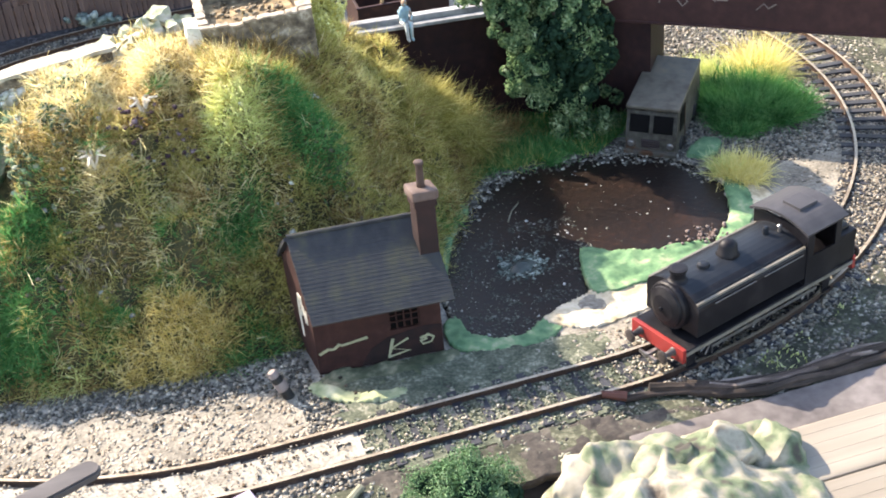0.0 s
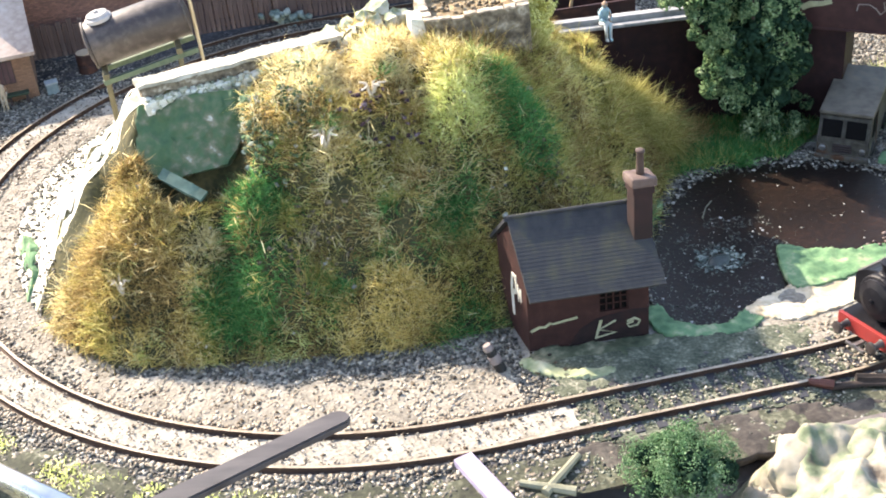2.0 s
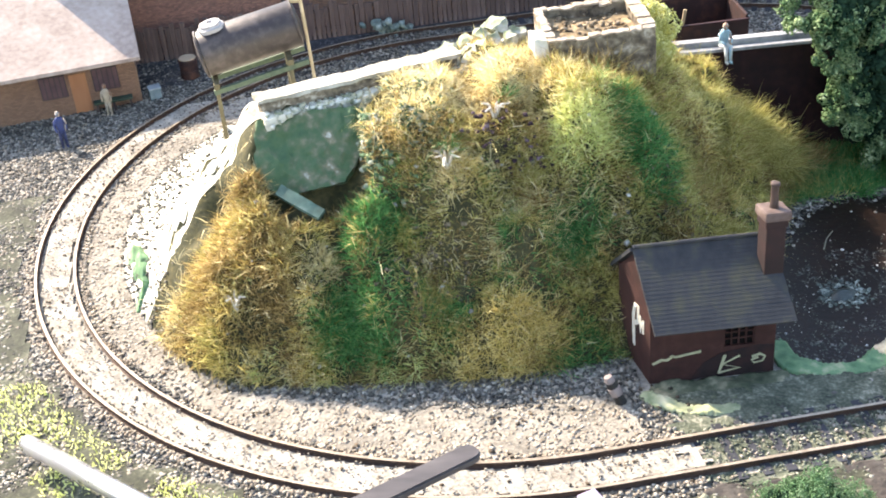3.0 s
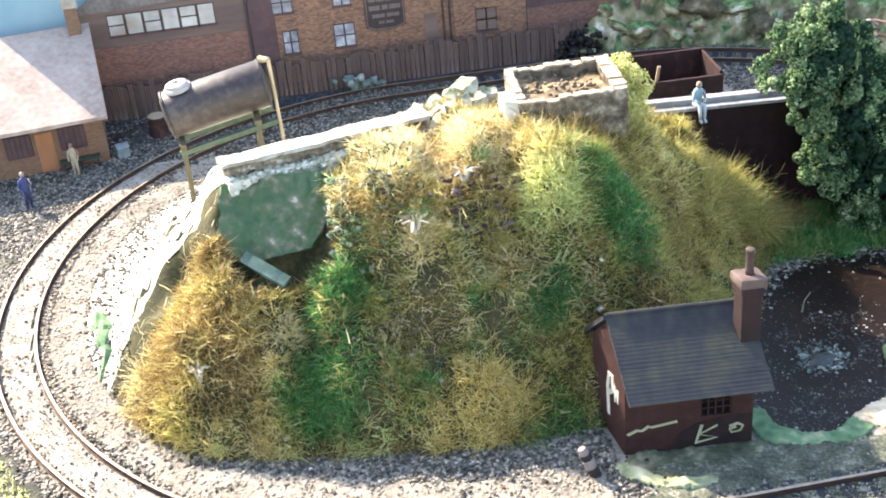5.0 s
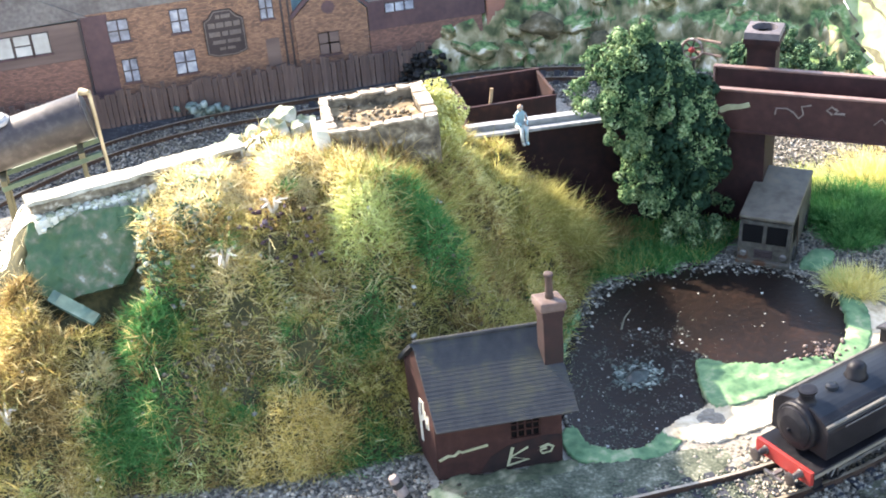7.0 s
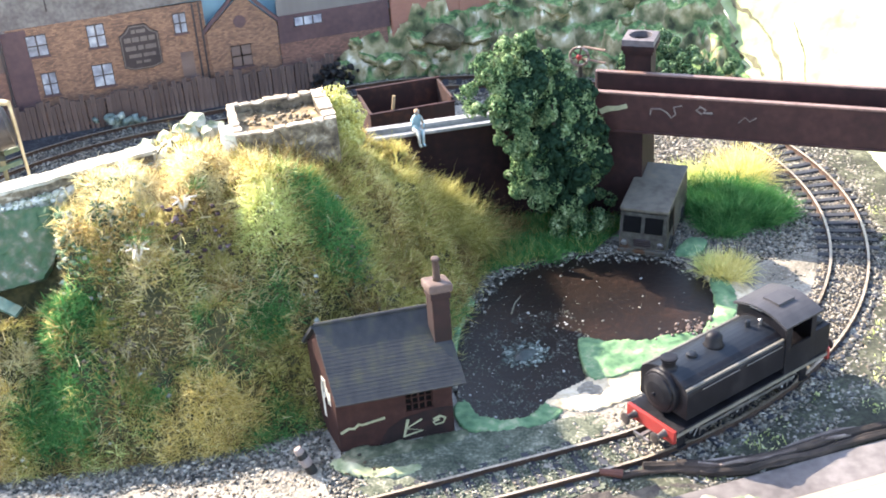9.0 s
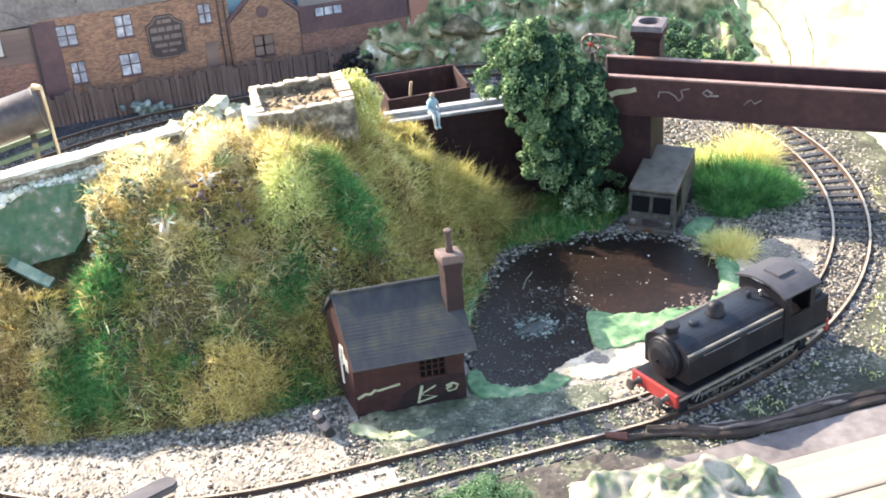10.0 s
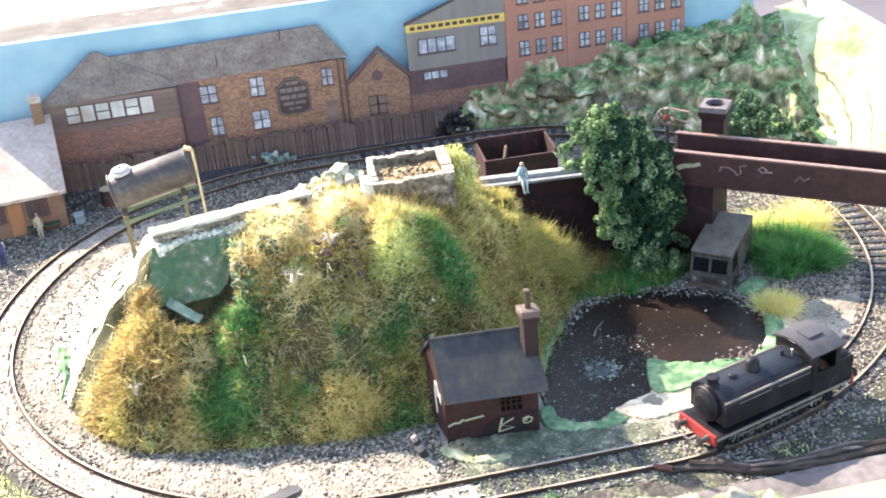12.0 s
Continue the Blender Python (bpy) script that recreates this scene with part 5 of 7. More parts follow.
box(bm, -L / 2 + 0.4, L / 2 - 3.6, -Wd / 2 - 0.5, Wd / 2 + 0.5, 23.6, 25.2, bevel=0.6)
wobble(bm, 0.3, 0.1)
part("roof", bm, mat("dull_van_roof", [(0.06, 0.05, 0.036), (0.12, 0.104, 0.082), (0.17, 0.13, 0.09)], 200, coarse=60, rough=0.6), van)
lean = math.degrees(math.atan2(4.2, 10.6))
for y in (-5.2, 5.2):
    bm = bmesh.new()
    box(bm, -0.5, 0.45, -4.3, 4.3, -3.9, 3.9, T(L / 2 - 2.2, y, 17.6, ry=-lean), bevel=0.2)
    part("windscreen_opening", bm, M_DARKGLASS, van, "empty dark windscreen opening")
bm = bmesh.new()
box(bm, L / 2 - 0.2, L / 2 + 1.6, -Wd / 2 - 0.4, Wd / 2 + 0.4, 3.6, 5.8, bevel=0.4)
part("bumper", bm, M_VAN, van)
for k in range(4):
    bm = bmesh.new()
    box(bm, L / 2 - 0.3, L / 2 + 0.5, -4, 4, 7 + k * 1.1, 7.6 + k * 1.1)
    part("grille_bar", bm, M_FRAME, van)
for y in (-8.6, 8.6):
    bm = bmesh.new()
    turned(bm, [(1.5, 0), (1.5, 0.7), (1.0, 1.0)], 12, T(L / 2 - 0.2, y, 8.6, ry=90))
    part("headlight", bm, M_STEEL, van)
for y in (-Wd / 2 - 0.35, Wd / 2 + 0.05):
    bm = bmesh.new()
    box(bm, 9, 17, y, y + 0.3, 12, 20.5, bevel=0.1)
    part("cab_door_window", bm, M_DARKGLASS, van)
    bm = bmesh.new()
    box(bm, 7.6, 8.0, y, y + 0.35, 5, 21)
    part("door_seam", bm, M_RUST, van)
for x in (-13, 14):
    for y in (-10.3, 10.3):
        bm = bmesh.new()
        turned(bm, [(2.2, -1.6), (3.8, -1.5), (4.2, -0.9), (4.2, 0.9), (3.8, 1.5), (2.2, 1.6)], 18, T(x, y, 3.8, rx=90))
        part("tyre", bm, M_POSTBLACK, van)

van.rotation_euler = (0, radians(4.5), radians(-129))

# ---- black tank engine ----
a = radians(-72.2)
ex, ey = RIGHT_X + (RADIUS - 1.5) * math.cos(a), MID_Y + (RADIUS - 1.5) * math.sin(a)
engine = thing("tank_engine", ex, ey, 3.0, math.degrees(math.atan2(-math.cos(a), math.sin(a))), "black pannier tank steam engine with a red buffer beam", "steam engine")


def epart(name, material, label="", parent=None, smooth=False, *boxes, bevel=0.3):
    bm = bmesh.new()
    for b in boxes:
        box(bm, *b, bevel=bevel)
    return part(name, bm, material, parent or engine, label, smooth)


epart("running_plate", M_BLACK, "", None, False, (-42, 43, -14, 14, 11.2, 12.6))
epart("valance", M_LINING, "pale lined valance", None, False, (-42, 43, -14.3, -13.9, 10.6, 12.0), bevel=0.0)
epart("valance", M_LINING, "pale lined valance", None, False, (-42, 43, 13.9, 14.3, 10.6, 12.0), bevel=0.0)
epart("chassis", M_BLACK, "", None, False, (-38, 40, -6, -5, 3.5, 11.1), (-38, 40, 5, 6, 3.5, 11.1), bevel=0.1)
YZ = Matrix(((0, 0, 1, 0), (1, 0, 0, 0), (0, 1, 0, 0), (0, 0, 0, 1)))
arch = [(13.4 * math.sin(t), 17.5 + 8.5 + 6.2 * math.cos(t)) for t in np.linspace(-math.pi / 2, math.pi / 2, 17)]
bm = bmesh.new()
prism(bm, [(-13.4, 15.5)] + arch + [(13.4, 15.5)], -16, 37.5, YZ)
bmesh.ops.recalc_face_normals(bm, faces=bm.faces)
tank = part("saddle_tank", bm, M_BLACK, engine, "black tank arched over the boiler")
bm = bmesh.new()
prism(bm, [(y * 0.93, z + 0.25) for y, z in arch[2:-2]] + [(arch[-3][0] * 0.9, 29.5), (arch[2][0] * 0.9, 29.5)], -15.6, 37.0, YZ)
bmesh.ops.recalc_face_normals(bm, faces=bm.faces)
part("tank_top", bm, M_BOILER, tank)
for s0 in (-1, 1):
    y, z = arch[2 if s0 < 0 else -3]
    epart("lining_strip", M_LINING, "", tank, False, (-16, 37.4, y * 1.0 - 0.5, y * 1.0 + 0.5, z - 0.3, z + 0.5), bevel=0.1)
epart("boiler_casing", M_BLACK, "", None, False, (-16, 34, -7.6, 7.6, 12.7, 15.4), bevel=0.2)
bm = bmesh.new()
turned(bm, [(9.1, 0), (9.1, 6), (8.6, 6.6), (7.8, 6.8), (7.6, 7.6), (5, 8.6), (2.0, 9.0), (0.8, 9.1), (0.7, 10.2)], 28, T(33.4, 0, 23.4, ry=90))
part("smokebox", bm, M_BLACK, engine, smooth=False)
bm = bmesh.new()
turned(bm, [(4.0, 0), (3.0, 0.8), (2.7, 1.6), (2.8, 3.8), (3.4, 4.3), (3.4, 5.1), (2.4, 5.3)], 20, T(35.0, 0, 32.0))
part("chimney", bm, M_BLACK, engine)
bm = bmesh.new()
turned(bm, [(4.6, 0), (3.6, 1.0), (3.4, 4.2), (2.4, 5.6), (1.0, 6.1)], 20, T(11, 0, 32.0))
part("dome", bm, M_BLACK, engine, smooth=True)
bm = bmesh.new()
turned(bm, [(2.4, 0), (2.2, 1.4), (1.2, 1.8)], 16, T(23, 0, 32.2))
part("filler_cap", bm, M_BOILER, engine)
bm = bmesh.new()
turned(bm, [(1.2, 0), (1.1, 2.8), (0.7, 3.4)], 12, T(-8, 0, 32.0))
part("safety_valve", bm, M_BOILER, engine)
bm = bmesh.new()
turned(bm, [(0.7, 0), (0.6, 2.2), (1.0, 2.6), (0.3, 3.2)], 10, T(-13.0, 2.2, 32.0))
part("whistle", bm, M_STEEL, engine)
for y0, y1 in ((-13.8, -12.9), (12.9, 13.8)):
    epart("cab_side", M_BLACK, "", None, False, (-34, -16.1, y0, y1, 12.6, 24), (-34, -31, y0, y1, 24, 35), (-19.5, -16.1, y0, y1, 24, 35), bevel=0.15)
epart("cab_front", M_BLACK, "", None, False, (-16.9, -16, -12.8, 12.8, 12.7, 35), bevel=0.1)
epart("cab_rear", M_BLACK, "", None, False, (-34, -33.2, -12.8, 12.8, 22, 35), bevel=0.1)
bm = bmesh.new()
rows = []
for k in range(13):
    t = -1 + 2 * k / 12
    rows.append([(t * 14.8, 38.4 - 3.4 * t * t)])
prism(bm, [(p[0][0], p[0][1]) for p in rows] + [(p[0][0] * 0.98, p[0][1] - 1.0) for p in rows[::-1]], -36, -14.5, Matrix(((0, 0, 1, 0), (1, 0, 0, 0), (0, 1, 0, 0), (0, 0, 0, 1))))
bmesh.ops.recalc_face_normals(bm, faces=bm.faces)
roof = part("cab_roof", bm, M_CABROOF, engine, "dusty grey cab roof")
epart("roof_hatch", M_CABROOF, "", roof, False, (-30, -21, -4.5, 4.5, 37.6, 39.2))
bunker = epart("bunker", M_BLACK, "", None, False, (-43, -34.1, -13.6, 13.6, 12.7, 25.5))
epart("coal", M_POSTBLACK, "heap of black coal", bunker, False, (-42, -35, -11, 11, 25, 27.2), bevel=1.2)
for x0, x1 in ((42.8, 44.4), (-44.4, -42.8)):
    epart("buffer_beam", M_BUFFRED, "red buffer beam", None, False, (x0, x1, -13.6, 13.6, 7.6, 13.2), bevel=0.15)
    s = 1 if x0 > 0 else -1
    for y in (-8.6, 8.6):
        bm = bmesh.new()
        turned(bm, [(1.7, 0), (1.4, 0.6), (1.1, 3.0), (0.9, 3.2), (0.9, 4.6), (2.5, 4.7), (2.5, 5.3), (1.6, 5.6)], 16, T(s * 44.4, y, 10.6, ry=90 * s))
        part("buffer", bm, M_TANK, engine)
    epart("coupling", M_STEEL, "", None, False, (min(s * 44.4, s * 49), max(s * 44.4, s * 49), -0.8, 0.8, 6.2, 7.4), (min(s * 48, s * 49), max(s * 48, s * 49), -4.5, 4.5, 5.6, 6.8), bevel=0.15)
for x in (-24, 2, 26):
    for y in (-7.4, 7.4):
        bm = bmesh.new()
        turned(bm, [(7.6, -1.0), (8.5, -0.95), (8.5, -0.5), (7.7, -0.4), (7.7, 1.1), (6.7, 1.2), (6.6, 0.7), (2.0, 0.7), (1.8, 1.4), (0.6, 1.5)], 28, T(x, y, 7.7, rx=90 if y < 0 else -90))
        wheel = part("wheel", bm, M_BLACK, engine)
        bm = bmesh.new()
        for k in range(12):
            b = 2 * math.pi * k / 12
            s = -1 if y < 0 else 1
            rod(bm, (x + 1.5 * math.cos(b), y + s * 0.9, 7.7 + 1.5 * math.sin(b)), (x + 6.8 * math.cos(b), y + s * 0.9, 7.7 + 6.8 * math.sin(b)), 0.32, seg=5)
        part("spoke_ring", bm, M_STEEL, wheel)
for y in (-9.8, 9.8):
    epart("coupling_rod", M_STEEL, "", None, False, (-26, 28, y - 0.4, y + 0.4, 5.2, 6.6), bevel=0.15)
    for x0 in (-32, 37):
        epart("footstep", M_BLACK, "", None, False, (x0, x0 + 4.5, y * 1.3 - 0.8, y * 1.3 + 0.8, 3.6, 4.3), (x0 + 0.2, x0 + 4.2, y * 1.25 - 0.3, y * 1.25 + 0.2, 4.3, 11), bevel=0.1)
    for k in range(2):
        epart("handrail", M_STEEL, "", None, False, (-14 + k * 24, 6 + k * 24, y * 1.42 - 0.2, y * 1.42 + 0.2, 26.5, 26.9), bevel=0.1)

# the cast body is narrower than the wheelbase would suggest
for ob in engine.children_recursive:
    narrow = 1.0 if ob.name.split(".")[0] in ("wheel", "spoke_ring", "coupling_rod") else 0.89
    for v in ob.data.vertices:
        v.co = (v.co.x * 0.95, v.co.y * narrow, v.co.z * 0.95)

# ---- water tank on trestle legs ----
tower = thing("water_tank", -125, 210, 0, 4, "weathered black cylindrical water tank on timber trestles", "water tank")
TILT = T(0, 0, 68.5, ry=-10)
bm = bmesh.new()
turned(bm, [(0.5, -26.4), (8, -25.6), (10.4, -24.2), (10.8, -23), (10.8, 20), (10.4, 21.2), (8, 22.6), (0.5, 23.4)], 32, TILT @ T(0, 0, 0, ry=90))
body = part("barrel", bm, M_TANK, tower, smooth=True)
bm = bmesh.new()
turned(bm, [(6.2, 0), (6.2, 1.6), (5.2, 2.0), (5.0, 3.2), (3.0, 3.6), (1.2, 3.7), (1.2, 4.6), (0.6, 4.8)], 22, TILT @ T(-16, 0, 10.0))
part("manhole", bm, mat("pale_lid", [(0.25, 0.23, 0.22), (0.45, 0.43, 0.41)], 240), body, "pale round lid")
for x in (-24.4, 21.0):
    bm = bmesh.new()
    turned(bm, [(11.0, -0.5), (11.2, -0.4), (11.2, 0.4), (11.0, 0.5)], 32, TILT @ T(x, 0, 0, ry=90))
    part("hoop", bm, M_TANK, tower)
bm = bmesh.new()
rod(bm, (24.0, -4, 84), (25.5, -6, 40), 0.9, 0.8)
rod(bm, (20.5, 0, 83.5), (24.0, -4, 84), 1.8, 1.1)
part("downpipe", bm, mat("straw_pipe", [(0.32, 0.24, 0.13), (0.5, 0.40, 0.26)], 300), tower, "straw-coloured downpipe")
for x in (-20, 15):
    for y in (-8.5, 8.5):
        base = on_hill(-125 + x, 210 + y)
        bm = bmesh.new()
        box(bm, x - 1.0, x + 1.0, y - 1.0, y + 1.0, base - 2, 56 + 0.17 * x, bevel=0.2)
        part("leg", bm, M_TIMBER, tower)
    bm = bmesh.new()
    box(bm, x - 1.4, x + 1.4, -11.5, 11.5, 54 + 0.17 * x, 56.6 + 0.17 * x, bevel=0.2)
    part("cross_beam", bm, M_TIMBER, tower)
    bm = bmesh.new()
    rod(bm, (x, -8.5, on_hill(-125 + x, 202) + 2), (x, 8.5, 46), 0.7, seg=6)
    part("brace", bm, M_TIMBER, tower)
for y in (-8.5, 8.5):
    bm = bmesh.new()
    box(bm, -22, 24, y - 1.1, y + 1.1, -1.2, 1.2, T(0, 0, 52, ry=-10), bevel=0.2)
    part("bearer", bm, mat("green_bearer", [(0.05, 0.08, 0.05), (0.11, 0.14, 0.09)], 300), tower)

# ---- ruined stone building on the hilltop ----
ruin = thing("ruined_building", 10, 112, 0, -2, "roofless ruined stone building with broken wall tops", "ruin")


def broken_wall(x0, x1, y0, y1, z0, tops, along):
    """A stone wall whose top steps to uneven heights, with loose pale stones along it."""
    n = len(tops)
    lo, hi = (x0, x1) if along == "x" else (y0, y1)
    cut = [(lo, z0), (hi, z0)]
    for k in range(n - 1, -1, -1):
        a, b = lo + (hi - lo) * k / n, lo + (hi - lo) * (k + 1) / n
        cut += [(b - 0.02, tops[k]), (a + 0.02, tops[k])]
    m = T(0, y1, 0) @ UPRIGHT if along == "x" else T(x0, 0, 0) @ YZ
    bm = bmesh.new()
    prism(bm, cut, 0, y1 - y0 if along == "x" else x1 - x0, m)
    bmesh.ops.recalc_face_normals(bm, faces=bm.faces)
    bmesh.ops.triangulate(bm, faces=bm.faces)
    bmesh.ops.subdivide_edges(bm, edges=[e for e in bm.edges if e.calc_length() > 6], cuts=3)
    wobble(bm, 0.6, 0.35, x0)
    w = part("wall", bm, M_STONEWALL, ruin)
    for k, top in enumerate(tops):
        a, b = lo + (hi - lo) * k / n + 0.1, lo + (hi - lo) * (k + 1) / n - 0.1
        bm = bmesh.new()
        if along == "x":
            box(bm, a, b, y0 - 0.4, y1 + 0.4, top - 0.2, top + 0.6, bevel=0.25)
        else:
            box(bm, x0 - 0.4, x1 + 0.4, a, b, top - 0.2, top + 0.6, bevel=0.25)
        bmesh.ops.subdivide_edges(bm, edges=[e for e in bm.edges if e.calc_length() > 2], cuts=2, use_grid_fill=True)
        wobble(bm, 0.7, 0.35, x0 + k)
        part("top_stone", bm, M_RUINTOP, w)


broken_wall(-20, 22, -16, -13.4, 74, [93.6, 93.4, 92.6, 93.9, 94, 94, 94.3, 94.3], "x")
broken_wall(-20, 22, 13.4, 16, 70, [95.2, 94.8, 94.7, 95.2, 95.3, 94.5, 95.6, 95.6], "x")
broken_wall(-20, -17.4, -13.3, 13.3, 72, [94.2, 94.8, 94.9, 94.6, 95], "y")
broken_wall(17, 22, -13.3, 13.3, 72, [94.8, 95.2, 95.2, 95.5], "y")
bm = bmesh.new()
box(bm, -17, 16.8, -13, 13, 72, 91)
bmesh.ops.subdivide_edges(bm, edges=bm.edges, cuts=6, use_grid_fill=True)
wobble(bm, 1.4, 0.14, 3)
part("earth_floor", bm, mat("sunlit_brown_rubble", [(0.08, 0.056, 0.03), (0.21, 0.15, 0.08), (0.36, 0.28, 0.17)], 400, coarse=120, rough=0.95, bump=0.9), ruin)
n = 90
floor_bits = np.stack([rng.uniform(-16, 18, n) + 10, rng.uniform(-12, 12, n) + 112, rng.uniform(90.6, 92.2, n)], -1)
pebbles("ruin_rubble", floor_bits, rng.uniform(0.5, 1.5, n), mat("brown_rubble_chip", [(0.06, 0.042, 0.025), (0.15, 0.11, 0.065), (0.26, 0.21, 0.14)], 300, island=0.8, rough=0.95), "brown stone rubble inside the ruin", 0.8, "rubble")

bm = bmesh.new()
prism(bm, [(-9, 0), (9, 0), (8, 16), (2, 20), (-7, 19)], -3, 3, T(-22, -7, 75) @ YZ)
bmesh.ops.recalc_face_normals(bm, faces=bm.faces)
bmesh.ops.triangulate(bm, faces=bm.faces)
bmesh.ops.subdivide_edges(bm, edges=bm.edges, cuts=4, use_grid_fill=True)
wobble(bm, 1.2, 0.2, 8)
part("buttress", bm, M_PLASTER, ruin, "white crumbling plaster buttress")

# ---- parapet ledge along the hilltop, rock face below it ----
ledge = thing("parapet", -84, 110, 0, 13.5, "crumbling pale plaster parapet along the edge of the hilltop", "parapet")
for name, a, m, amount in (("footing", (-40, 44, -6.6, 6, 62, 79.8), M_PLASTER, 1.0), ("stonework", (-40, 41, -2.6, 3, 79, 84.6), M_STONEWALL, 0.7), ("top_slab", (-41, 43, -3.0, 6, 84.2, 85.7), M_PARAPET, 0.8)):
    bm = bmesh.new()
    box(bm, *a)
    for _ in range(2):
        bmesh.ops.subdivide_edges(bm, edges=[e for e in bm.edges if e.calc_length() > 8], cuts=5, use_grid_fill=True)
    bmesh.ops.subdivide_edges(bm, edges=[e for e in bm.edges if e.calc_length() > 3], cuts=2, use_grid_fill=True)
    wobble(bm, amount * 0.8, 0.12, a[0])
    wobble(bm, amount * 0.7, 0.4, a[1])
    part(name, bm, m, ledge)
n = 420
u, w = rng.uniform(-40, 44, n), rng.normal(-4.6, 1.4, n)
cs, sn = math.cos(radians(13.5)), math.sin(radians(13.5))
chips = np.stack([-84 + u * cs - w * sn, 110 + u * sn + w * cs, 79.6 + rng.uniform(-1.5, 0.8, n) + np.minimum(0, w + 6) * 0.9], -1)
pebbles("ledge_rubble", chips, rng.uniform(0.5, 1.9, n), mat("pale_rubble_chip", [(0.12, 0.15, 0.08), (0.42, 0.41, 0.3), (0.7, 0.67, 0.58)], 300, island=0.8, rough=0.9), "pale green-white rubble crumbling along the parapet", 0.8, "rubble")
rock = thing("cliff", -107, 92, 0, 0, "flat green-grey plaster cliff in the grassy bank", "cliff")
bm = bmesh.new()
v = [bm.verts.new((x + 107, y - 92.5, z)) for x, y, z in ((-125, 97.5, 78.5), (-104, 97.2, 79), (-84, 95.5, 79.5), (-83, 89.8, 71), (-88, 86.3, 64.5), (-95, 81.8, 55.5), (-105, 82, 54), (-114.7, 81.5, 53), (-124, 83.2, 55), (-128, 89, 65))]
w2 = [bm.verts.new((p.co.x, p.co.y + 9, p.co.z - 6)) for p in v]
bm.faces.new(v)
bm.faces.new(w2[::-1])
k2 = len(v)
for k in range(k2):
    bm.faces.new((v[k], w2[k], w2[(k + 1) % k2], v[(k + 1) % k2]))
bmesh.ops.recalc_face_normals(bm, faces=bm.faces)
bmesh.ops.triangulate(bm, faces=bm.faces)
bmesh.ops.subdivide_edges(bm, edges=bm.edges, cuts=5, use_grid_fill=True)
bmesh.ops.subdivide_edges(bm, edges=[e for e in bm.edges if e.calc_length() > 2.5], cuts=2, use_grid_fill=True)
wobble(bm, 1.4, 0.11, 2)
wobble(bm, 1.0, 0.3, 5)
part("slab", bm, M_ROCKGREEN, rock)
bm = bmesh.new()
box(bm, -9.8, 9.8, -2.3, 2.3, -0.7, 0.7, T(-113 + 107, 70.8 - 92, 55.0, rz=-36) @ T(ry=22) @ T(rx=22))
bmesh.ops.subdivide_edges(bm, edges=bm.edges, cuts=5, use_grid_fill=True)
wobble(bm, 0.5, 0.2, 1)
part("fallen_slab", bm, mat("teal_slab", [(0.02, 0.05, 0.04), (0.05, 0.10, 0.082), (0.12, 0.18, 0.15)], 220, coarse=90), rock, "teal painted fallen slab")
M_BOULDER = mat("green_white_boulder", [(0.10, 0.14, 0.07), (0.24, 0.27, 0.17), (0.44, 0.43, 0.33), (0.62, 0.59, 0.50)], 200, coarse=80, rough=0.9, bump=0.8)
for k, (x, y, z, r) in enumerate(((-22, 144, 82, 7), (-30, 142, 80, 6.5), (-15, 143, 79, 6), (-37, 138, 79, 6), (-26, 136, 80, 5.5), (-44, 134, 79, 5), (-18, 134, 82, 4.5), (-52, 130, 79, 4))):
    boulder = bmesh.new()
    for _ in range(16):
        boulder.verts.new(Vector(rng.normal(size=3)).normalized() * r * rng.uniform(0.8, 1.15))
    hull = bmesh.ops.convex_hull(boulder, input=boulder.verts)
    bmesh.ops.delete(boulder, geom=[q for q in hull["geom_interior"] if isinstance(q, bmesh.types.BMVert)], context="VERTS")
    bmesh.ops.subdivide_edges(boulder, edges=boulder.edges, cuts=3, use_grid_fill=True)
    wobble(boulder, 0.9, 0.3, k)
    ob = part("boulder", boulder, M_BOULDER, None, smooth=False)
    ob.location = (x * MM, y * MM, z * MM)
    tagged(ob, "pale green-white plaster boulder on the hilltop", "boulder", "boulders on the hilltop")

# ---- brick shed with a pale roof ----
shed = thing("brick_shed", -194, 315, 0, 7, "orange-brick goods shed with a bleached pale roof", "shed")
M_SHEDBRICK = brick_mat("orange_shed_brick", (0.13, 0.072, 0.045), (0.22, 0.13, 0.08), (0.10, 0.065, 0.05), 2.4, 0.95)
M_SHEDROOF = mat("bleached_roof_card", [(0.24, 0.185, 0.155), (0.33, 0.265, 0.225), (0.40, 0.335, 0.29)], 320, coarse=45, rough=0.9, bump=0.5)
bm = bmesh.new()
box(bm, -120, 0, 0, 2, 0, 31)
part("front_wall", bm, M_SHEDBRICK, shed)
bm = bmesh.new()
prism(bm, [(2, 0), (58, 0), (58, 54), (2, 31)], -2, 0, Matrix(((0, 0, 1, 0), (1, 0, 0, 0), (0, 1, 0, 0), (0, 0, 0, 1))))
bmesh.ops.recalc_face_normals(bm, faces=bm.faces)
part("end_wall", bm, M_SHEDBRICK, shed)
bm = bmesh.new()
prism(bm, [(-11, 28.4), (58, 58), (58, 60), (-11, 30.4)], -122, 3.5, Matrix(((0, 0, 1, 0), (1, 0, 0, 0), (0, 1, 0, 0), (0, 0, 0, 1))))
bmesh.ops.recalc_face_normals(bm, faces=bm.faces)
part("roof", bm, M_SHEDROOF, shed, "bleached pale card roof")
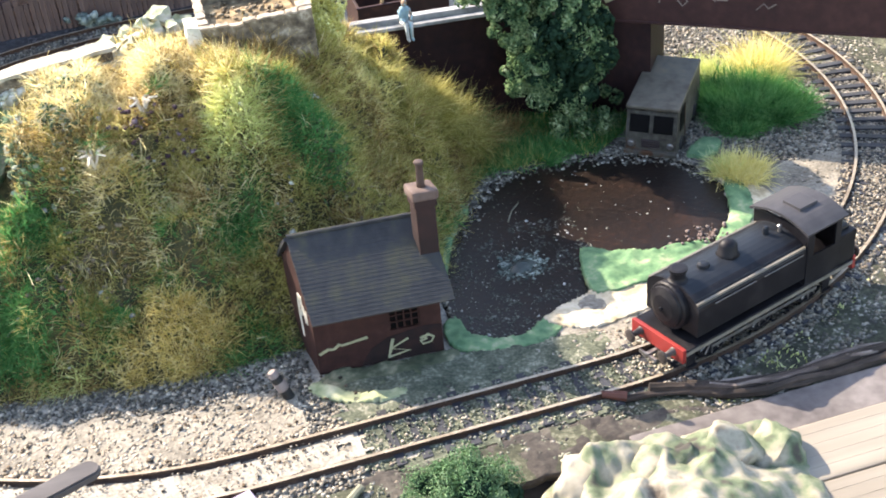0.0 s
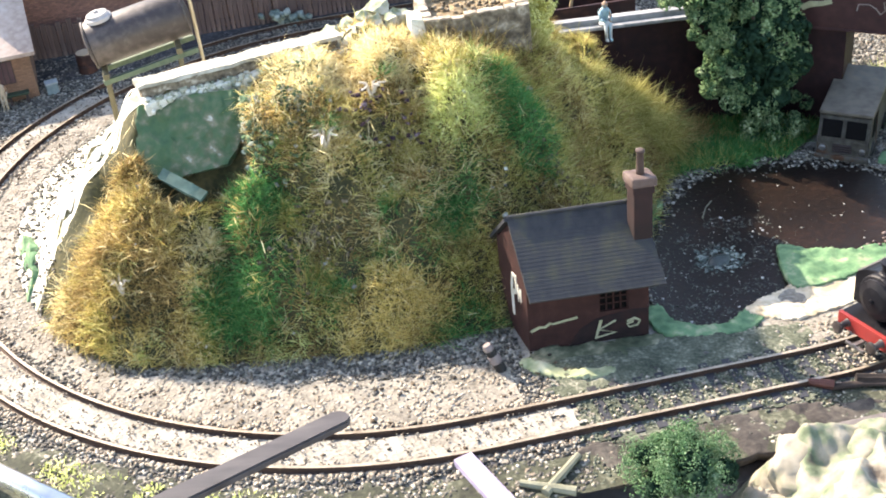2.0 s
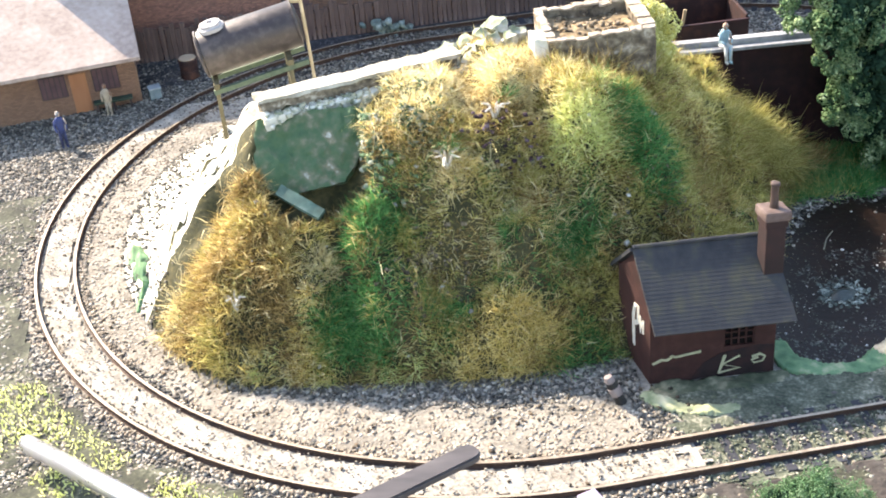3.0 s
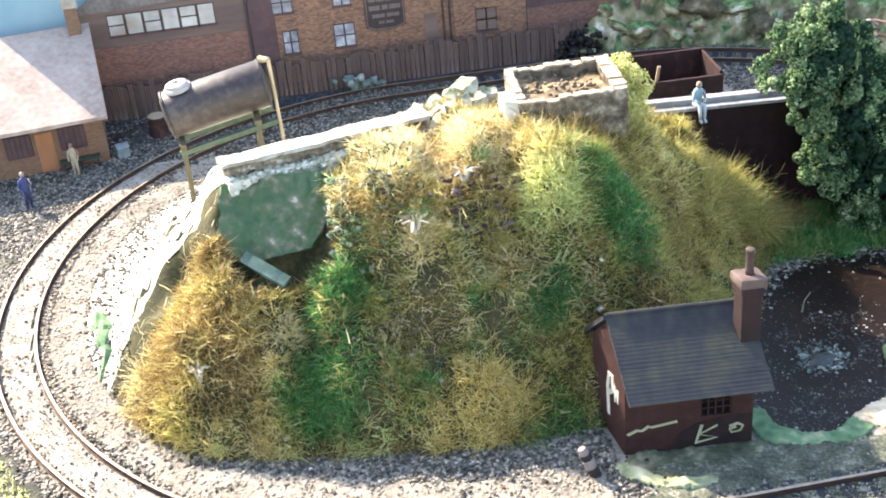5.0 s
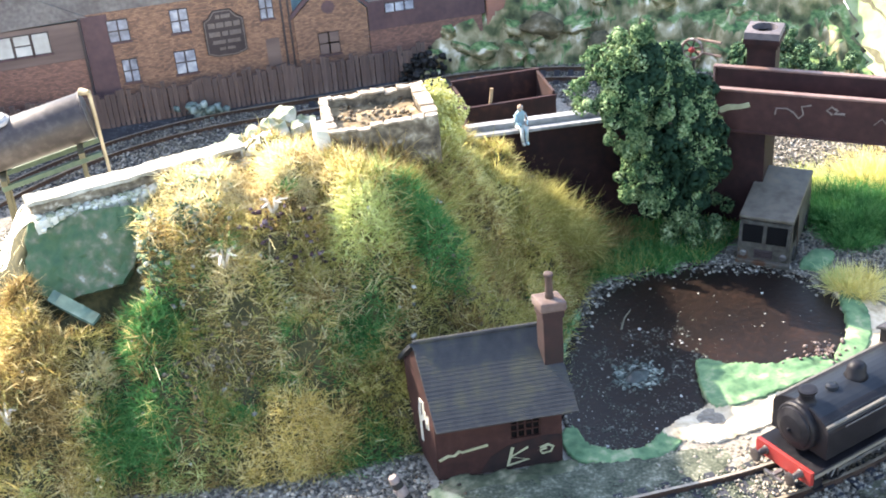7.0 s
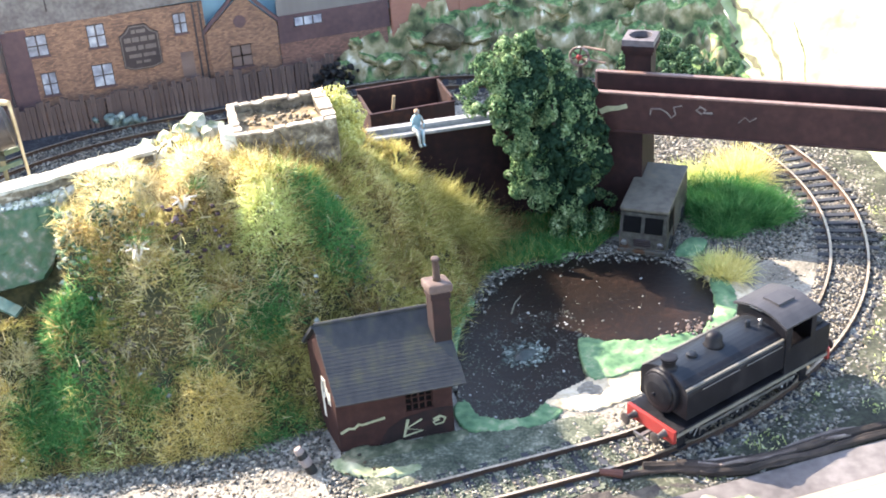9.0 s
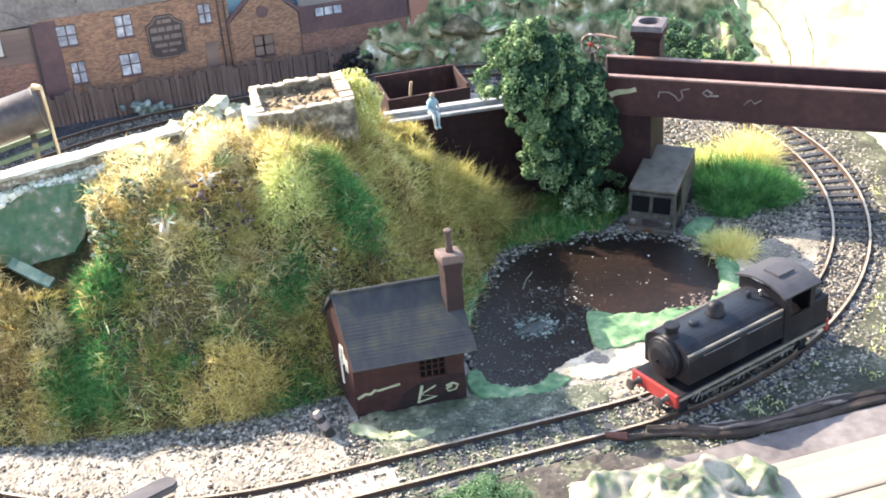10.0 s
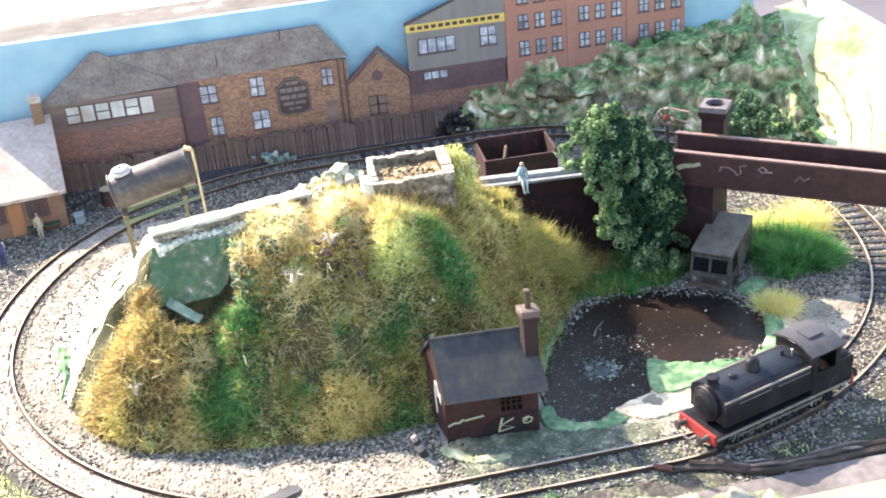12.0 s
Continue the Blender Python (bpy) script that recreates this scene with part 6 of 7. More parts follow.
for x0, x1, z0, z1 in ((-24, -10, 11, 24), (-52, -38, 11, 24)):
    bm = bmesh.new()
    box(bm, x0, x1, -0.5, 0.1, z0, z1)
    wn = part("window", bm, M_FRAME, shed)
    for k in range(5):
        bm = bmesh.new()
        box(bm, x0 + 0.6 + k * 2.7, x0 + 2.7 + k * 2.7, -0.9, -0.5, z0 + 0.6, z1 - 0.6)
        part("pane", bm, M_SHADEPRINT, wn)
bm = bmesh.new()
box(bm, -36, -27, -0.6, 0.1, 0.5, 23)
part("door", bm, mat("orange_plank_door", [(0.26, 0.11, 0.05), (0.36, 0.17, 0.08)], 200, stretch=(1, 1, 0.2)), shed)
bm = bmesh.new()
box(bm, -26, -5, -5.5, -0.6, 5, 6.2, bevel=0.2)
bench = part("bench_seat", bm, mat("dark_green_bench", [(0.02, 0.04, 0.025), (0.045, 0.07, 0.045)], 300), shed, "dark green bench along the wall")
for x in (-25, -16, -7):
    bm = bmesh.new()
    box(bm, x, x + 1.2, -5, -1, 0, 5)
    part("bench_leg", bm, M_FRAME, bench)
bm = bmesh.new()
box(bm, -8, -1, 50, 57, 50, 72, bevel=0.3)
c = part("chimney", bm, M_SHEDBRICK, shed)
bm = bmesh.new()
box(bm, -8.8, -0.2, 49.2, 57.8, 72, 77, bevel=0.5)
part("chimney_cap", bm, M_COPING, c, "white chimney cap")

crate = thing("crate", -187, 318, 0, 12, "small teal-grey crate beside the shed", "crate")
bm = bmesh.new()
box(bm, -3.2, 3.2, -3, 3, 0, 6, bevel=0.3)
part("box", bm, mat("teal_grey_crate", [(0.10, 0.14, 0.15), (0.2, 0.26, 0.27)], 300), crate)
bm = bmesh.new()
box(bm, -3.5, 3.5, -3.3, 3.3, 6, 6.8, bevel=0.2)
part("lid", bm, mat("grey_lid", [(0.2, 0.23, 0.24), (0.33, 0.37, 0.38)], 300), crate)
barrel = thing("barrel", -168, 340, 0, 0, "rust-brown oil barrel with a pale top in the yard", "barrel")
bm = bmesh.new()
turned(bm, [(5, 0), (5.4, 0.6), (5.2, 5), (5.5, 5.4), (5.2, 5.8), (5.4, 11.4), (5.1, 12)], 20)
part("drum", bm, M_OXIDE, barrel)
bm = bmesh.new()
turned(bm, [(4.9, 12), (4.8, 12.5)], 20)
part("top", bm, mat("ochre_top", [(0.3, 0.22, 0.14), (0.42, 0.33, 0.23)], 300), barrel, "ochre barrel top")
n = 60
pebbles("rubble_heap", np.stack([rng.normal(-49, 5, n), rng.normal(364, 2.2, n), rng.uniform(0, 9, n)], -1), rng.uniform(1.6, 3.4, n), mat("pale_teal_rubble", [(0.07, 0.10, 0.09), (0.16, 0.21, 0.185), (0.32, 0.37, 0.33)], 200, island=0.7), "heap of pale green-grey rubble by the fence", 0.8, "rubble")
n = 260
pebbles("coal_heap", np.stack([rng.normal(84, 6, n), rng.normal(371, 3, n), np.abs(rng.normal(0, 7, n))], -1), rng.uniform(1.2, 3.0, n), M_POSTBLACK, "heap of black coal at the end of the fence", 0.9, "coal")

# ---- handwheel on a short stand, with a thin rail to the pillar ----
wheel_stand = thing("handwheel", 194, 222, -3, GA, "small rusty handwheel on a stand with a brown rail", "handwheel")
bm = bmesh.new()
rod(bm, (0, 0, 0), (0, 0, 50), 1.6, 1.2)
part("stand", bm, M_POSTBLACK, wheel_stand)
bm = bmesh.new()
for k in range(18):
    b0, b1 = 2 * math.pi * k / 18, 2 * math.pi * (k + 1) / 18
    rod(bm, (5.2 * math.cos(b0), -2, 55 + 5.2 * math.sin(b0)), (5.2 * math.cos(b1), -2, 55 + 5.2 * math.sin(b1)), 0.8, seg=7)
ring = part("ring", bm, mat("pale_rusty_ring", [(0.05, 0.025, 0.02), (0.16, 0.11, 0.09), (0.5, 0.45, 0.4)], 400, coarse=200), wheel_stand)
for k in range(6):
    b0 = 2 * math.pi * k / 6 + 0.3
    bm = bmesh.new()
    rod(bm, (0, -2, 55), (5 * math.cos(b0), -2, 55 + 5 * math.sin(b0)), 0.5, seg=6)
    part("spoke", bm, M_RUST, ring)
bm = bmesh.new()
turned(bm, [(1.7, 0), (1.6, 1.6), (0.8, 2.2)], 12, T(0, -2, 55, rx=90))
part("hub", bm, M_BUFFRED, wheel_stand, "red hub")
for z in (53, 60):
    bm = bmesh.new()
    rod(bm, (2, 0, z), (15, -4, z), 0.7, seg=7)
    part("rail", bm, mat("brown_rail", [(0.10, 0.06, 0.045), (0.22, 0.15, 0.12)], 300), wheel_stand)

# ---- green plaster piece leaning on the foot of the flank ----
piece = thing("plaster_slab", -187, 112, 0, 100, "broken green-painted plaster slab at the hill's foot", "slab")
bm = bmesh.new()
prism(bm, [(-14, -1), (20, -1), (34, 4), (22, 13), (6, 16), (-9, 12)], -1.4, 1.4, T(rx=26) @ T(rx=90))
bmesh.ops.recalc_face_normals(bm, faces=bm.faces)
bmesh.ops.triangulate(bm, faces=bm.faces)
bmesh.ops.subdivide_edges(bm, edges=bm.edges, cuts=5, use_grid_fill=True)
wobble(bm, 2.0, 0.1, 6)
wobble(bm, 0.6, 0.4, 6)
part("slab", bm, M_GREENPAINT, piece)
# mossy rubble between the cliff and the straw grass
n = 1900
mx, my = rng.normal(-74, 8, n), rng.normal(85, 8, n)
ok = (mx > -88) & (my < 101 + (mx + 84) * 0.24)
mz = hill_surface(mx[ok], my[ok])
pebbles("mossy_rubble", np.stack([mx[ok], my[ok], mz + rng.uniform(0, 1.6, ok.sum())], -1), rng.uniform(0.5, 1.7, ok.sum()), mat("mossy_rubble_chip", [(0.03, 0.035, 0.02), (0.06, 0.12, 0.06), (0.14, 0.19, 0.10), (0.5, 0.5, 0.42)], 300, island=0.85, rough=0.95), "mossy green-grey rubble beside the cliff", 0.8, "rubble")


def dry_stalks(x, y, count, reach, label):
    """A small dead plant: pale stalks splaying from one root."""
    z = on_hill(x, y) + 3.0
    plant = thing("dry_plant", x, y, z, 0, label, "dead plant")
    for k in range(count):
        a = 2 * math.pi * k / count + rng.uniform(-0.4, 0.4)
        r = reach * rng.uniform(0.6, 1.1)
        bm = bmesh.new()
        mid = Vector((0.45 * r * math.cos(a), 0.45 * r * math.sin(a), 3.2))
        rod(bm, (0, 0, -3), mid, 0.6, 0.5, 6)
        rod(bm, mid, (r * math.cos(a), r * math.sin(a), 3.0 + rng.uniform(-1, 1.5)), 0.5, 0.3, 6)
        part("stalk", bm, M_STALK, plant)


M_STALK = mat("pale_dead_stalk", [(0.34, 0.28, 0.2), (0.55, 0.48, 0.38), (0.68, 0.62, 0.54)], 300, rough=0.8)
dry_stalks(-37.5, 71.5, 6, 6, "pink-white dead twiggy plant in the grass")
dry_stalks(-58, 61, 8, 7, "straw-white star-shaped dead plant in the grass")
dry_stalks(-142, 52, 5, 5, "pale dead twiggy plant in the brown grass")

n = 70
hx, hy = np.concatenate([rng.normal(-40, 4, n // 2), rng.normal(-27, 4, n // 2)]), np.concatenate([rng.normal(68, 3, n // 2), rng.normal(63, 3, n // 2)])
pebbles("heather", np.stack([hx, hy, hill_surface(hx, hy) + rng.uniform(2, 7, n)], -1), rng.uniform(0.5, 1.4, n), mat("dark_purple_bloom", [(0.02, 0.008, 0.012), (0.05, 0.025, 0.035), (0.16, 0.115, 0.13)], 300, island=0.9, rough=0.9), "dark purple withered heather in the grass", 0.7, "heather")

# ---- grass fibres ----
def blades(name, pos, lean, length, width, material, label, curl=0.35):
    """Grass fibres in one mesh: each a narrow bent strip from pos, leaning by the given vectors."""
    n = len(pos)
    up = np.array([0, 0, 1.0]) + lean
    up /= np.linalg.norm(up, axis=1, keepdims=True)
    side = np.cross(up, rng.normal(size=(n, 3)))
    side /= np.linalg.norm(side, axis=1, keepdims=True) + 1e-9
    bend = np.cross(side, up) * rng.uniform(-curl, curl, (n, 1)) + np.array([0, 0, -1.0]) * rng.uniform(0, curl * 0.6, (n, 1))
    ln, w = length[:, None], width[:, None]
    mid = pos + up * ln * 0.55 + bend * ln * 0.25
    tip = pos + up * ln + bend * ln
    v = np.stack([pos - side * w, pos + side * w, mid - side * w * 0.75, mid + side * w * 0.75, tip], 1).reshape(-1, 3)
    k = (np.arange(n) * 5)[:, None]
    f = np.concatenate([k + [0, 1, 3], k + [0, 3, 2], k + [2, 3, 4]])
    ob = raw(name, v, f, material)
    return tagged(ob, label, "grass", kind="stuff")


def hill_grid():
    xs, ys = np.arange(-205, 124, 2.0), np.arange(10, 334, 2.0)
    gx, gy = np.meshgrid(xs, ys)
    return xs, ys, hill_surface(gx, gy)


HX, HY, HZ = hill_grid()


def hill_at(x, y):
    """The mound's surface height and its downhill slope at many places."""
    fx, fy = np.clip((x - HX[0]) / 2.0, 0, len(HX) - 2.001), np.clip((y - HY[0]) / 2.0, 0, len(HY) - 2.001)
    i, j = fx.astype(int), fy.astype(int)
    u, v = fx - i, fy - j
    z = HZ[j, i] * (1 - u) * (1 - v) + HZ[j, i + 1] * u * (1 - v) + HZ[j + 1, i] * (1 - u) * v + HZ[j + 1, i + 1] * u * v
    return z, (HZ[j, i + 1] - HZ[j, i]) / 2.0, (HZ[j + 1, i] - HZ[j, i]) / 2.0


def patch(x, y, cx, cy, rx, ry):
    """1 in the middle of an oval patch, 0 outside."""
    return np.clip(1.6 * (1 - ((x - cx) / rx) ** 2 - ((y - cy) / ry) ** 2), 0, 1)


# fibres grow in domed clumps, each with its own lean, height and colour, with dark turf between them
clumps, per = 3600, 96
n = clumps * per
tx, ty = rng.uniform(-192, 102, clumps), rng.uniform(16, 165, clumps)
thick = lumps(tx, ty, 20, 41.0)
own = np.repeat(np.arange(clumps), per)
wide = rng.uniform(1.8, 5.2, clumps)
off = rng.normal(0, 0.62, (n, 2)) * wide[own][:, None]
gx, gy = tx[own] + off[:, 0], ty[own] + off[:, 1]
gz, sx, sy = hill_at(gx, gy)
bare_edge = np.interp(gy, [60, 75, 85, 95, 104, 112, 330], [-230, -204, -188, -162, -140, -40, 120])
rock_area = (gx > -127) & (gx < -86) & (gy > 70) & (gy < 101) & ~((gx > -101) & (gy < 80) & (gy < 80 - (gx + 101) * 0.2))
ruin_area = (np.abs(gx - 10) < 22) & (np.abs(gy - 112) < 17)
ledge_area = (gx < -46) & (gy > 98 + (gx + 84) * 0.24)
back_area = (gy > 108) & (gx < 30)
ok = (hill_height(gx, gy) > -1.0) & (gx > bare_edge - 8 + 6 * np.sin(gy * 0.9)) & ~rock_area & ~ruin_area & ~ledge_area & ~((gx > -4) & (gx < 50) & (gy < 30))
ok &= ~((np.hypot((gx + 77) / 10, (gy - 87) / 8) < 1) & (rng.random(n) < 0.7))
ok &= ~(back_area & (rng.random(n) < 0.8))
stony = np.maximum.reduce([np.exp(-(((tx - a) / r) ** 2) - ((ty - b) / q) ** 2) for a, b, r, q in ((-74, 47, 14, 5), (41, 78, 9, 8), (-78, 32, 7, 3), (-104, 66, 7, 5), (30, 92, 12, 6))])
ok &= (rng.random(clumps) > 0.06 + 0.5 * stony)[own]


def zone(x, y):
    """Weights of the six grass colours at many places, in uneven patches."""
    x, y = x + 7 * lumps(x, y, 11, 61.0), y + 4 * lumps(x, y, 11, 67.0)
    straw = np.maximum.reduce([1.6 * patch(x, y, -38, 92, 44, 20), patch(x, y, -28, 76, 24, 8), 0.9 * patch(x, y, -58, 61, 8, 5), 1.3 * patch(x, y, -111, 57, 6, 5), 0.5 * patch(x, y, -140, 36, 36, 6), 0.5 * patch(x, y, -168, 84, 8, 20), 0.12 * patch(x, y, -40, 52, 34, 16)])
    lime = np.maximum.reduce([2.6 * patch(x, y, -6, 65, 13, 9), 0.3 * patch(x, y, 56, 112, 10, 12), 0.5 * patch(x, y, -86, 27, 14, 4), 0.25 * patch(x, y, -172, 80, 10, 18), 0.3 * patch(x, y, -146, 37, 34, 6), 0.4 * patch(x, y, -160, 92, 16, 14), 0.25 * patch(x, y, -60, 56, 9, 4)])
    green = np.maximum.reduce([1.5 * patch(x, y, 19, 65, 12, 11), 1.5 * patch(x, y, -14, 46, 14, 8), 1.6 * patch(x, y, -98, 41, 16, 13), 1.4 * patch(x, y, -88, 62, 18, 8), 0.1 * patch(x, y, -55, 45, 40, 20), 0.9 * patch(x, y, -18, 20, 12, 6), 0.3 * patch(x, y, 66, 72, 10, 10)])
    warm, rich = np.exp(3.0 * lumps(x, y, 17, 71.0)), np.maximum(0, lumps(x, y, 13, 79.0))
    olive = np.clip(0.5 + (x + 20) / 110, 0.25, 1.0) + 0.3 * patch(x, y, -50, 46, 44, 16)
    brown = np.where(x < -104, 0.9, 0.45) + 0.3 * patch(x, y, -45, 54, 30, 9)
    gold = np.maximum.reduce([patch(x, y, -48, 24, 24, 5.5), 0.5 * patch(x, y, -137, 37, 28, 8), 0.08 * patch(x, y, 60, 90, 30, 30), 0.12 * patch(x, y, -140, 60, 30, 24), 0.14 * patch(x, y, -36, 68, 30, 10)])
    return np.stack([3.2 * straw + 0.25 * rich, 3.0 * lime, 5.0 * green, olive * warm, brown / warm, 4.0 * gold + 1.6 * rich]) + 0.015


def choose(weights, dice):
    return (dice[None] > np.cumsum(weights / weights.sum(0), 0)).sum(0)


pick = np.where(rng.random(n) < 0.84, choose(zone(tx, ty), rng.random(clumps))[own], choose(zone(gx, gy), rng.random(n)))
fall = np.stack([-sx, -sy, np.zeros(n)], -1)
fall *= (0.3 - 0.25 * smooth((gx - 20) / 30))[:, None] / (np.linalg.norm(fall, axis=1, keepdims=True) + 0.3)
lean = fall + rng.normal(0, 0.75, (n, 3)) * (1, 1, 0.4)
lean[:, :2] += off / wide[own][:, None] * 0.85 + rng.normal(0, 0.5, (clumps, 2))[own]
middle = np.exp(-(off**2).sum(1) / wide[own] ** 2)
tall = (rng.uniform(0.5, 1.45, clumps) * (1 + 0.7 * thick))[own] * (0.55 + 0.6 * middle)
pos = np.stack([gx, gy, gz - 0.4], -1)
kinds = ((M_STRAW, "straw_grass", "bleached straw-coloured grass on the bank"), (M_LIME, "pale_green_grass", "pale yellow-green grass tufts on the bank"), (M_GREEN, "green_grass", "fresh green grass patches on the bank"), (M_OLIVE, "olive_grass", "olive dry grass on the bank"), (M_BROWNGRASS, "brown_grass", "brown matted grass on the bank"), (M_GOLD, "golden_grass", "golden dry grass at the bank's foot"))
for k, (m, name, label) in enumerate(kinds):
    sel = ok & (pick == k)
    c = sel.sum()
    blades(name, pos[sel], lean[sel], rng.uniform(3.4, 7.4, c) * tall[sel], rng.uniform(0.08, 0.23, c), m, label, 0.9)


# taller clumps standing out of the bank, each of one colour
clumps, per = 170, 150
n = clumps * per
tx, ty = rng.uniform(-178, 86, clumps), rng.uniform(24, 150, clumps)
kind_of = choose(zone(tx, ty), rng.random(clumps))
wide = rng.uniform(1.6, 4.2, clumps)
own = np.repeat(np.arange(clumps), per)
off = rng.normal(0, 1, (n, 2)) * wide[own][:, None]
gx, gy = tx[own] + off[:, 0], ty[own] + off[:, 1]
gz, sx, sy = hill_at(gx, gy)
ok = (hill_height(tx, ty) > 1.5)[own] & (gx > -178) & ~((gx > -130) & (gx < -84) & (gy > 66)) & ~((gx < -40) & (gy > 94 + (gx + 84) * 0.24)) & ~((np.abs(gx - 10) < 24) & (np.abs(gy - 112) < 19)) & ~((gx > -8) & (gx < 54) & (gy < 34)) & ~((gy > 104) & (gx < 30)) & ~((gx < -130) & (gy > 94))
lean = np.concatenate([off / wide[own][:, None] * 0.6, np.zeros((n, 1))], 1) + rng.normal(0, 0.5, (n, 3)) + np.repeat(rng.normal(0, 0.35, (clumps, 3)), per, 0)
pos = np.stack([gx, gy, gz - 0.4], -1)
high = rng.uniform(5, 10, clumps)[own]
for k, (m, name, label) in enumerate(kinds):
    sel = ok & (kind_of[own] == k)
    c = sel.sum()
    blades(name.replace("grass", "clumps"), pos[sel], lean[sel], rng.uniform(0.5, 1.1, c) * high[sel], rng.uniform(0.10, 0.24, c), m, label.replace("grass tufts", "grass").replace("grass", "grass clumps"), 0.7)

# pale dead stalks lying across the bank
n = 1700
gx, gy = rng.uniform(-176, 90, n), rng.uniform(20, 104, n)
gz, sx, sy = hill_at(gx, gy)
kind_of = choose(zone(gx, gy), rng.random(n))
ok = (hill_height(gx, gy) > 3) & ~((gx > -127) & (gx < -86) & (gy > 70)) & (kind_of != 2) & (kind_of != 1)
c = ok.sum()
blades("dead_stalks", np.stack([gx, gy, gz + 2.0], -1)[ok], (rng.normal(0, 1.1, (n, 3)) - np.stack([sx, sy, np.zeros(n)], -1) * 0.4)[ok], rng.uniform(4, 9, c), rng.uniform(0.10, 0.2, c), M_STRAW, "pale dead grass stalks across the bank", 0.4)


def tuft(cx, cy, cz, r, tall, count, material, name, label, spread=0.7, wild=0.5, slope=False):
    """One clump of fibres fanning out from a small base."""
    a, d = rng.uniform(0, 2 * np.pi, count), np.sqrt(rng.random(count))
    x, y = r * d * np.cos(a), r * d * np.sin(a)
    lean = np.stack([x / r * spread, y / r * spread, np.zeros(count)], -1) + rng.normal(0, wild, (count, 3))
    z = np.zeros(count)
    if slope:
        top, sx, sy = hill_at(cx + x, cy + y)
        z = top - 0.5 - cz
        lean += np.stack([-sx, -sy, np.zeros(count)], -1) * 0.08
    ob = blades(name, np.stack([x, y, z], -1), lean, rng.uniform(0.4, 1.1, count) * tall, rng.uniform(0.11, 0.24, count), material, label, 0.3 + 0.6 * wild)
    ob.location = (cx * MM, cy * MM, cz * MM)
    del ob["kind"]
    return tagged(ob, label, "grass tuft")


for cx, cy, r, tall, m, name, label in (
    (196, 60, 8, 13, M_YELLOW, "straw_tuft", "straw-yellow grass tuft on the sandy bank"),
    (191, 66, 5, 11, M_LIME, "straw_tuft", "pale green grass tuft on the sandy bank"),
    (226, 118, 17, 19, M_GREEN, "green_clump", "deep green long grass clump beside the van"),
    (238, 106, 14, 15, M_GREEN, "green_clump", "deep green long grass clump near the rails"),
    (216, 100, 11, 9, M_GREEN, "green_clump", "deep green grass clump behind the straw tuft"),
    (250, 143, 8, 25, M_YELLOW, "yellow_clump", "bright yellow long grass clump beside the bridge"),
    (222, 146, 9, 17, M_LIME, "pale_clump", "pale green grass clump under the bridge"),
):
    tuft(cx, cy, 0, r, tall, int(r * r * 22), m, name, label, 0.8, 0.7)
for cx, cy, r, tall, m in ((-42, 26, 9, 8, M_GOLD), (-56, 27, 7, 7, M_GOLD), (-30, 26, 7, 7, M_GOLD), (-66, 30, 6, 6, M_GOLD), (-57, 62, 5, 9, M_STRAW), (-99, 43, 9, 8, M_GREEN), (-94, 36, 7, 7, M_GREEN), (-106, 38, 6, 7, M_GREEN), (47, 110, 7, 9, M_YELLOW), (52, 102, 8, 11, M_YELLOW), (56, 120, 9, 10, M_OLIVE), (62, 96, 8, 10, M_OLIVE), (-5, 66, 9, 9, M_LIME), (-12, 63, 6, 8, M_LIME), (1, 62, 6, 8, M_LIME), (-8, 70, 6, 8, M_LIME), (9, 71, 7, 9, M_GREEN), (20, 63, 8, 9, M_GREEN), (15, 58, 7, 8, M_GREEN), (-14, 46, 8, 7, M_GREEN), (-20, 48, 5, 7, M_GREEN), (-18, 21, 7, 7, M_GREEN), (-84, 62, 7, 6, M_GREEN), (-111, 57, 5, 8, M_STRAW), (-140, 55, 10, 7, M_BROWNGRASS), (-4, 91, 6, 13, M_BROWNGRASS), (5, 91, 6, 16, M_BROWNGRASS), (14, 91, 6, 17, M_BROWNGRASS), (23, 91, 6, 17, M_BROWNGRASS), (31, 92, 6, 17, M_OLIVE), (57, 48, 6, 8, M_LIME), (63, 58, 7, 8, M_LIME), (69, 68, 7, 8, M_OLIVE), (75, 80, 6, 7, M_LIME), (68, 104, 8, 11, M_OLIVE), (76, 114, 8, 12, M_OLIVE), (84, 108, 7, 11, M_BROWNGRASS), (60, 84, 7, 9, M_OLIVE), (72, 92, 7, 9, M_OLIVE), (-150, 72, 10, 7, M_BROWNGRASS), (-128, 70, 9, 7, M_BROWNGRASS)):
    name = {M_GOLD: "golden_tuft", M_YELLOW: "yellow_tuft", M_OLIVE: "olive_tuft", M_STRAW: "straw_tuft", M_GREEN: "green_tuft", M_LIME: "pale_tuft", M_BROWNGRASS: "brown_tuft"}[m]
    label = {M_GOLD: "golden grass tuft at the bank's foot", M_YELLOW: "yellow grass tuft below the ruin", M_OLIVE: "olive grass tuft on the bank", M_STRAW: "straw-coloured grass tuft on the bank", M_GREEN: "green grass tuft on the bank", M_LIME: "pale green grass tuft on the bank", M_BROWNGRASS: "brown dry grass tuft on the bank"}[m]
    tuft(cx, cy, on_hill(cx, cy) - 0.5, r, tall, int(r * r * 9), m, name, label, 0.85, 0.75, True)

# low grass between the pond and the wall
n = 26000
gx, gy = rng.uniform(76, 178, n), rng.uniform(96, 154, n)
ok = ~inside(gx, gy, POND) & (gy < 156 - 0.105 * (gx - 58) - 1) & (hill_height(gx, gy) < 1.5) & (gy > 104 + 4 * np.sin(gx * 0.2)) & ~((gx - 191) * 0.6 + (gy - 117) * -0.8 > -14)
side = rng.random(n) < np.clip((gx - 92) / 40, 0.1, 0.85)
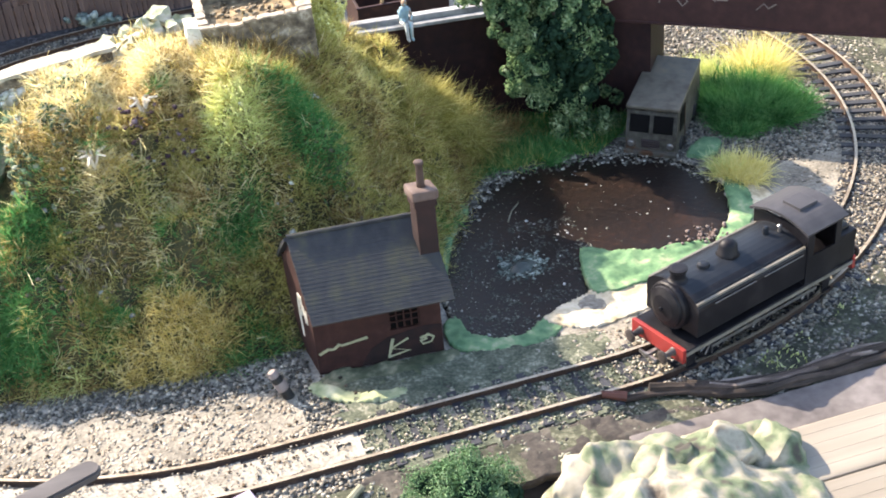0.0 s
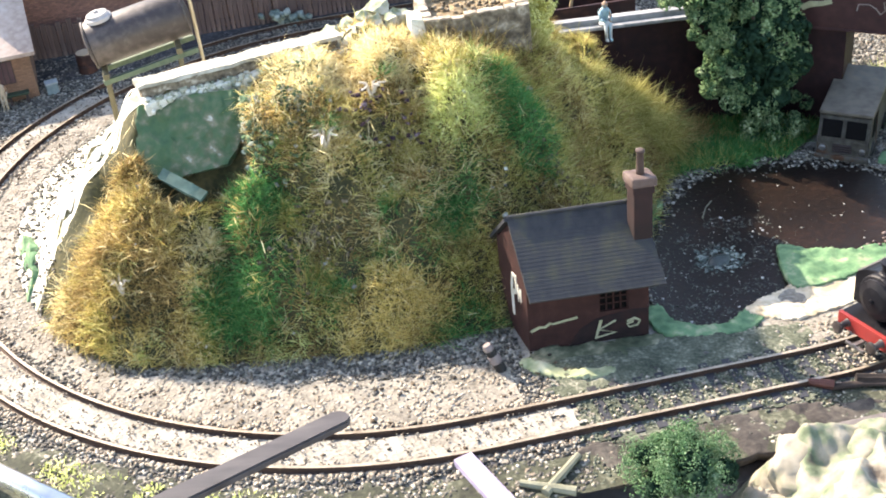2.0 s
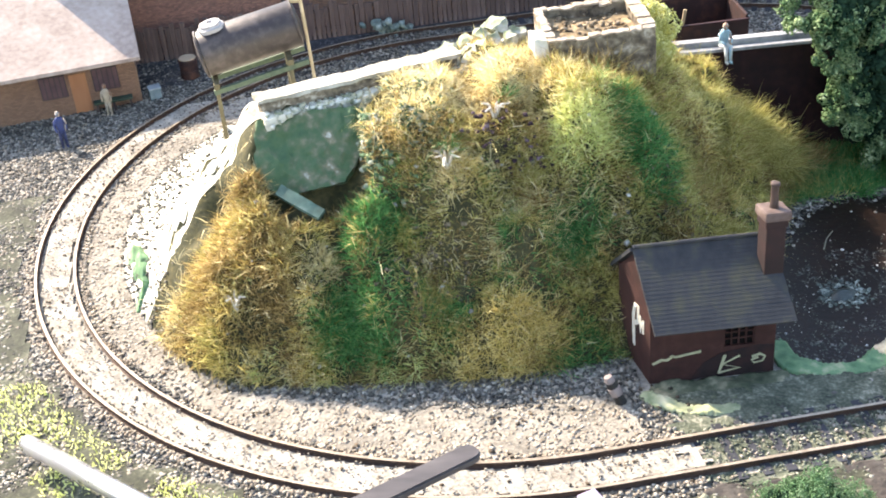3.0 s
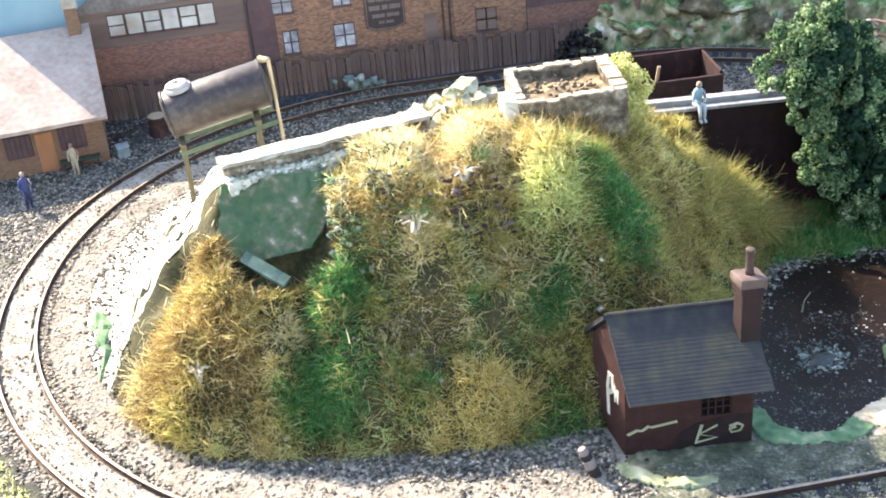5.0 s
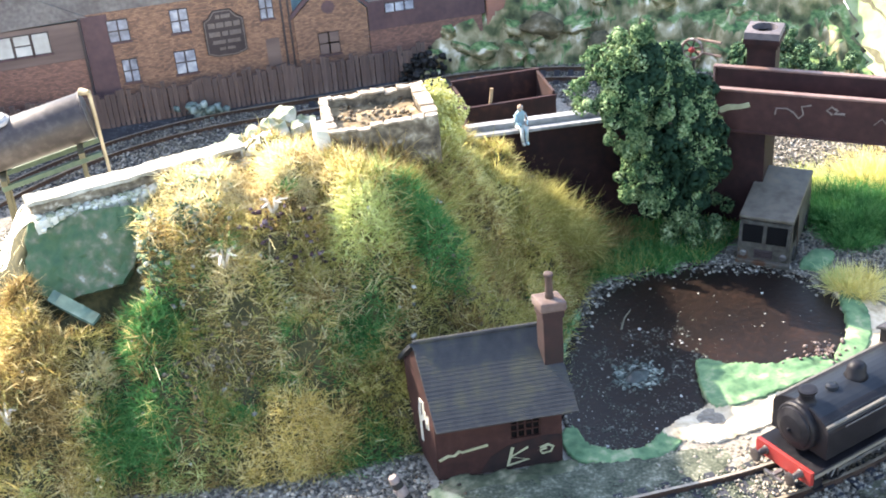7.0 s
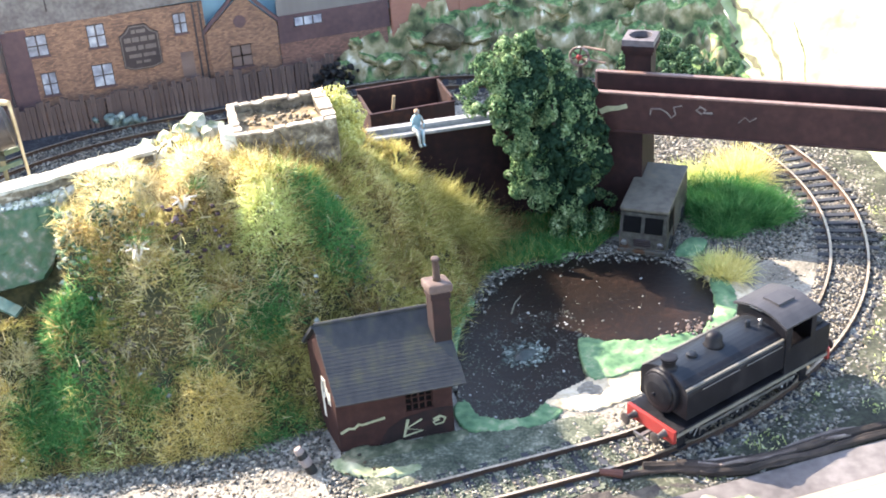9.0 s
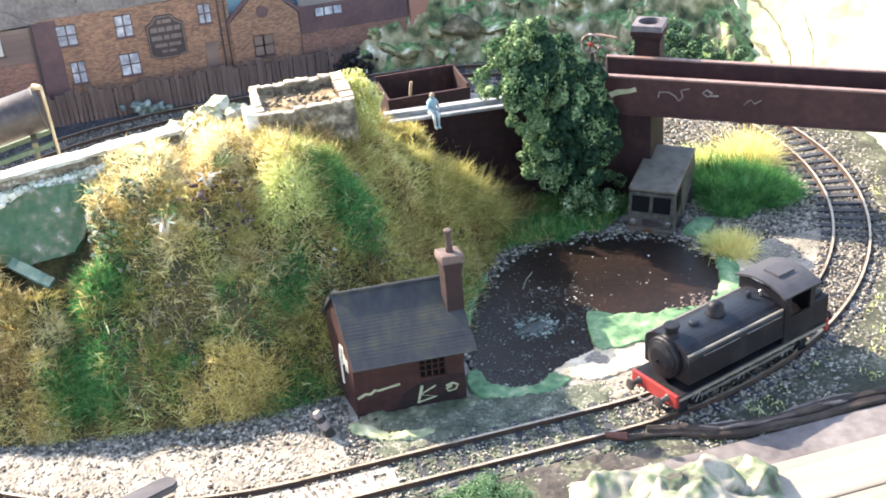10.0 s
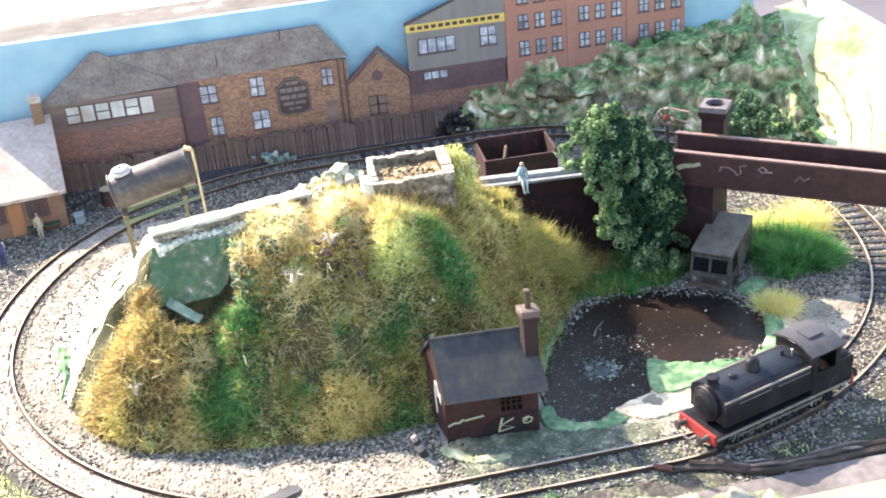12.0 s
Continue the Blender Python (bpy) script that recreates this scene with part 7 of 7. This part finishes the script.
for sel, m, name, label in ((ok & side, M_GREEN, "shade_grass", "dark green grass in front of the retaining wall"), (ok & ~side, M_OLIVE, "shade_dry_grass", "olive dry grass in front of the retaining wall")):
    c = sel.sum()
    blades(name, np.stack([gx, gy, np.zeros(n)], -1)[sel], rng.normal(0, 0.5, (c, 3)), rng.uniform(3.5, 8, c), rng.uniform(0.13, 0.25, c), m, label)
for cx, cy, r, tall, m in ((85, 127, 9, 19, M_OLIVE), (95, 130, 8, 21, M_BROWNGRASS), (77, 124, 8, 15, M_OLIVE), (104, 132, 7, 17, M_BROWNGRASS), (92, 122, 9, 15, M_OLIVE), (98, 134, 6, 20, M_GREEN), (116, 138, 8, 14, M_BROWNGRASS), (84, 120, 8, 9, M_OLIVE), (100, 113, 8, 8, M_GREEN), (112, 116, 8, 9, M_GREEN), (130, 112, 8, 8, M_GREEN)):
    tuft(cx, cy, max(0, on_hill(cx, cy)) - 0.5, r, tall, int(r * r * 34), m, "dry_shrub", "wiry olive dry shrub below the retaining wall", 0.7, 1.2)

# weeds outside the track
n = 26000
gx, gy = rng.uniform(-255, -40, n), rng.uniform(-76, 60, n)
e = from_line(gx, gy) - RADIUS
dense = lumps(gx, gy, 24, 11.0)
ok = (e > 19) & (dense > -0.05 + 0.3 * smooth((gx + 110) / 60))
c = ok.sum()
blades("weeds", np.stack([gx, gy, np.zeros(n)], -1)[ok], rng.normal(0, 0.6, (c, 3)), rng.uniform(1.5, 3.4, c), rng.uniform(0.25, 0.5, c), M_LIME, "yellow-green weeds in the gravel outside the track")
n = 12000
gx, gy = rng.uniform(110, 300, n), rng.uniform(-68, 120, n)
e = from_line(gx, gy) - RADIUS
ok = (e > 16) & (e < 48) & (lumps(gx, gy, 20, 13.0) > 0.1)
c = ok.sum()
blades("weeds", np.stack([gx, gy, np.zeros(n)], -1)[ok], rng.normal(0, 0.6, (c, 3)), rng.uniform(1.5, 3.4, c), rng.uniform(0.25, 0.5, c), M_LIME, "yellow-green weeds in the gravel beyond the curve")


# ---- trees and bushes of foam foliage ----
LEAF_V = np.array([(1, 0, 0), (-1, 0, 0), (0, 1, 0), (0, -1, 0), (0, 0, 1), (0, 0, -1.0)])
LEAF_F = np.array([(0, 2, 4), (2, 1, 4), (1, 3, 4), (3, 0, 4), (2, 0, 5), (1, 2, 5), (3, 1, 5), (0, 3, 5)])


def foliage(parent, lobes, count, size, material, name="crown", clump=3.8):
    """A crown of many small leaves gathered in clumps over the outsides of several lobes."""
    lobes = np.array(lobes, float)
    share = lobes[:, 3] ** 2
    groups = max(6, int(count / 110))
    which = rng.choice(len(lobes), groups, p=share / share.sum())
    d = rng.normal(size=(groups, 3))
    d /= np.linalg.norm(d, axis=1, keepdims=True)
    centre = lobes[which, :3] + d * (lobes[which, 3] * rng.uniform(0.7, 1.02, groups))[:, None]
    radius = np.minimum(clump, lobes[which, 3] * 0.5) * rng.uniform(0.6, 1.25, groups)
    own = rng.integers(0, groups, count)
    d = rng.normal(size=(count, 3))
    d /= np.linalg.norm(d, axis=1, keepdims=True)
    p = centre[own] + d * (radius[own] * (0.78 + 0.27 * rng.random(count)))[:, None]
    ok = p[:, 2] > 0.6
    p = p[ok]
    n = len(p)
    s = rng.uniform(0.55, 1.3, n) * size
    out_way = d[ok] + rng.normal(0, 0.35, (n, 3))
    out_way /= np.linalg.norm(out_way, axis=1, keepdims=True)
    across = np.cross(out_way, rng.normal(size=(n, 3)))
    across /= np.linalg.norm(across, axis=1, keepdims=True)
    axes = np.stack([across, np.cross(out_way, across), out_way], -1)
    v = LEAF_V[None] * (1 + rng.uniform(-0.35, 0.35, (n, 6, 1))) * s[:, None, None] * (1, 0.9, 0.4)
    v = np.einsum("nij,nkj->nki", axes, v) + p[:, None]
    f = (LEAF_F[None] + (np.arange(n) * 6)[:, None, None]).reshape(-1, 3)
    return raw(name, v.reshape(-1, 3), f, material, parent)


tree = thing("tree", 142, 128, 0, 0, "dense dark green foam-foliage tree beside the wall", "tree")
bm = bmesh.new()
rod(bm, (2, 2, 0), (1, 0, 26), 3.2, 2.2)
rod(bm, (1, 0, 25), (-4, 0, 60), 2.2, 1.2)
for b in ((-20, -4, 66), (18, 4, 62), (-8, -14, 74), (-4, 10, 80), (10, -12, 50)):
    rod(bm, (0, 0, 34), b, 1.3, 0.5, 7)
part("trunk", bm, M_BARK, tree)
foliage(tree, [(-38, 0, 77, 8), (-31, 2, 88, 8), (-25, -3, 74, 11), (-20, 0, 94, 9), (-13, 2, 88, 10), (-15, -3, 70, 12), (-7, 3, 83, 10), (-17, 0, 100, 6.5), (-1, 2, 82, 7), (8, 0, 66, 11), (-3, -3, 60, 12), (-25, -5, 60, 7), (-19, -6, 51, 7), (-14, -7, 42, 6.5), (-9, -7, 32, 6.5), (-20, -5, 36, 8), (-14, -4, 24, 8), (3, -2, 46, 12), (13, 0, 50, 9), (9, 0, 34, 11), (17, 0, 37, 7), (4, 0, 20, 10), (9, 0, 72, 7), (19, 0, 43, 6)], 44000, 0.8, M_TREE)
# filling leaves whose dark colour paints the crown's inner shade
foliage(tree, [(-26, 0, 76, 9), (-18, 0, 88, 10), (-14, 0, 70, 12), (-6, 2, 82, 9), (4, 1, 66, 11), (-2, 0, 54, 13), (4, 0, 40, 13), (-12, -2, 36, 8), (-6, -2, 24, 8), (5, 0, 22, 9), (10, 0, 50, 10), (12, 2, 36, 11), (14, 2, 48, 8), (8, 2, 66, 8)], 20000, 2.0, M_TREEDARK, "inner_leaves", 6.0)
under = thing("shrub", 154, 122, 0, 0, "dark green shrub spreading at the foot of the tree", "shrub")
foliage(under, [(0, 0, 8, 10), (-10, -2, 6, 8), (8, 4, 9, 9)], 3600, 0.8, M_TREE, "leaves")
for x, y, lobes, count, label in ((272, 276, [(0, 0, 14, 14), (-14, 10, 13, 12), (16, -8, 13, 13), (30, -16, 10, 10), (6, 4, 24, 9)], 1900, "dark green foam bushes at the foot of the hillside"), (247, 372, [(0, 0, 44, 8)], 300, "dark green bush on the rock bank")):
    b = thing("bush", x, y, 0, 0, label, "bush")
    foliage(b, lobes, count * 5, 1.0, M_BUSHDARK, "leaves")
    bm = bmesh.new()
    rod(bm, (0, 0, 0), (0, 0, lobes[0][2]), 1.2, 0.6)
    part("stem", bm, M_BARK, b)
b = thing("yellow_bush", 42, 122, on_hill(42, 122) - 1, 0, "bright yellow foam bush beside the ruin", "bush")
foliage(b, [(-3, 0, 21, 8), (0, -1, 14, 7), (-5, 1, 28, 7), (-6, 0, 15, 6)], 6400, 0.6, M_YELLOWFOAM, "leaves")
b = thing("round_bush", 26, -80, 0, 0, "round mid-green foam bush in front of the track", "bush")
foliage(b, [(0, 0, 7, 11), (-8, 1, 6, 9), (8, -2, 6, 9), (0, -6, 6, 10), (2, 1, 12, 7)], 22000, 0.36, M_BUSH, "leaves", 3.6)
# dark filling again, painting the shade inside the bush
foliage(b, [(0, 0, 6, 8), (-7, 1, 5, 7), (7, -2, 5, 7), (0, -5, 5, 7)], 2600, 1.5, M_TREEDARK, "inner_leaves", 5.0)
bm = bmesh.new()
rod(bm, (0, 0, 0), (0, 0, 10), 1.6, 0.8)
part("stem", bm, M_BARK, b)

# ---- foreground clutter ----
M_OUTCROP = mat("patchy_plaster_rock", [(0.05, 0.045, 0.036), (0.08, 0.105, 0.06), (0.145, 0.165, 0.105), (0.225, 0.205, 0.15), (0.29, 0.265, 0.205), (0.235, 0.20, 0.15), (0.10, 0.08, 0.062)], 160, coarse=40, rough=0.88, bump=1.0)
out = thing("rock_outcrop", 92, -106, -22, 0, "white and green painted plaster rock outcrop", "rock")


def outcrop(gx, gy):
    crest = np.interp(gx, [-54, -50, -40, -24, 11, 30, 46, 54], [0, 10, 27, 43, 39, 31, 14, 0])
    steep = smooth((38 - np.abs(gy)) / 20)
    crag = np.abs(lumps(gx, gy, 40, 21.0)) * 13 + lumps(gx, gy, 15, 22.0) * 2.4 + lumps(gx, gy, 5, 23.0) * 0.9
    return (crest - 2 + lumps(gx, gy, 30, 25.0) * 5) * steep - crag * steep * smooth(crest / 20) + 2


o = grid("crest", -54, 54, -36, 36, 0.9, outcrop, M_OUTCROP)
o.parent = out
M_ROCKCREAM = mat("cream_plaster_rock", [(0.13, 0.14, 0.085), (0.22, 0.195, 0.145), (0.29, 0.26, 0.205), (0.37, 0.34, 0.28)], 160, coarse=40, rough=0.88, bump=0.9)
M_ROCKBROWN = mat("grey_brown_rock", [(0.04, 0.035, 0.03), (0.13, 0.105, 0.085), (0.25, 0.2, 0.16), (0.46, 0.42, 0.33)], 180, coarse=60, rough=0.88, bump=0.9)
for k, (x, y, z, rx, ry, rz, m) in enumerate((
    (-42, 8, 14, 10, 12, 10, M_ROCKCREAM), (-29, 14, 27, 13, 10, 10, M_ROCKCREAM), (-10, 12, 31, 13, 10, 9, M_OUTCROP), (10, 12, 27, 13, 11, 10, M_OUTCROP),
    (28, 10, 20, 13, 12, 12, M_OUTCROP), (40, 2, 12, 10, 12, 10, M_ROCKBROWN), (-24, -12, 30, 12, 10, 10, M_OUTCROP), (4, -14, 25, 13, 10, 10, M_ROCKBROWN))):
    bm = bmesh.new()
    bmesh.ops.create_icosphere(bm, subdivisions=4, radius=1.0, matrix=T(s=(rx, ry, rz)))
    wobble(bm, 5.0, 0.09, k * 3.1)
    wobble(bm, 1.8, 0.2, k * 1.7)
    wobble(bm, 0.8, 0.5, k)
    bm.transform(T(x, y, z))
    part("rock", bm, m, out, smooth=True)
log = thing("fallen_branch", 90, -55, 2.5, 0, "splintered dark brown fallen branch along the board's edge", "branch")
M_BLEACHED = mat("bleached_bark", [(0.03, 0.02, 0.017), (0.11, 0.08, 0.068), (0.32, 0.27, 0.235)], 500, coarse=80, stretch=(0.15, 1, 1), rough=0.9)
for k in range(7):
    start, stop = rng.uniform(-2, 30), rng.uniform(70, 128)
    r = rng.uniform(0.7, 1.8)
    dy, dz = rng.uniform(-3, 3.5), rng.uniform(-0.5, 2.0)
    bm = bmesh.new()
    prev = None
    for x in np.linspace(start, stop, 9):
        q = Vector((x, -11 * smooth((x - 10) / 34) + dy * smooth(x / 40) + rng.normal(0, 0.7), dz + rng.normal(0, 0.35)))
        if prev is not None:
            rod(bm, prev, q, r, r * 0.93, 7)
            bmesh.ops.create_icosphere(bm, subdivisions=1, radius=r * 0.97, matrix=Matrix.Translation(q))
        prev = q
    wobble(bm, 0.6, 0.3, k)
    part("splinter" if k % 3 == 2 else "limb", bm, M_BLEACHED if k % 3 == 2 else M_BARK, log, "bleached splinter" if k % 3 == 2 else "")
bm = bmesh.new()
rod(bm, (1, 1, 0), (-6, 5, 0), 2.0, 1.3, 9)
wobble(bm, 0.7, 0.3, 5)
part("root_end", bm, mat("red_brown_root", [(0.06, 0.02, 0.015), (0.12, 0.045, 0.03)], 300), log, "red-brown root end")
bm = bmesh.new()
box(bm, 84, 369, -90, -71, -13.5, 1.6, bevel=0.5)
tagged(part("edging_board", bm, M_EDGE), "purple-grey edging board in front of the layout", "board", kind="structure")
for k in range(5):
    bm = bmesh.new()
    box(bm, 98, 369, -88 - 24 * k - 23.4, -88 - 24 * k, -13.3, 2.6, bevel=0.8)
    plank = part("deck_plank", bm, M_WOOD)
    tagged(plank, "pale grooved pine plank", "plank", kind="structure")
    for q in range(4):
        bm = bmesh.new()
        box(bm, 98.5, 368.5, -88 - 24 * k - 4.4 - 4.6 * q, -88 - 24 * k - 3.6 - 4.6 * q, 2.3, 2.67)
        part("groove_ridge", bm, M_WOOD, plank)
stick = thing("grey_stick", -72, -68, 42, 0, "flat grey painted stick reaching over the track", "stick")
bm = bmesh.new()
prism(bm, [(3.4 - 3.4 * math.cos(q), 3.5 * math.sin(q)) for q in np.linspace(-math.pi / 2, math.pi / 2, 9)] + [(110, 4.0), (110, -4.0)], -1.3, 1.3, T(0, 0, 0, ry=-8, rz=-149))
bmesh.ops.recalc_face_normals(bm, faces=bm.faces)
bmesh.ops.bevel(bm, geom=[q for q in bm.edges if q.calc_length() > 0.1], offset=0.5, segments=2, affect="EDGES")
part("blade", bm, mat("purple_grey_paint", [(0.03, 0.026, 0.026), (0.055, 0.048, 0.048), (0.085, 0.076, 0.074)], 300, coarse=60, rough=0.6, stretch=(0.3, 1, 1)), stick)
chalk = thing("lilac_stick", -34, -60, 2, -72, "pale lilac painted stick lying on the gravel", "stick")
bm = bmesh.new()
box(bm, -9, 22, -3.4, 3.4, -1.5, 1.5, bevel=0.5)
part("bar", bm, mat("lilac_paint", [(0.22, 0.19, 0.29), (0.34, 0.30, 0.40)], 200, rough=0.6), chalk)
for x, y, rz, ln in ((-14, -72, 150, 18), (-8, -68, 40, 20)):
    twig = thing("twig", x, y, 1.5, rz, "short grey-green twig lying on the gravel", "twig", "twigs on the gravel")
    bm = bmesh.new()
    rod(bm, (-ln / 2, 0, 0), (ln / 2, 0.6, 0.5), 1.6, 1.2, 8)
    wobble(bm, 0.3, 0.2, x)
    part("stem", bm, mat("grey_green_twig", [(0.13, 0.13, 0.085), (0.26, 0.25, 0.175)], 300), twig)
tube = thing("silver_tube", -190, -18, 10, -47, "silver metal tube in front of the curve", "tube")
bm = bmesh.new()
rod(bm, (-40, 0, 0), (60, 0, 6), 3.2, 3.2, 20)
part("pipe", bm, mat("bright_aluminium", [(0.45, 0.46, 0.5), (0.62, 0.63, 0.66)], 200, rough=0.3, metal=0.85, bump=0.02), tube, smooth=True)
n = 60
bx, by = rng.uniform(-165, 60, n), rng.uniform(24, 92, n)
bz, _, _ = hill_at(bx, by)
keep = hill_height(bx, by) > 2
pebbles("bank_pebbles", np.stack([bx, by, bz + 2.2], -1)[keep], rng.uniform(0.5, 1.3, n)[keep], M_LITTER, "pale pebbles caught in the bank's grass", 0.8)
n = 240
bx, by = np.concatenate([rng.normal(-70, 8, n // 2), rng.normal(30, 6, n // 2)]), np.concatenate([rng.normal(46, 6, n // 2), rng.normal(58, 9, n // 2)])
bz, _, _ = hill_at(bx, by)
pebbles("bank_stones", np.stack([bx, by, bz + 1.2], -1), rng.uniform(0.5, 1.3, n), M_STONEWALL, "dark stones showing through the grass", 0.8)
